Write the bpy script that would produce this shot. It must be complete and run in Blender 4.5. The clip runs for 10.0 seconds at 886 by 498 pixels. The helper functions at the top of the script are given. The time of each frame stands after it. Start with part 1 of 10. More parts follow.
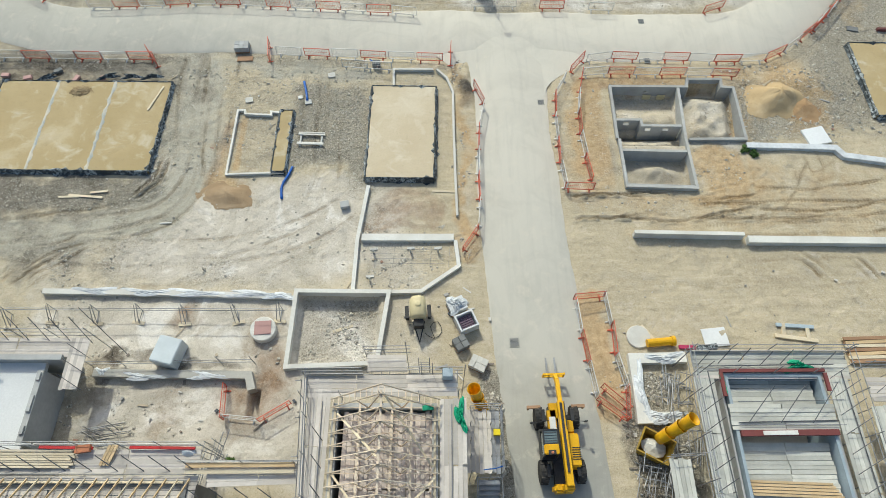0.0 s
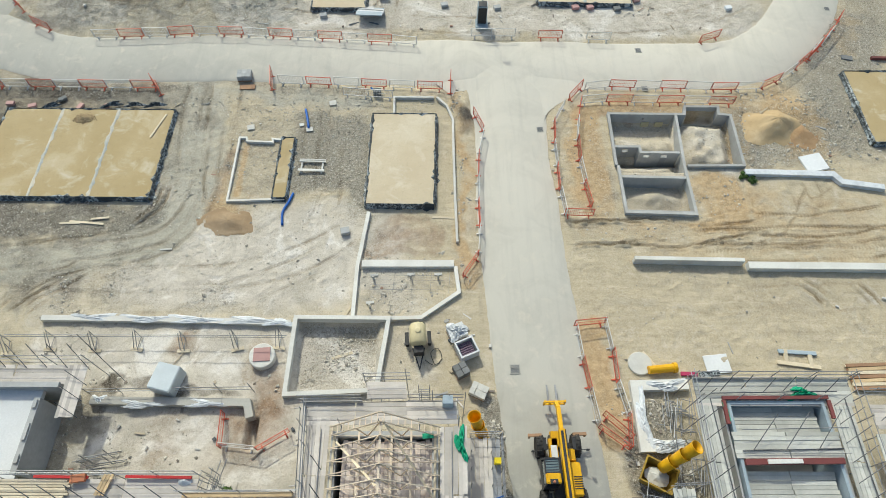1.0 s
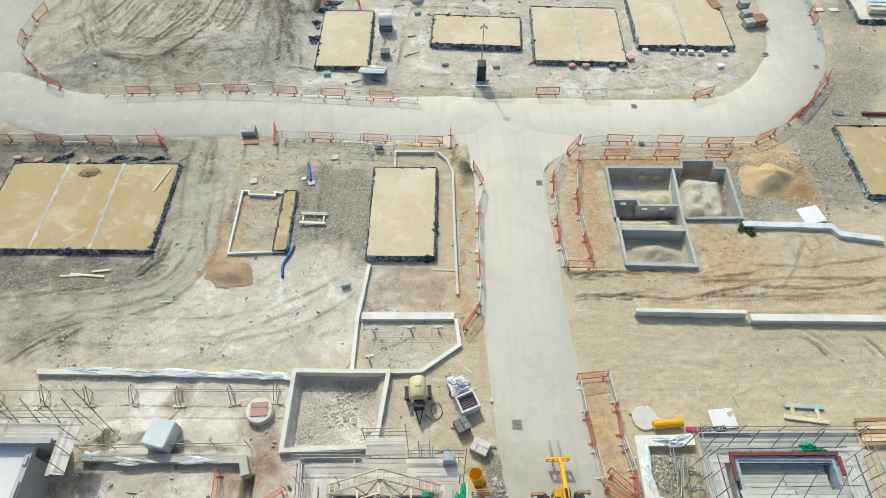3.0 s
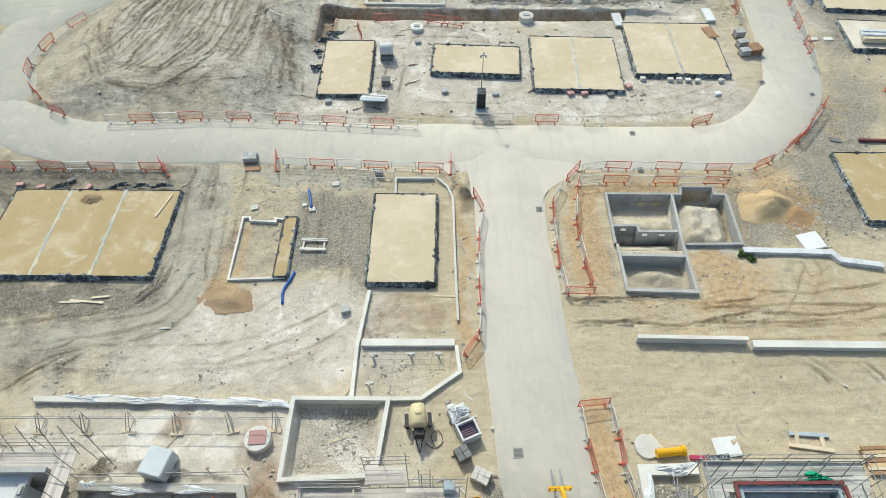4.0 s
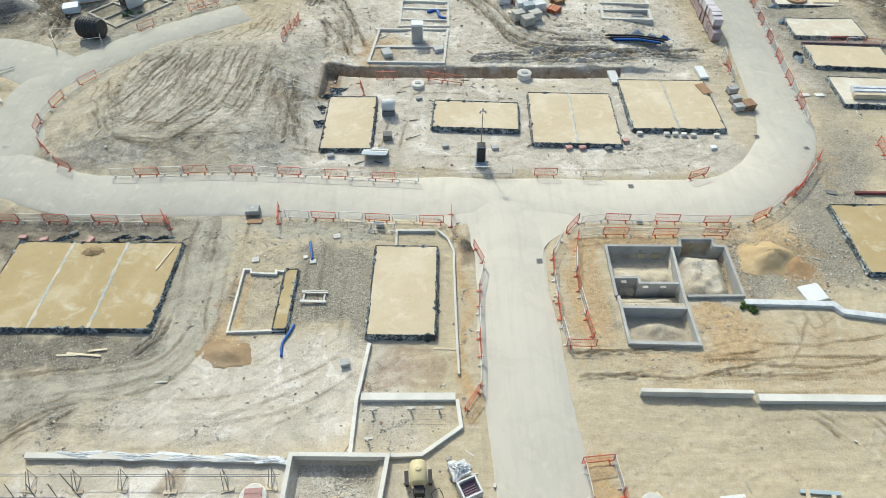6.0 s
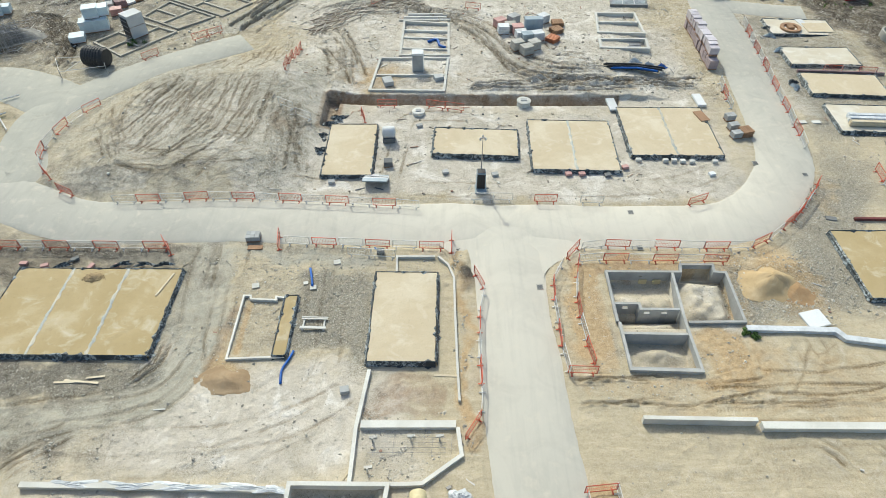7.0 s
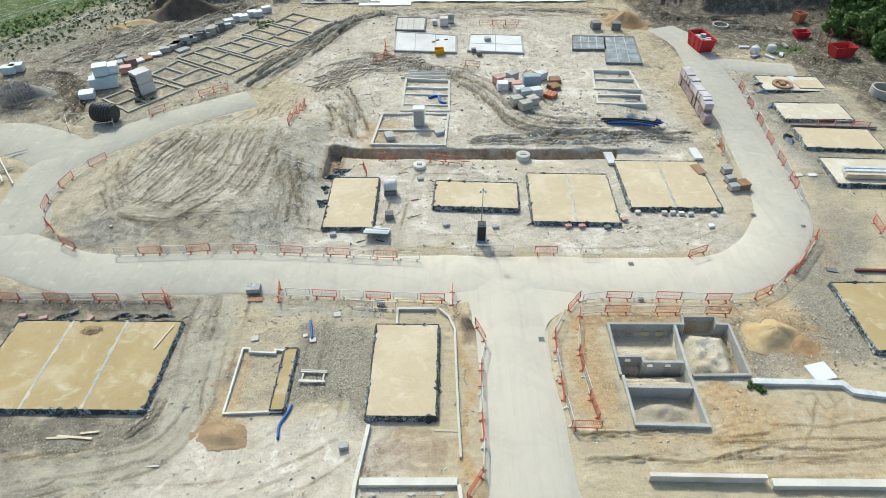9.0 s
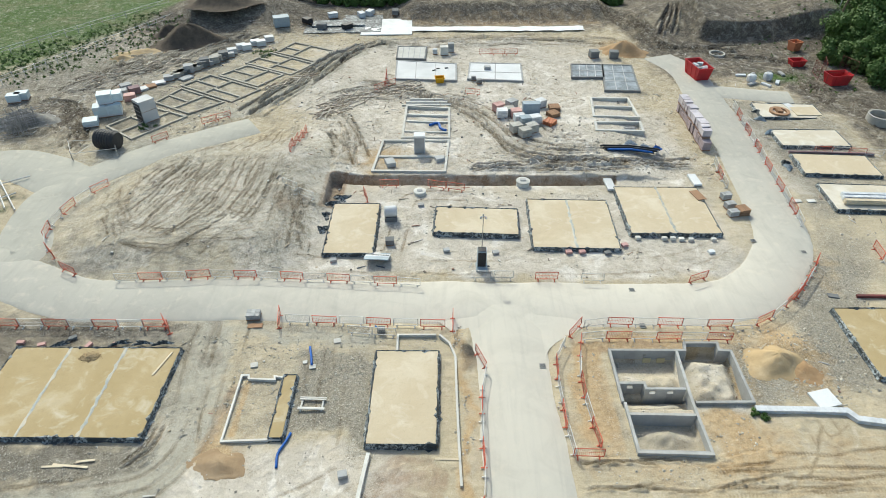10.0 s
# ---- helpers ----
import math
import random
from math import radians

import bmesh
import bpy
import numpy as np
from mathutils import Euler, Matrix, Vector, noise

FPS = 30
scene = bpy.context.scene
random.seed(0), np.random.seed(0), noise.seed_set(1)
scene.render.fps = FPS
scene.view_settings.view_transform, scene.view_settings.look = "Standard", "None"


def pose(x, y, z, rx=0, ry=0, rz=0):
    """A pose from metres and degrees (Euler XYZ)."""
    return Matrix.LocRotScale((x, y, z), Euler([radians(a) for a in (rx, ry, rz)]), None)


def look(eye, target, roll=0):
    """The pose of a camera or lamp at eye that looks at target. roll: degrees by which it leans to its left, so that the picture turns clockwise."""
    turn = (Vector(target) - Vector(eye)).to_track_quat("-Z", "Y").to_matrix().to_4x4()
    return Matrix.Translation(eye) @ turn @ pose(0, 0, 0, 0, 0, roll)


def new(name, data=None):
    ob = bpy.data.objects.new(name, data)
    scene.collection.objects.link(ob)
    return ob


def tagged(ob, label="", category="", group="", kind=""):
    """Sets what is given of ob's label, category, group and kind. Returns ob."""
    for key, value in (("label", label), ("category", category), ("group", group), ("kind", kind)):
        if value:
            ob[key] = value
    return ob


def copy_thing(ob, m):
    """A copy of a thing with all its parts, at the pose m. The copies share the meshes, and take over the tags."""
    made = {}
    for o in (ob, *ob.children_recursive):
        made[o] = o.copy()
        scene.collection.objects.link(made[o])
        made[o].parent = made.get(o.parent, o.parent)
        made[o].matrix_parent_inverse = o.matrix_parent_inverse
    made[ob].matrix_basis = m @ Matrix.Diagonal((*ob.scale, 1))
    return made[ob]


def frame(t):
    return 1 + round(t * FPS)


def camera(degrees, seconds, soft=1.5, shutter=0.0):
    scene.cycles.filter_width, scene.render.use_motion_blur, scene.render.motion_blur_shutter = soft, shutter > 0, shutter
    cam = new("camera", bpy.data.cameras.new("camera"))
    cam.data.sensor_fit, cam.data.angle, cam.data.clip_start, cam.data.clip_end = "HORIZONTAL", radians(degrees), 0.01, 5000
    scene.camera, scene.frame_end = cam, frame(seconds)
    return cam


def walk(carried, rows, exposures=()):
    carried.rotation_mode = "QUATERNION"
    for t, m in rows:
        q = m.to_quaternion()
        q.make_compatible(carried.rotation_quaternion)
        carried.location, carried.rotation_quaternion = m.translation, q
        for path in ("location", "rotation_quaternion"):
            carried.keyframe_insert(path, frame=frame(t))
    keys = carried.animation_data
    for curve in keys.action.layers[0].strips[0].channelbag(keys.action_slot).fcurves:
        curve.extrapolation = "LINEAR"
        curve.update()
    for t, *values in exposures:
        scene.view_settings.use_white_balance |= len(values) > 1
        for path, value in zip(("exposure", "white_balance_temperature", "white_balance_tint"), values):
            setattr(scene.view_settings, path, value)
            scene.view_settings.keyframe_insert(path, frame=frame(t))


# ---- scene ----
cam = camera(70.71, 10.0, soft=0.65)
EYE = (0.0, 0.0, 36.1)
# seconds, yaw, pitch, roll: a drone that hovers while its gimbal tilts up
TURNS = [
    (0.0, -0.630, -61.897, 0.747), (0.5, -0.589, -60.699, 0.700), (1.0, -0.550, -59.501, 0.653),
    (1.5, -0.511, -58.304, 0.607), (2.0, -0.473, -57.107, 0.563), (2.5, -0.436, -55.911, 0.519),
    (4.0, -0.332, -52.325, 0.396), (4.5, -0.299, -51.131, 0.357), (5.0, -0.267, -49.937, 0.319),
    (5.5, -0.236, -48.744, 0.282), (7.0, -0.149, -45.168, 0.178), (7.5, -0.121, -43.977, 0.146),
    (8.0, -0.095, -42.787, 0.115), (8.5, -0.070, -41.597, 0.084), (9.0, -0.046, -40.407, 0.055),
    (9.5, -0.022, -39.218, 0.027), (10.0, 0.0, -38.030, 0.0),
]
EXPOSURES = [(0.0, 0.14, 6500, 0), (2.5, 0.24, 6500, 0), (5.0, 0.31, 6500, 0), (10.0, 0.32, 6500, 0)]
walk(cam, [(t, pose(*EYE, 90 + pitch, 0, yaw) @ pose(0, 0, 0, 0, 0, roll)) for t, yaw, pitch, roll in TURNS], EXPOSURES)

# ---- light ----
SUN_FROM = Vector((-0.36, 0.93, 0.95)).normalized()
world = bpy.data.worlds.new("world")
scene.world = world
world.use_nodes = True
wn = world.node_tree
sky = wn.nodes.new("ShaderNodeTexSky")
sky.sky_type = "NISHITA"
sky.sun_disc = False
sky.sun_elevation = math.asin(SUN_FROM.z)
sky.sun_rotation = math.atan2(SUN_FROM.x, SUN_FROM.y)
sky.air_density, sky.dust_density, sky.ozone_density = 1.0, 3.0, 1.0
wn.links.new(sky.outputs["Color"], wn.nodes["Background"].inputs["Color"])
wn.nodes["Background"].inputs["Strength"].default_value = 0.15
sun = new("sun", bpy.data.lights.new("sun", "SUN"))
sun.data.energy, sun.data.angle, sun.data.color = 2.3, radians(1.6), (1.0, 0.97, 0.885)
sun.matrix_world = look((SUN_FROM * 80)[:], (0, 0, 0))
scene.view_settings.exposure = 0.0

# ---- materials ----
def material(name, rough=0.8, metal=0.0):
    m = bpy.data.materials.new(name)
    m.use_nodes = True
    b = m.node_tree.nodes["Principled BSDF"]
    b.inputs["Roughness"].default_value, b.inputs["Metallic"].default_value = rough, metal
    b.inputs["Specular IOR Level"].default_value = 0.3
    return m, m.node_tree, b


def node(tree, kind, **values):
    n = tree.nodes.new(kind)
    for key, value in values.items():
        n.inputs[key].default_value = value
    return n


def mix(tree, fac, a, b, blend="MIX"):
    n = tree.nodes.new("ShaderNodeMix")
    n.data_type, n.blend_type = "RGBA", blend
    for socket, value in ((n.inputs[0], fac), (n.inputs[6], a), (n.inputs[7], b)):
        if isinstance(value, bpy.types.NodeSocket):
            tree.links.new(value, socket)
        elif isinstance(value, tuple):
            socket.default_value = (*value[:3], 1.0)
        else:
            socket.default_value = value
    return n.outputs[2]


def ramp(tree, value, low, high):
    n = tree.nodes.new("ShaderNodeMapRange")
    n.inputs["From Min"].default_value, n.inputs["From Max"].default_value = low, high
    n.clamp = True
    tree.links.new(value, n.inputs["Value"])
    return n.outputs["Result"]


def place_of(tree):
    return tree.nodes.new("ShaderNodeNewGeometry").outputs["Position"]


def noise_at(tree, where, scale, detail=4.0, rough=0.55, distort=0.0):
    n = node(tree, "ShaderNodeTexNoise", Scale=scale, Detail=detail, Roughness=rough, Distortion=distort)
    tree.links.new(where, n.inputs["Vector"])
    return n.outputs["Fac"]


def bump(tree, shader, height, strength, distance):
    n = node(tree, "ShaderNodeBump", Strength=strength, Distance=distance)
    tree.links.new(height, n.inputs["Height"])
    tree.links.new(n.outputs["Normal"], shader.inputs["Normal"])


def calc(tree, op, a, b=0.0, c=0.0):
    n = tree.nodes.new("ShaderNodeMath")
    n.operation = op
    for socket, value in zip(n.inputs, (a, b, c)):
        if isinstance(value, bpy.types.NodeSocket):
            tree.links.new(value, socket)
        else:
            socket.default_value = value
    return n.outputs[0]


def plain(name, c, c2=None, rough=0.7, metal=0.0, big=0.6, fine=9.0, amount=0.8, relief=0.15, vary=0.12):
    """A surface of two colours in stains and grain, each object a little lighter or darker."""
    m, t, b = material(name, rough, metal)
    c2 = c2 or tuple(v * 0.68 for v in c)
    p = place_of(t)
    stain = ramp(t, noise_at(t, p, big, 5), 0.42, 0.68)
    grain = noise_at(t, p, fine, 3)
    col = mix(t, ramp(t, grain, 0.3, 0.8), c, tuple(0.5 * (u + v) for u, v in zip(c, c2)))
    s = t.nodes.new("ShaderNodeMath")
    s.operation = "MULTIPLY"
    s.inputs[1].default_value = amount
    t.links.new(stain, s.inputs[0])
    col = mix(t, s.outputs[0], col, c2)
    rnd = t.nodes.new("ShaderNodeObjectInfo").outputs["Random"]
    h = node(t, "ShaderNodeHueSaturation")
    t.links.new(col, h.inputs["Color"])
    v = t.nodes.new("ShaderNodeMapRange")
    v.inputs["To Min"].default_value, v.inputs["To Max"].default_value = 1 - vary, 1 + vary
    t.links.new(rnd, v.inputs["Value"])
    t.links.new(v.outputs["Result"], h.inputs["Value"])
    t.links.new(h.outputs["Color"], b.inputs["Base Color"])
    bump(t, b, grain, relief, 0.02)
    return m


CONCRETE = plain("concrete", (0.46, 0.445, 0.40), (0.34, 0.325, 0.285), 0.85, big=0.5)
CONCRETE_PALE = plain("pale_concrete", (0.64, 0.63, 0.585), (0.49, 0.475, 0.43), 0.85)
BLOCK = plain("blockwork", (0.44, 0.445, 0.44), (0.32, 0.32, 0.31), 0.9, fine=5.0)
BLOCK_DARK = plain("dark_blocks", (0.22, 0.225, 0.22), (0.14, 0.14, 0.14), 0.9)
SCREED = plain("screed", (0.68, 0.69, 0.69), (0.52, 0.53, 0.53), 0.7, big=0.25)


def sand(name, c, c2, dusty):
    """Blinding sand, damp and dry in patches, dusted white here and there."""
    m, t, b = material(name, 0.96)
    p = place_of(t)
    wide, patch, fine = noise_at(t, p, 0.25, 9, 0.6, 0.5), noise_at(t, p, 0.7, 11, 0.62, 0.7), noise_at(t, p, 9, 5, 0.7)
    col = mix(t, ramp(t, wide, 0.36, 0.64), c, c2)
    col = mix(t, ramp(t, fine, 0.45, 0.75), col, tuple(v * 0.86 for v in c))
    speck = noise_at(t, p, 4.0, 8, 0.75, 0.3)
    col = mix(t, calc(t, "MULTIPLY", ramp(t, patch, 0.54, 0.72), 0.75), col, dusty)
    col = mix(t, calc(t, "MULTIPLY", ramp(t, speck, 0.56, 0.66), 0.35), col, tuple(v * 0.72 for v in c2))
    col = mix(t, calc(t, "MULTIPLY", ramp(t, wide, 0.46, 0.36), 0.5), col, tuple(0.5 * (u + v) for u, v in zip(c, dusty)))
    t.links.new(col, b.inputs["Base Color"])
    bump(t, b, fine, 0.35, 0.03)
    return m


SAND_TOP = sand("sand_blinding", (0.465, 0.368, 0.212), (0.40, 0.307, 0.158), (0.58, 0.53, 0.41))
SAND_WHITE = sand("chalky_blinding", (0.62, 0.575, 0.48), (0.56, 0.49, 0.37), (0.72, 0.70, 0.64))
SAND_PALE = sand("dry_sand_blinding", (0.59, 0.505, 0.365), (0.53, 0.438, 0.30), (0.66, 0.60, 0.485))


def creased(name, c, dust):
    """Thin sheeting in folds, dusted pale along the creases."""
    m, t, b = material(name, 0.42)
    p = place_of(t)
    folds, blotch = noise_at(t, p, 3.2, 7, 0.7, 1.0), noise_at(t, p, 0.8, 6, 0.65, 0.4)
    fac = calc(t, "MULTIPLY", ramp(t, folds, 0.47, 0.56), ramp(t, blotch, 0.40, 0.55))
    t.links.new(mix(t, fac, c, dust), b.inputs["Base Color"])
    bump(t, b, folds, 0.6, 0.05)
    return m


MEMBRANE = creased("membrane", (0.036, 0.045, 0.05), (0.36, 0.40, 0.41))
SHEET = plain("white_sheet", (0.66, 0.68, 0.69), (0.42, 0.44, 0.46), 0.4, big=1.5, fine=8, relief=0.5)
RED = plain("red_plastic", (0.56, 0.10, 0.055), (0.48, 0.15, 0.10), 0.5, big=1.0, vary=0.2)
WHITE = plain("white_plastic", (0.70, 0.69, 0.66), (0.50, 0.48, 0.44), 0.5, big=1.0)
STEEL = plain("galvanised_steel", (0.38, 0.39, 0.40), (0.22, 0.21, 0.20), 0.45, 0.6, big=1.5)
BOARD = plain("scaffold_board", (0.57, 0.525, 0.475), (0.44, 0.40, 0.355), 0.9, big=0.9, fine=6, vary=0.2)
BOARD_GREY = plain("weathered_deck_board", (0.53, 0.525, 0.475), (0.40, 0.395, 0.35), 0.9, big=0.9, fine=6, vary=0.2)
BOARD_PINK = plain("new_deck_board", (0.62, 0.54, 0.48), (0.50, 0.42, 0.365), 0.9, big=0.9, fine=6, vary=0.12)
TRUSS_TIMBER = plain("truss_timber", (0.71, 0.61, 0.48), (0.60, 0.49, 0.37), 0.8, big=0.9)
# tube steel darkened to carry the shade of rakers seen against the sun
SHADED_STEEL = plain("shaded_tube", (0.15, 0.155, 0.16), (0.09, 0.09, 0.09), 0.5, 0.5, big=1.5)
TIMBER = plain("new_timber", (0.60, 0.45, 0.27), (0.47, 0.33, 0.18), 0.8, big=0.9)
TIMBER_PALE = plain("pale_timber", (0.66, 0.58, 0.43), (0.52, 0.43, 0.30), 0.8, big=0.9)
YELLOW = plain("yellow_paint", (0.74, 0.41, 0.012), (0.55, 0.28, 0.012), 0.4, big=1.2, amount=0.4)
TYRE = plain("rubber", (0.025, 0.025, 0.026), (0.07, 0.065, 0.058), 0.85, big=3)
BLACK = plain("black_paint", (0.022, 0.023, 0.026), (0.05, 0.05, 0.05), 0.45)
GREEN = plain("green_net", (0.02, 0.36, 0.19), (0.015, 0.24, 0.13), 0.6, big=3)
BLUE = plain("blue_plastic", (0.02, 0.13, 0.48), (0.015, 0.09, 0.33), 0.45)
ORANGE = plain("orange_plastic", (0.56, 0.21, 0.10), (0.44, 0.17, 0.09), 0.6)
SKIP_RED = plain("red_skip_paint", (0.50, 0.025, 0.03), (0.33, 0.03, 0.03), 0.5)
LINTEL = plain("red_oxide_steel", (0.22, 0.06, 0.055), (0.14, 0.05, 0.045), 0.6)
INSUL = plain("foil_board", (0.36, 0.43, 0.47), (0.27, 0.32, 0.36), 0.55)
CREAM = plain("cream_paint", (0.66, 0.58, 0.36), (0.50, 0.42, 0.24), 0.5)
PINK = plain("pink_plastic", (0.52, 0.31, 0.28), (0.42, 0.24, 0.22), 0.6)
BRICK = plain("brick", (0.27, 0.19, 0.19), (0.19, 0.13, 0.13), 0.9)
PALLET_WOOD = plain("pallet_wood", (0.36, 0.22, 0.13), (0.25, 0.15, 0.09), 0.85)


def layer(tree, name):
    """The four channels of a colour layer of the mesh."""
    at = tree.nodes.new("ShaderNodeAttribute")
    at.attribute_name = name
    split = tree.nodes.new("ShaderNodeSeparateColor")
    tree.links.new(at.outputs["Color"], split.inputs[0])
    return (*split.outputs, at.outputs["Alpha"])


def pebbles(tree, where, scale, share):
    """Stones strewn in a surface: a mask of round grains, and a random value for each."""
    v = node(tree, "ShaderNodeTexVoronoi", Scale=scale, Randomness=1.0)
    tree.links.new(where, v.inputs["Vector"])
    each = tree.nodes.new("ShaderNodeSeparateColor")
    tree.links.new(v.outputs["Color"], each.inputs[0])
    grain = calc(tree, "LESS_THAN", v.outputs["Distance"], calc(tree, "MULTIPLY", each.outputs[1], 0.45))
    return calc(tree, "MULTIPLY", grain, calc(tree, "LESS_THAN", each.outputs[2], share)), each.outputs[0]


def ground_material():
    m, t, b = material("earth", 0.97)
    b.inputs["Specular IOR Level"].default_value = 0.15
    p = place_of(t)
    gravel_at, orange_at, dark_at, coarse_at = layer(t, "zone")
    pale_at, grass_at, rusty_at, haul_at = layer(t, "cover")
    across, along, worn, tread = layer(t, "rut")
    wide = noise_at(t, p, 0.13, 10, 0.62, 0.6)
    patch = noise_at(t, p, 0.55, 12, 0.68, 0.5)
    clod = noise_at(t, p, 2.3, 10, 0.72, 0.3)
    crumb = noise_at(t, p, 6.0, 8, 0.75, 0.2)
    fine = noise_at(t, p, 14, 6, 0.8)
    drift = noise_at(t, p, 0.22, 11, 0.66, 1.4)
    stretch = t.nodes.new("ShaderNodeMapping")
    stretch.inputs["Scale"].default_value = (0.22, 1.9, 1)
    stretch.inputs["Rotation"].default_value = (0, 0, 0.08)
    t.links.new(p, stretch.inputs["Vector"])
    drag = noise_at(t, stretch.outputs[0], 1.4, 9, 0.7, 0.3)
    # scraped sandy subsoil
    col = mix(t, ramp(t, wide, 0.36, 0.62), (0.53, 0.455, 0.322), (0.462, 0.394, 0.275))
    col = mix(t, ramp(t, drag, 0.48, 0.68), col, (0.43, 0.366, 0.255))
    col = mix(t, ramp(t, drag, 0.45, 0.32), col, (0.555, 0.483, 0.355))
    col = mix(t, ramp(t, drift, 0.53, 0.66), col, (0.415, 0.358, 0.265))
    col = mix(t, ramp(t, patch, 0.44, 0.30), col, (0.57, 0.50, 0.385))

    def zone(socket, under, over, low=0.25, high=0.95):
        return mix(t, ramp(t, calc(t, "MULTIPLY_ADD", patch, 1.6, socket), 0.8 + low, 0.8 + high), under, over)

    gravel = mix(t, ramp(t, crumb, 0.36, 0.66), (0.395, 0.365, 0.30), (0.24, 0.22, 0.177))
    gravel = mix(t, ramp(t, patch, 0.46, 0.60), gravel, (0.37, 0.333, 0.258))
    gravel = mix(t, ramp(t, drift, 0.52, 0.62), gravel, (0.30, 0.274, 0.216))
    orange = mix(t, ramp(t, clod, 0.38, 0.64), (0.53, 0.395, 0.235), (0.40, 0.285, 0.155))
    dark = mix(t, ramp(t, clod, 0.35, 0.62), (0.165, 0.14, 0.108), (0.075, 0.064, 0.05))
    pale = mix(t, ramp(t, patch, 0.40, 0.60), (0.605, 0.556, 0.48), (0.525, 0.476, 0.395))
    pale = mix(t, ramp(t, drift, 0.52, 0.62), pale, (0.47, 0.428, 0.355))
    pale = mix(t, ramp(t, drift, 0.47, 0.39), pale, (0.71, 0.67, 0.605))
    grass = mix(t, ramp(t, clod, 0.38, 0.6), (0.085, 0.155, 0.028), (0.04, 0.082, 0.016))
    grass = mix(t, ramp(t, wide, 0.5, 0.62), grass, (0.115, 0.14, 0.05))
    rusty = mix(t, ramp(t, clod, 0.38, 0.62), (0.36, 0.25, 0.165), (0.23, 0.16, 0.105))
    haul = mix(t, ramp(t, drift, 0.40, 0.62), (0.447, 0.419, 0.345), (0.372, 0.347, 0.278))
    col = zone(gravel_at, col, gravel)
    col = zone(pale_at, col, pale)
    col = zone(orange_at, col, orange)
    col = zone(rusty_at, col, rusty)
    col = zone(haul_at, col, haul)
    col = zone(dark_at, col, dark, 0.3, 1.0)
    # soil pressed and dragged along the wheel ruts: long streaks, grooves darkened for damp and for their own shade,
    # and bars of tread
    lie = t.nodes.new("ShaderNodeCombineXYZ")
    t.links.new(calc(t, "MULTIPLY", along, 0.35), lie.inputs[0])
    t.links.new(calc(t, "MULTIPLY", across, 5.0), lie.inputs[1])
    streaks = noise_at(t, lie.outputs[0], 1.9, 9, 0.75, 0.2)
    near_line = ramp(t, calc(t, "ABSOLUTE", across), 0.26, 0.08)
    damp = calc(t, "MULTIPLY", calc(t, "MULTIPLY", worn, ramp(t, streaks, 0.36, 0.62)), 0.75)
    col = mix(t, damp, col, mix(t, 1.0, col, (0.56, 0.52, 0.46), "MULTIPLY"))
    line = calc(t, "MULTIPLY", calc(t, "MULTIPLY", ramp(t, calc(t, "ABSOLUTE", across), 0.24, 0.10), ramp(t, worn, 0.35, 0.8)), ramp(t, streaks, 0.30, 0.5))
    col = mix(t, calc(t, "MULTIPLY", line, 0.75), col, mix(t, 1.0, col, (0.56, 0.51, 0.44), "MULTIPLY"))
    dry = calc(t, "MULTIPLY", calc(t, "MULTIPLY", worn, ramp(t, streaks, 0.48, 0.30)), 0.55)
    col = mix(t, dry, col, mix(t, 0.35, col, (0.66, 0.60, 0.50)))
    bars = calc(t, "SINE", calc(t, "ADD", calc(t, "MULTIPLY", along, 26.0), calc(t, "MULTIPLY", calc(t, "ABSOLUTE", across), 14.0)))
    cleats = calc(t, "MULTIPLY", calc(t, "MULTIPLY", ramp(t, bars, -0.1, 0.5), near_line), tread)
    col = mix(t, calc(t, "MULTIPLY", cleats, 0.6), col, mix(t, 1.0, col, (0.70, 0.67, 0.62), "MULTIPLY"))
    col = zone(grass_at, col, grass)
    # clods, crumbs and grains, sparse on the beaten soil and thick on gravel
    scar = noise_at(t, p, 1.0, 11, 0.8, 0.9)
    col = mix(t, calc(t, "MULTIPLY", ramp(t, scar, 0.52, 0.60), calc(t, "MULTIPLY_ADD", coarse_at, 0.6, 0.15)), col, mix(t, 1.0, col, (0.58, 0.55, 0.49), "MULTIPLY"))
    col = mix(t, calc(t, "MULTIPLY", ramp(t, scar, 0.47, 0.40), calc(t, "MULTIPLY_ADD", coarse_at, 0.6, 0.1)), col, mix(t, 0.55, col, (0.72, 0.68, 0.60)))
    stony = calc(t, "ADD", ramp(t, calc(t, "MULTIPLY_ADD", patch, 1.6, gravel_at), 1.1, 1.7), calc(t, "MULTIPLY", coarse_at, 0.45))
    gritty = calc(t, "MULTIPLY_ADD", calc(t, "MINIMUM", stony, 1.0), 0.6, calc(t, "MULTIPLY_ADD", ramp(t, wide, 0.42, 0.6), 0.2, 0.3))
    col = mix(t, calc(t, "MULTIPLY", ramp(t, clod, 0.58, 0.66), gritty), col, mix(t, 1.0, col, (0.60, 0.57, 0.52), "MULTIPLY"))
    col = mix(t, calc(t, "MULTIPLY", ramp(t, crumb, 0.53, 0.62), gritty), col, mix(t, 1.0, col, (0.66, 0.64, 0.60), "MULTIPLY"))
    col = mix(t, calc(t, "MULTIPLY", ramp(t, fine, 0.53, 0.62), gritty), col, mix(t, 0.5, col, (0.74, 0.69, 0.60)))
    col = mix(t, calc(t, "MULTIPLY", ramp(t, fine, 0.47, 0.38), gritty), col, mix(t, 1.0, col, (0.66, 0.64, 0.60), "MULTIPLY"))
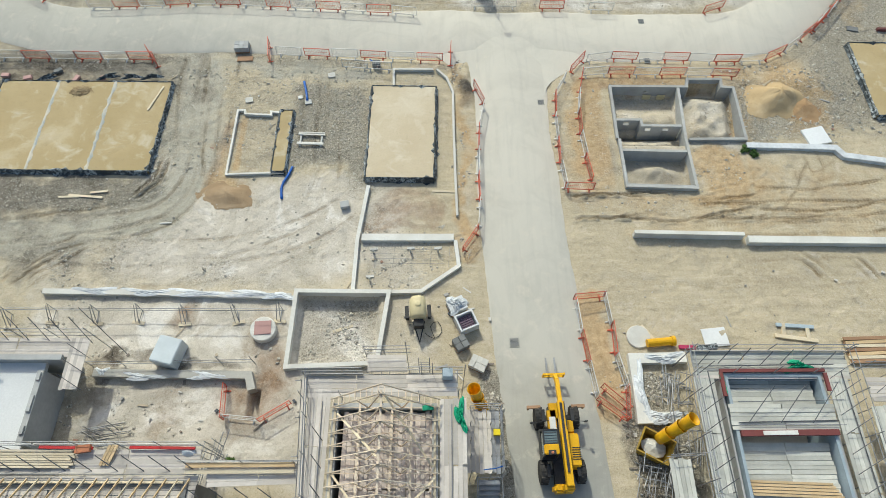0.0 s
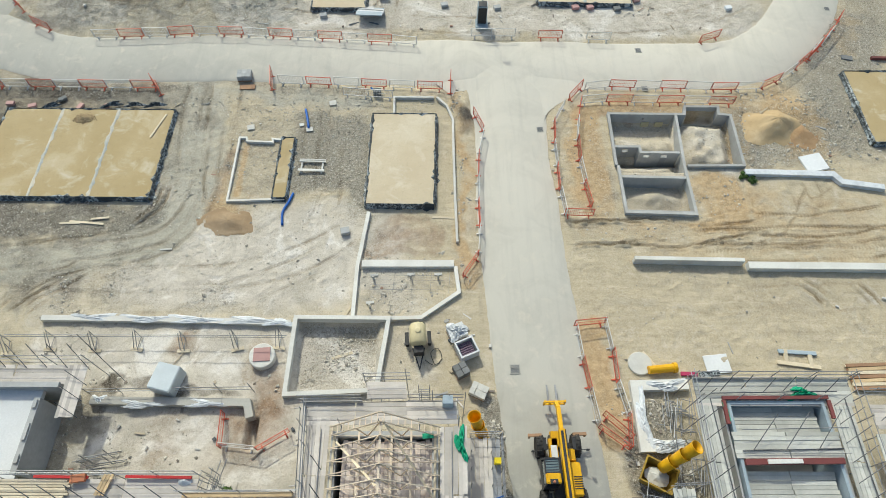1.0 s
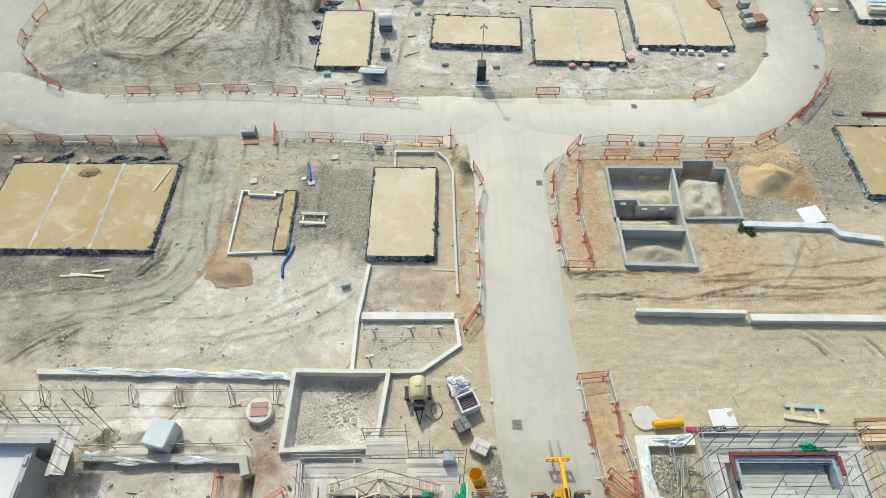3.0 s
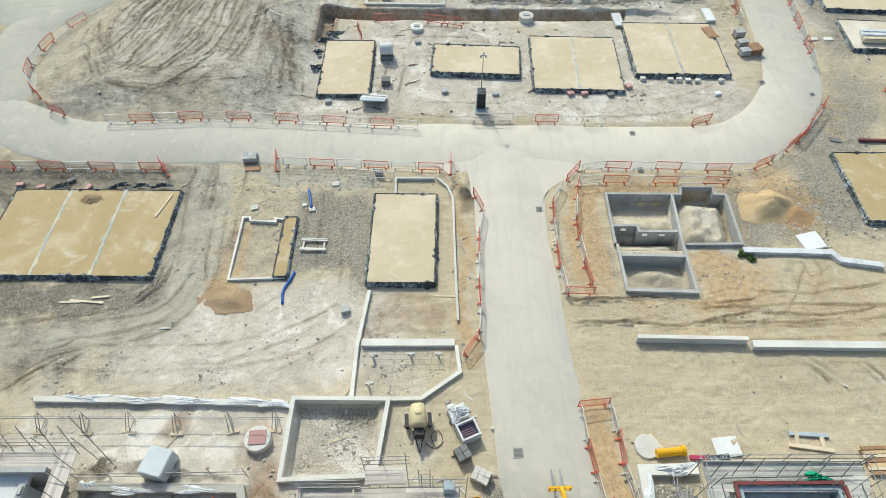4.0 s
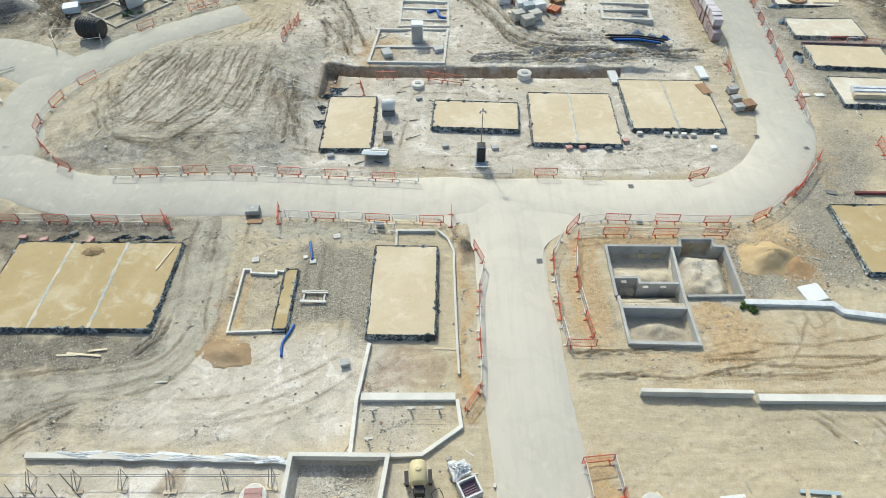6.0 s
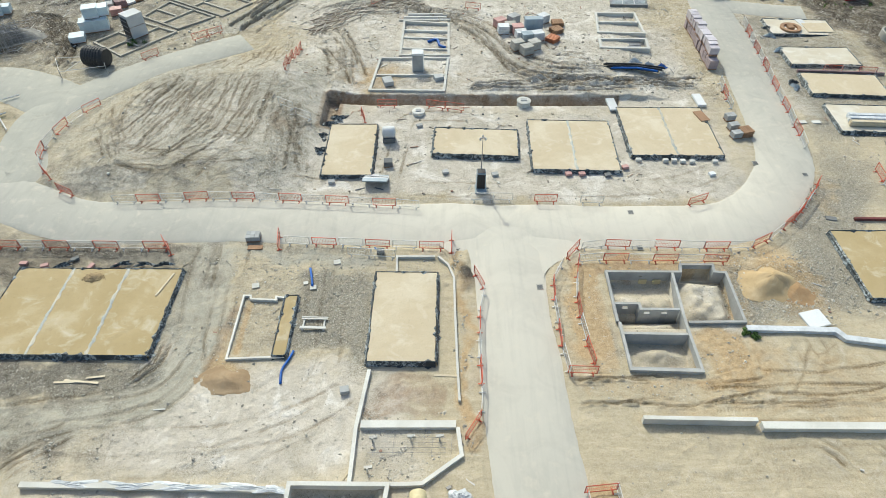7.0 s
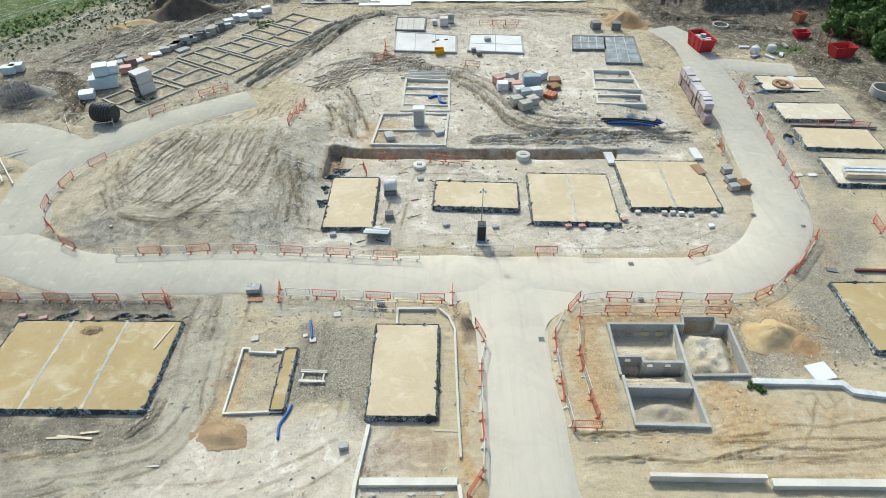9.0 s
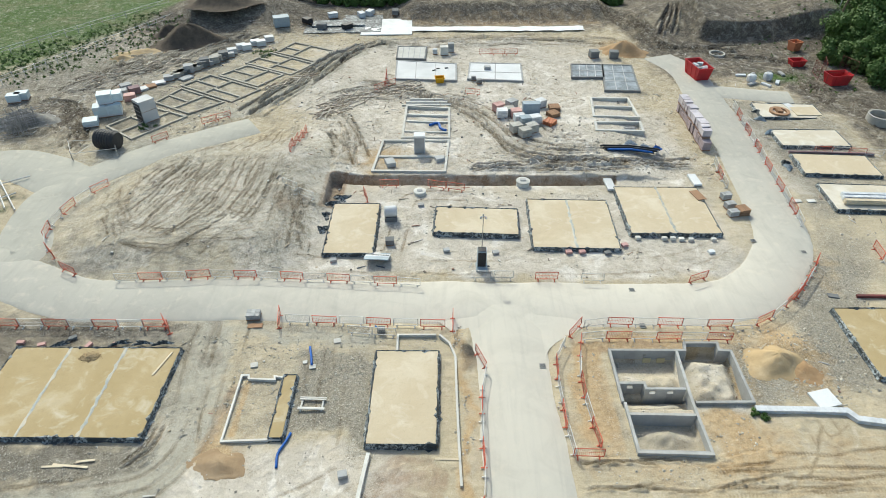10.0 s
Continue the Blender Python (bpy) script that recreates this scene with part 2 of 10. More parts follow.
    for scale, share, much in ((5.5, 0.32, 0.62), (9.5, 0.6, 0.8)):
        grains, which = pebbles(t, p, scale, share)
        much_here = calc(t, "MULTIPLY", calc(t, "MULTIPLY_ADD", stony, 0.65, 0.16), much)
        col = mix(t, calc(t, "MULTIPLY", grains, much_here), col, mix(t, ramp(t, which, 0.25, 0.75), (0.17, 0.15, 0.12), (0.66, 0.625, 0.55)))
    t.links.new(col, b.inputs["Base Color"])
    lift = calc(t, "MULTIPLY_ADD", patch, 0.12, calc(t, "MULTIPLY_ADD", crumb, 0.6, calc(t, "MULTIPLY_ADD", fine, 0.3, clod)))
    lift = calc(t, "MULTIPLY_ADD", calc(t, "MULTIPLY", streaks, worn), 0.5, lift)
    lift = calc(t, "MULTIPLY_ADD", cleats, -0.25, lift)
    nb = node(t, "ShaderNodeBump", Distance=0.17)
    t.links.new(calc(t, "MULTIPLY_ADD", calc(t, "MAXIMUM", stony, coarse_at), 0.5, 0.42), nb.inputs["Strength"])
    t.links.new(lift, nb.inputs["Height"])
    t.links.new(nb.outputs["Normal"], b.inputs["Normal"])
    return m


def road_material(name, tint, swept=0.0):
    """Asphalt under dry dust, palest near the junction, greyer away from it and bare where swept."""
    m, t, b = material(name, 0.9)
    p = place_of(t)
    n1, n2, n3 = noise_at(t, p, 0.12, 8, 0.6, 0.4), noise_at(t, p, 0.9, 9, 0.68, 0.4), noise_at(t, p, 26, 3, 0.7)
    stretch = t.nodes.new("ShaderNodeMapping")
    stretch.inputs["Scale"].default_value = (1.6, 0.16, 1)
    t.links.new(p, stretch.inputs["Vector"])
    lanes, streak = noise_at(t, stretch.outputs[0], 1.2, 9, 0.62, 0.5), noise_at(t, p, 0.3, 10, 0.66, 1.2)
    off = node(t, "ShaderNodeVectorMath")
    off.operation = "DISTANCE"
    t.links.new(p, off.inputs[0])
    off.inputs[1].default_value = (11.0, 40.0, 0.0)
    dusty = ramp(t, calc(t, "MULTIPLY_ADD", n1, 9.0, off.outputs["Value"]), 40.0, 17.0)
    col = mix(t, dusty, (0.435, 0.427, 0.39), (0.57, 0.545, 0.487))
    bare = ramp(t, calc(t, "MULTIPLY_ADD", n1, 9.0, off.outputs["Value"]), 32.0, 44.0)
    col = mix(t, calc(t, "MULTIPLY", bare, swept), col, (0.33, 0.328, 0.305))
    col = mix(t, calc(t, "MULTIPLY", ramp(t, streak, 0.45, 0.70), 0.6), col, mix(t, 1.0, col, (0.80, 0.80, 0.80), "MULTIPLY"))
    col = mix(t, calc(t, "MULTIPLY", ramp(t, lanes, 0.50, 0.68), 0.5), col, mix(t, 1.0, col, (0.86, 0.865, 0.875), "MULTIPLY"))
    col = mix(t, calc(t, "MULTIPLY", ramp(t, n2, 0.54, 0.72), 0.6), col, (0.60, 0.56, 0.485))
    col = mix(t, calc(t, "MULTIPLY", ramp(t, n3, 0.55, 0.85), 0.55), col, mix(t, 1.0, col, (0.68, 0.68, 0.68), "MULTIPLY"))
    col = mix(t, 1.0, col, tint, "MULTIPLY")
    t.links.new(col, b.inputs["Base Color"])
    bump(t, b, n3, 0.2, 0.01)
    return m


# TRACK: dust, tinted darker in the west to stand in for shade
EARTH, ROAD, BARE_ROAD, TRACK = ground_material(), road_material("dusty_road", (1.0, 0.985, 0.95)), road_material("bare_road", (1.0, 0.985, 0.95), 1.0), road_material("shaded_dusty_track", (0.96, 0.95, 0.90))


# ---- mesh helpers ----
def mesh_of(name, bm, mat, smooth=False):
    me = bpy.data.meshes.new(name)
    bmesh.ops.recalc_face_normals(bm, faces=bm.faces[:])
    bm.to_mesh(me)
    bm.free()
    me.materials.append(mat)
    if smooth:
        for poly in me.polygons:
            poly.use_smooth = True
    return me


def part(name, bm, mat, parent=None, label="", smooth=False):
    ob = new(name, mesh_of(name, bm, mat, smooth))
    if parent:
        ob.parent = parent
    if label:
        ob["label"] = label
    return ob


def thing(name, label, category, group="", at=None, kind=""):
    ob = tagged(new(name), label, category, group, kind)
    if at is not None:
        ob.matrix_basis = at
    return ob


def box(bm, cx, cy, cz, sx, sy, sz, rz=0.0, m=None, taper=1.0):
    """A box about its centre; taper narrows the top."""
    c, s = math.cos(radians(rz)), math.sin(radians(rz))
    vs = []
    for z, k in ((-0.5, 1.0), (0.5, taper)):
        for x, y in ((-0.5, -0.5), (0.5, -0.5), (0.5, 0.5), (-0.5, 0.5)):
            u, v = x * sx * k, y * sy * k
            q = Vector((cx + c * u - s * v, cy + s * u + c * v, cz + z * sz))
            vs.append(bm.verts.new(m @ q if m else q))
    for f in ((3, 2, 1, 0), (4, 5, 6, 7), (0, 1, 5, 4), (1, 2, 6, 5), (2, 3, 7, 6), (3, 0, 4, 7)):
        bm.faces.new([vs[i] for i in f])
    return vs


def beam(bm, a, b, w, h=None, sides=4, twist=45.0):
    """A bar from a to b: a tube of some sides, or a plank of width w and depth h."""
    a, b = Vector(a), Vector(b)
    way = b - a
    if way.length < 1e-6:
        return
    q = way.to_track_quat("Z", "Y").to_matrix()
    rings = []
    for e in (a, b):
        if h is None:
            ring = [e + q @ Vector((w / 2 * math.cos(2 * math.pi * (i + 0.5) / sides), w / 2 * math.sin(2 * math.pi * (i + 0.5) / sides), 0)) for i in range(sides)]
        else:
            side = way.cross(Vector((0, 0, 1)))
            side = side.normalized() if side.length > 1e-4 else Vector((1, 0, 0))
            up = side.cross(way).normalized()
            ring = [e + side * (x * w / 2) + up * (y * h / 2) for x, y in ((-1, -1), (1, -1), (1, 1), (-1, 1))]
        rings.append([bm.verts.new(v) for v in ring])
    n = len(rings[0])
    bm.faces.new(rings[0][::-1])
    bm.faces.new(rings[1])
    for i in range(n):
        bm.faces.new((rings[0][i], rings[0][(i + 1) % n], rings[1][(i + 1) % n], rings[1][i]))


def tube(bm, pts, r, sides=6):
    """A round hose through some points."""
    pts = [Vector(p) for p in pts]
    rings = []
    for i, p in enumerate(pts):
        way = (pts[min(i + 1, len(pts) - 1)] - pts[max(i - 1, 0)]).normalized()
        q = way.to_track_quat("Z", "Y").to_matrix()
        rings.append([bm.verts.new(p + q @ Vector((r * math.cos(2 * math.pi * k / sides), r * math.sin(2 * math.pi * k / sides), 0))) for k in range(sides)])
    for a, b in zip(rings, rings[1:]):
        for k in range(sides):
            bm.faces.new((a[k], a[(k + 1) % sides], b[(k + 1) % sides], b[k]))
    bm.faces.new(rings[0][::-1])
    bm.faces.new(rings[-1])


def lathe(bm, profile, sides=20, at=(0, 0, 0), m=None, sx=1.0, sy=1.0):
    """A turned shape from (radius, height) pairs."""
    rings = []
    for r, z in profile:
        ring = []
        for k in range(sides):
            a = 2 * math.pi * k / sides
            q = Vector((at[0] + sx * r * math.cos(a), at[1] + sy * r * math.sin(a), at[2] + z))
            ring.append(bm.verts.new(m @ q if m else q))
        rings.append(ring)
    for a, b in zip(rings, rings[1:]):
        for k in range(sides):
            bm.faces.new((a[k], a[(k + 1) % sides], b[(k + 1) % sides], b[k]))
    bm.faces.new(rings[0][::-1])
    bm.faces.new(rings[-1])


def wall_run(bm, pts, th, z0, z1, closed=False):
    """A wall of one thickness along a line of plan points, with mitred corners."""
    pts = [Vector((p[0], p[1])) for p in pts]
    n = len(pts)
    offs = []
    for i in range(n):
        a = (pts[i] - pts[i - 1]).normalized() if (i or closed) else None
        b = (pts[(i + 1) % n] - pts[i]).normalized() if (i < n - 1 or closed) else None
        a, b = a or b, b or a
        na, nb = Vector((-a.y, a.x)), Vector((-b.y, b.x))
        mit = na + nb
        mit = mit / max(mit.length_squared / 2, 0.3)
        offs.append(mit * th / 2)
    rings = []
    for p, o in zip(pts, offs):
        rings.append([bm.verts.new((*(p + k * o), z)) for k, z in ((1, z0), (1, z1), (-1, z1), (-1, z0))])
    pairs = list(zip(rings, rings[1:])) + ([(rings[-1], rings[0])] if closed else [])
    for a, b in pairs:
        for k in range(4):
            bm.faces.new((a[k], b[k], b[(k + 1) % 4], a[(k + 1) % 4]))
    if not closed:
        bm.faces.new(rings[0])
        bm.faces.new(rings[-1][::-1])


def smooth_line(pts, step=1.0):
    """Points along a rounded line through plan points."""
    pts = [Vector((p[0], p[1])) for p in pts]
    out = []
    for i in range(len(pts) - 1):
        p0, p1, p2, p3 = pts[max(i - 1, 0)], pts[i], pts[i + 1], pts[min(i + 2, len(pts) - 1)]
        n = max(1, int((p2 - p1).length / step))
        for k in range(n):
            u = k / n
            out.append(0.5 * ((2 * p1) + (p2 - p0) * u + (2 * p0 - 5 * p1 + 4 * p2 - p3) * u * u + (3 * p1 - p0 - 3 * p2 + p3) * u ** 3))
    out.append(pts[-1])
    return out


# ---- ground ----
def lattice(x, y, scale, seed):
    """Smooth value noise in 0..1 for arrays of places."""
    rng = np.random.RandomState(seed)
    table = rng.rand(256, 256)
    u, v = x * scale + 1000.0, y * scale + 1000.0
    i, j = np.floor(u).astype(int), np.floor(v).astype(int)
    fu, fv = u - i, v - j
    fu, fv = fu * fu * (3 - 2 * fu), fv * fv * (3 - 2 * fv)
    a, b = table[i % 256, j % 256], table[(i + 1) % 256, j % 256]
    c, d = table[i % 256, (j + 1) % 256], table[(i + 1) % 256, (j + 1) % 256]
    return (a * (1 - fu) + b * fu) * (1 - fv) + (c * (1 - fu) + d * fu) * fv


def edge(v, a, b):
    u = np.clip((v - a) / (b - a), 0, 1)
    return u * u * (3 - 2 * u)


def inside(x, y, cx, cy, w, d, ang=0.0, soft=1.0):
    """1 within a rectangle, falling to 0 over the soft margin."""
    c, s = math.cos(radians(ang)), math.sin(radians(ang))
    u, v = c * (x - cx) + s * (y - cy), -s * (x - cx) + c * (y - cy)
    return edge(w / 2 + soft / 2 - np.abs(u), 0, soft) * edge(d / 2 + soft / 2 - np.abs(v), 0, soft)


def blob(x, y, cx, cy, rx, ry, ang=0.0):
    c, s = math.cos(radians(ang)), math.sin(radians(ang))
    u, v = (c * (x - cx) + s * (y - cy)) / rx, (-s * (x - cx) + c * (y - cy)) / ry
    return np.exp(-(u * u + v * v))


def line_distance(x, y, pts):
    best = np.full(x.shape, 1e9)
    for (ax, ay), (bx, by) in zip(pts, pts[1:]):
        dx, dy = bx - ax, by - ay
        u = np.clip(((x - ax) * dx + (y - ay) * dy) / (dx * dx + dy * dy + 1e-9), 0, 1)
        best = np.minimum(best, np.hypot(x - ax - u * dx, y - ay - u * dy))
    return best


def relief(x, y):
    """The lie of the land in metres, without the small bumps."""
    z = np.zeros_like(x, dtype=float)
    # bank north of the dug-out platform, fading away behind it
    z += 0.5 * edge(y + 0.5 * (lattice(x, y, 0.9, 41) - 0.5), 58.3, 58.7) * (1 - edge(y, 68, 82)) * edge(x, -12.6, -11.6) * (1 - edge(x, 20, 26))
    # spoil plateau inside the western bend
    z += 1.1 * inside(x, y, -24, 54.5, 21, 20, 0, 6) * edge(x + 0.55 * (60 - y), -36, -30)
    z += 0.9 * blob(x, y, -16.5, 60.5, 4.5, 9, 20) + 0.4 * blob(x, y, -13.5, 70, 3, 6)
    # the trench along the foot of the bank
    z -= 0.75 * inside(x, y, 4.0, 57.8, 29.5, 0.9, 0, 0.25)
    z -= 0.9 * inside(x, y, -11.5, 55.6, 1.3, 5.4, 0, 0.25)
    # heaps
    z += 0.4 * blob(x, y, *(28.08, 33.69), 2.0, 1.5)
    z += 3.8 * blob(x, y, *(-37.22, 115.20), 12, 6)
    z += 2.6 * inside(x, y, *(53.62, 107.05), 24, 10, 3, 1.6) + 3.0 * blob(x, y, *(39.18, 110.56), 8, 7)
    z += 2.2 * inside(x, y, 11, 119, 36, 13, 0, 5) + 2.5 * blob(x, y, *(61.91, 106.20), 7, 6)
    z += 0.5 * blob(x, y, *(50.34, 72.50), 4, 2.5)
    z += 0.35 * blob(x, y, *(1.81, 33.69), 0.9, 1.4)
    # hollow inside the deep foundation and the near pit
    z -= 0.98 * inside(x, y, 15.35, 31.1, 5.0, 4.0, 0, 0.12) + 0.98 * inside(x, y, 15.3, 28.65, 4.8, 1.6, 0, 0.12) + 0.98 * inside(x, y, 15.3, 25.65, 4.65, 2.95, 0, 0.12) + 0.98 * inside(x, y, 20.05, 30.7, 4.1, 4.85, 0, 0.12) + 1.1 * inside(x, y, 20.1, 33.4, 2.3, 0.8, 0, 0.12)
    z -= 0.5 * inside(x, y, -6.3, 13.7, 5.0, 4.4, 0, 0.3)
    z -= 0.7 * inside(x, y, -10.75, 9.0, 0.55, 1.7, 0, 0.2)
    # loose spoil tipped into the cells
    lumpy = 0.75 + 0.5 * lattice(x, y, 1.6, 71)
    z += lumpy * (0.75 * inside(x, y, 20.1, 30.7, 2.9, 3.7, -8, 1.1) + 0.45 * inside(x, y, 15.3, 30.7, 4.3, 1.3, 0, 0.9) + 0.5 * inside(x, y, 15.1, 28.3, 4.0, 0.7, 0, 0.6) + 0.5 * blob(x, y, 15.5, 25.9, 1.7, 0.7))
    return z


def height(x, y):
    return float(relief(np.array([float(x)]), np.array([float(y)]))[0])


def between(first, last, n, width, depth, seed, wander=0.35, tread=0.0):
    """Single grooves fanned out between two plan lines, none quite parallel."""
    rng = random.Random(seed)
    even = []
    for pts in (first, last):
        line = smooth_line(pts, 0.25)
        even.append([line[round(i * (len(line) - 1) / 24)] for i in range(25)])
    out = []
    for k in range(n):
        u = (k + rng.uniform(0.2, 0.8)) / n
        lean = rng.uniform(-0.5, 0.5) / n
        lo, hi = rng.choice((0, 0, 0, 3, 6, 10)), rng.choice((25, 25, 25, 22, 18, 14))
        sway, turn = rng.uniform(0, 6.28), rng.uniform(0.25, 0.6)
        line = []
        for i in range(lo, hi):
            c = even[0][i].lerp(even[1][i], min(1.0, max(0.0, u + lean * (i / 12 - 1))))
            line.append((c.x + wander * math.sin(sway + turn * i), c.y + wander * math.cos(1.7 * sway + turn * i)))
        out.append((line, width * rng.uniform(0.8, 1.3), depth * rng.uniform(0.6, 1.2), tread))
    return out


def pair(pts, gauge, width, depth, tread=0.0):
    """The two wheel tracks of one vehicle."""
    line = smooth_line(pts, 0.8)
    out = []
    for k in (-0.5, 0.5):
        side = []
        for i, p in enumerate(line):
            way = (line[min(i + 1, len(line) - 1)] - line[max(i - 1, 0)]).normalized()
            side.append((p.x - way.y * k * gauge, p.y + way.x * k * gauge))
        out.append((side, width, depth, tread))
    return out


def all_ruts():
    """Every wheel rut and scrape: plan line, half width, depth, strength of the tread marks."""
    out = []
    # the spoil plateau inside the western bend
    out += between([(-29.1, 61.7), (-31.0, 56.3), (-33.0, 48.8)], [(-17.6, 61.7), (-17.5, 54.4), (-18.7, 48.9), (-22.7, 44.0)], 40, 0.15, 0.085, 1, 0.22, 0.3)
    out += between([(-27.5, 67.0), (-28.8, 62.0)], [(-17.0, 72.0), (-17.6, 62.0)], 18, 0.16, 0.09, 2, 0.22, 0.3)
    out += between([(-33.0, 50.0), (-26.0, 48.2), (-16.0, 50.0)], [(-30.0, 45.5), (-24.0, 44.8), (-15.5, 46.5)], 12, 0.14, 0.06, 3, 0.25)
    out += between([(-13.0, 76.6), (-9.9, 68.7), (-7.9, 60.4)], [(-15.2, 67.3), (-12.9, 62.9), (-12.7, 59.3)], 9, 0.26, 0.24, 4, 0.2, 0.4)
    out += between([(-36.0, 55.0), (-33.5, 50.0), (-31.0, 46.0)], [(-31.0, 60.0), (-31.5, 55.0), (-29.0, 47.0)], 14, 0.13, 0.07, 21, 0.3)
    out += between([(-18.5, 58.0), (-17.0, 52.0), (-16.5, 45.0)], [(-13.5, 55.0), (-13.5, 50.0), (-12.5, 45.0)], 14, 0.14, 0.075, 22, 0.25, 0.5)
    out += between([(-28.0, 60.0), (-24.0, 56.5), (-19.0, 55.0)], [(-27.0, 51.0), (-22.0, 50.0), (-17.0, 49.0)], 12, 0.13, 0.06, 23, 0.4)
    # the haul road that swings round the northern plots
    out += between([(-17.6, 82.0), (-10.9, 85.9), (-3.5, 82.4), (3.5, 79.2), (7.1, 74.9), (8.4, 69.4), (11.9, 66.6), (18.5, 65.6)],
                   [(-14.0, 78.3), (-6.4, 78.7), (-0.3, 76.9), (3.3, 72.5), (5.1, 66.6), (7.5, 61.9), (12.3, 60.0), (20.0, 60.7)], 14, 0.34, 0.36, 5, 0.25, 0.2)
    out += between([(2.4, 60.8), (8.0, 61.6), (19.0, 62.2), (29.0, 63.4)], [(2.6, 59.2), (9.0, 59.3), (18.0, 59.4), (28.5, 59.2)], 8, 0.28, 0.28, 6, 0.2)
    out += between([(9.0, 68.0), (13.0, 66.6), (18.0, 66.8)], [(13.0, 73.0), (14.0, 68.5), (17.0, 67.5)], 5, 0.3, 0.22, 7)
    out += between([(-11.5, 101.6), (-19.3, 92.3), (-23.9, 82.0), (-26.8, 74.9)], [(-7.7, 100.8), (-12.8, 96.5), (-17.9, 83.9), (-23.4, 73.0)], 11, 0.36, 0.38, 8, 0.3, 0.2)
    out += between([(-11.5, 102.1), (1.5, 103.2), (20.4, 104.3), (29.4, 102.1)], [(-9.4, 98.0), (1.4, 98.5), (19.6, 99.0), (30.6, 95.8)], 8, 0.36, 0.34, 9)
    # dark soil towards the bank and the wood
    out += between([(26.5, 116.8), (29.6, 107.6), (33.7, 97.5), (46.1, 97.0)], [(28.9, 118.5), (32.9, 109.1), (37.9, 99.5), (49.7, 99.5)], 7, 0.42, 0.5, 10)
    out += between([(34.0, 102.1), (40.0, 113.6), (43.8, 119.5)], [(37.7, 102.1), (41.2, 110.5), (45.1, 118.5)], 4, 0.45, 0.55, 11, 0.2)
    out += between([(41.7, 119.5), (52.7, 120.8), (67.9, 121.5)], [(42.2, 114.2), (50.6, 114.9), (64.3, 113.6)], 7, 0.5, 0.6, 12)
    out += between([(46.1, 90.1), (51.1, 90.1), (52.4, 83.9), (58.6, 76.6)], [(48.4, 84.0), (50.9, 77.5), (55.0, 70.2)], 10, 0.36, 0.4, 13, 0.3)
    out += between([(40.0, 97.0), (50.0, 95.0), (60.0, 92.0)], [(42.0, 92.5), (50.0, 92.0), (60.0, 86.0)], 7, 0.38, 0.4, 14)
    # the rough western strip
    out += between([(-55.0, 78.3), (-48.9, 78.3), (-43.8, 70.2), (-43.4, 64.8)], [(-53.6, 80.1), (-50.4, 76.6), (-46.6, 70.2), (-46.4, 65.6)], 9, 0.34, 0.36, 15, 0.3)
    out += between([(-38.2, 89.7), (-34.2, 96.5), (-28.7, 104.3)], [(-44.6, 95.8), (-39.2, 101.6), (-33.7, 105.4)], 14, 0.34, 0.34, 16, 0.4)
    out += between([(-47.1, 81.1), (-43.0, 89.0), (-39.3, 95.8)], [(-56.4, 81.1), (-51.7, 88.0), (-46.8, 97.0)], 14, 0.32, 0.3, 17, 0.5)
    # the sandy field south of the block foundation
    out += pair([(8.4, 22.5), (12.3, 22.6), (16.0, 22.4), (19.1, 23.0), (21.6, 23.7)], 1.85, 0.13, 0.26)
    out += pair([(10.8, 22.4), (14.5, 22.9), (18.4, 22.3), (22.6, 22.9)], 1.75, 0.12, 0.16)
    out += pair([(17.1, 21.9), (20.9, 22.1), (25.6, 22.3), (31.1, 22.3)], 1.7, 0.16, 0.09, 1.0)
    out += pair([(21.3, 23.4), (25.9, 23.2), (31.9, 24.2)], 1.75, 0.16, 0.09, 0.9)
    out += pair([(17.0, 21.1), (22.0, 21.0), (31.0, 21.5)], 1.3, 0.14, 0.08, 0.8)
    out += pair([(23.9, 27.1), (24.6, 25.6), (23.8, 23.7), (20.7, 21.5)], 1.1, 0.12, 0.035)
    out += pair([(26.3, 27.4), (26.6, 26.1), (25.1, 23.7), (23.4, 21.5)], 1.2, 0.12, 0.035, 0.3)
    out += pair([(25.5, 27.4), (26.2, 25.1), (29.0, 26.6)], 0.8, 0.11, 0.03)
    out += pair([(11.5, 18.3), (18.4, 17.5), (28.1, 17.8)], 1.9, 0.14, 0.025, 0.4) + pair([(10.6, 16.3), (17.0, 15.9), (27.0, 16.6)], 1.9, 0.14, 0.02, 0.4)
    out += pair([(23.2, 19.0), (24.4, 18.2), (25.2, 17.0)], 0.6, 0.25, 0.2) + pair([(26.7, 19.1), (27.6, 18.0), (28.2, 16.6)], 0.6, 0.22, 0.16)
    # the western plot: haul tracks, scrapes and the dozer's cut
    out += between([(-29.6, 16.6), (-27.1, 19.0), (-23.4, 20.6)], [(-26.0, 15.6), (-24.6, 17.5), (-21.9, 19.3)], 8, 0.16, 0.07, 18, 0.12)
    out += pair([(-19.1, 37.5), (-18.6, 31.3), (-17.9, 26.0), (-19.1, 22.6), (-23.6, 21.3), (-32.1, 20.1)], 1.9, 0.22, 0.045, 0.5)
    out += pair([(-17.6, 37.5), (-17.3, 31.3), (-16.9, 25.0), (-19.5, 21.4), (-26.0, 20.6)], 1.9, 0.2, 0.035, 0.4)
    out += pair([(-16.4, 36.5), (-16.4, 31.3), (-15.6, 24.2)], 1.7, 0.18, 0.05, 0.3) + pair([(-8.3, 36.2), (-8.1, 30.2), (-8.0, 23.9)], 1.8, 0.2, 0.035, 0.4)
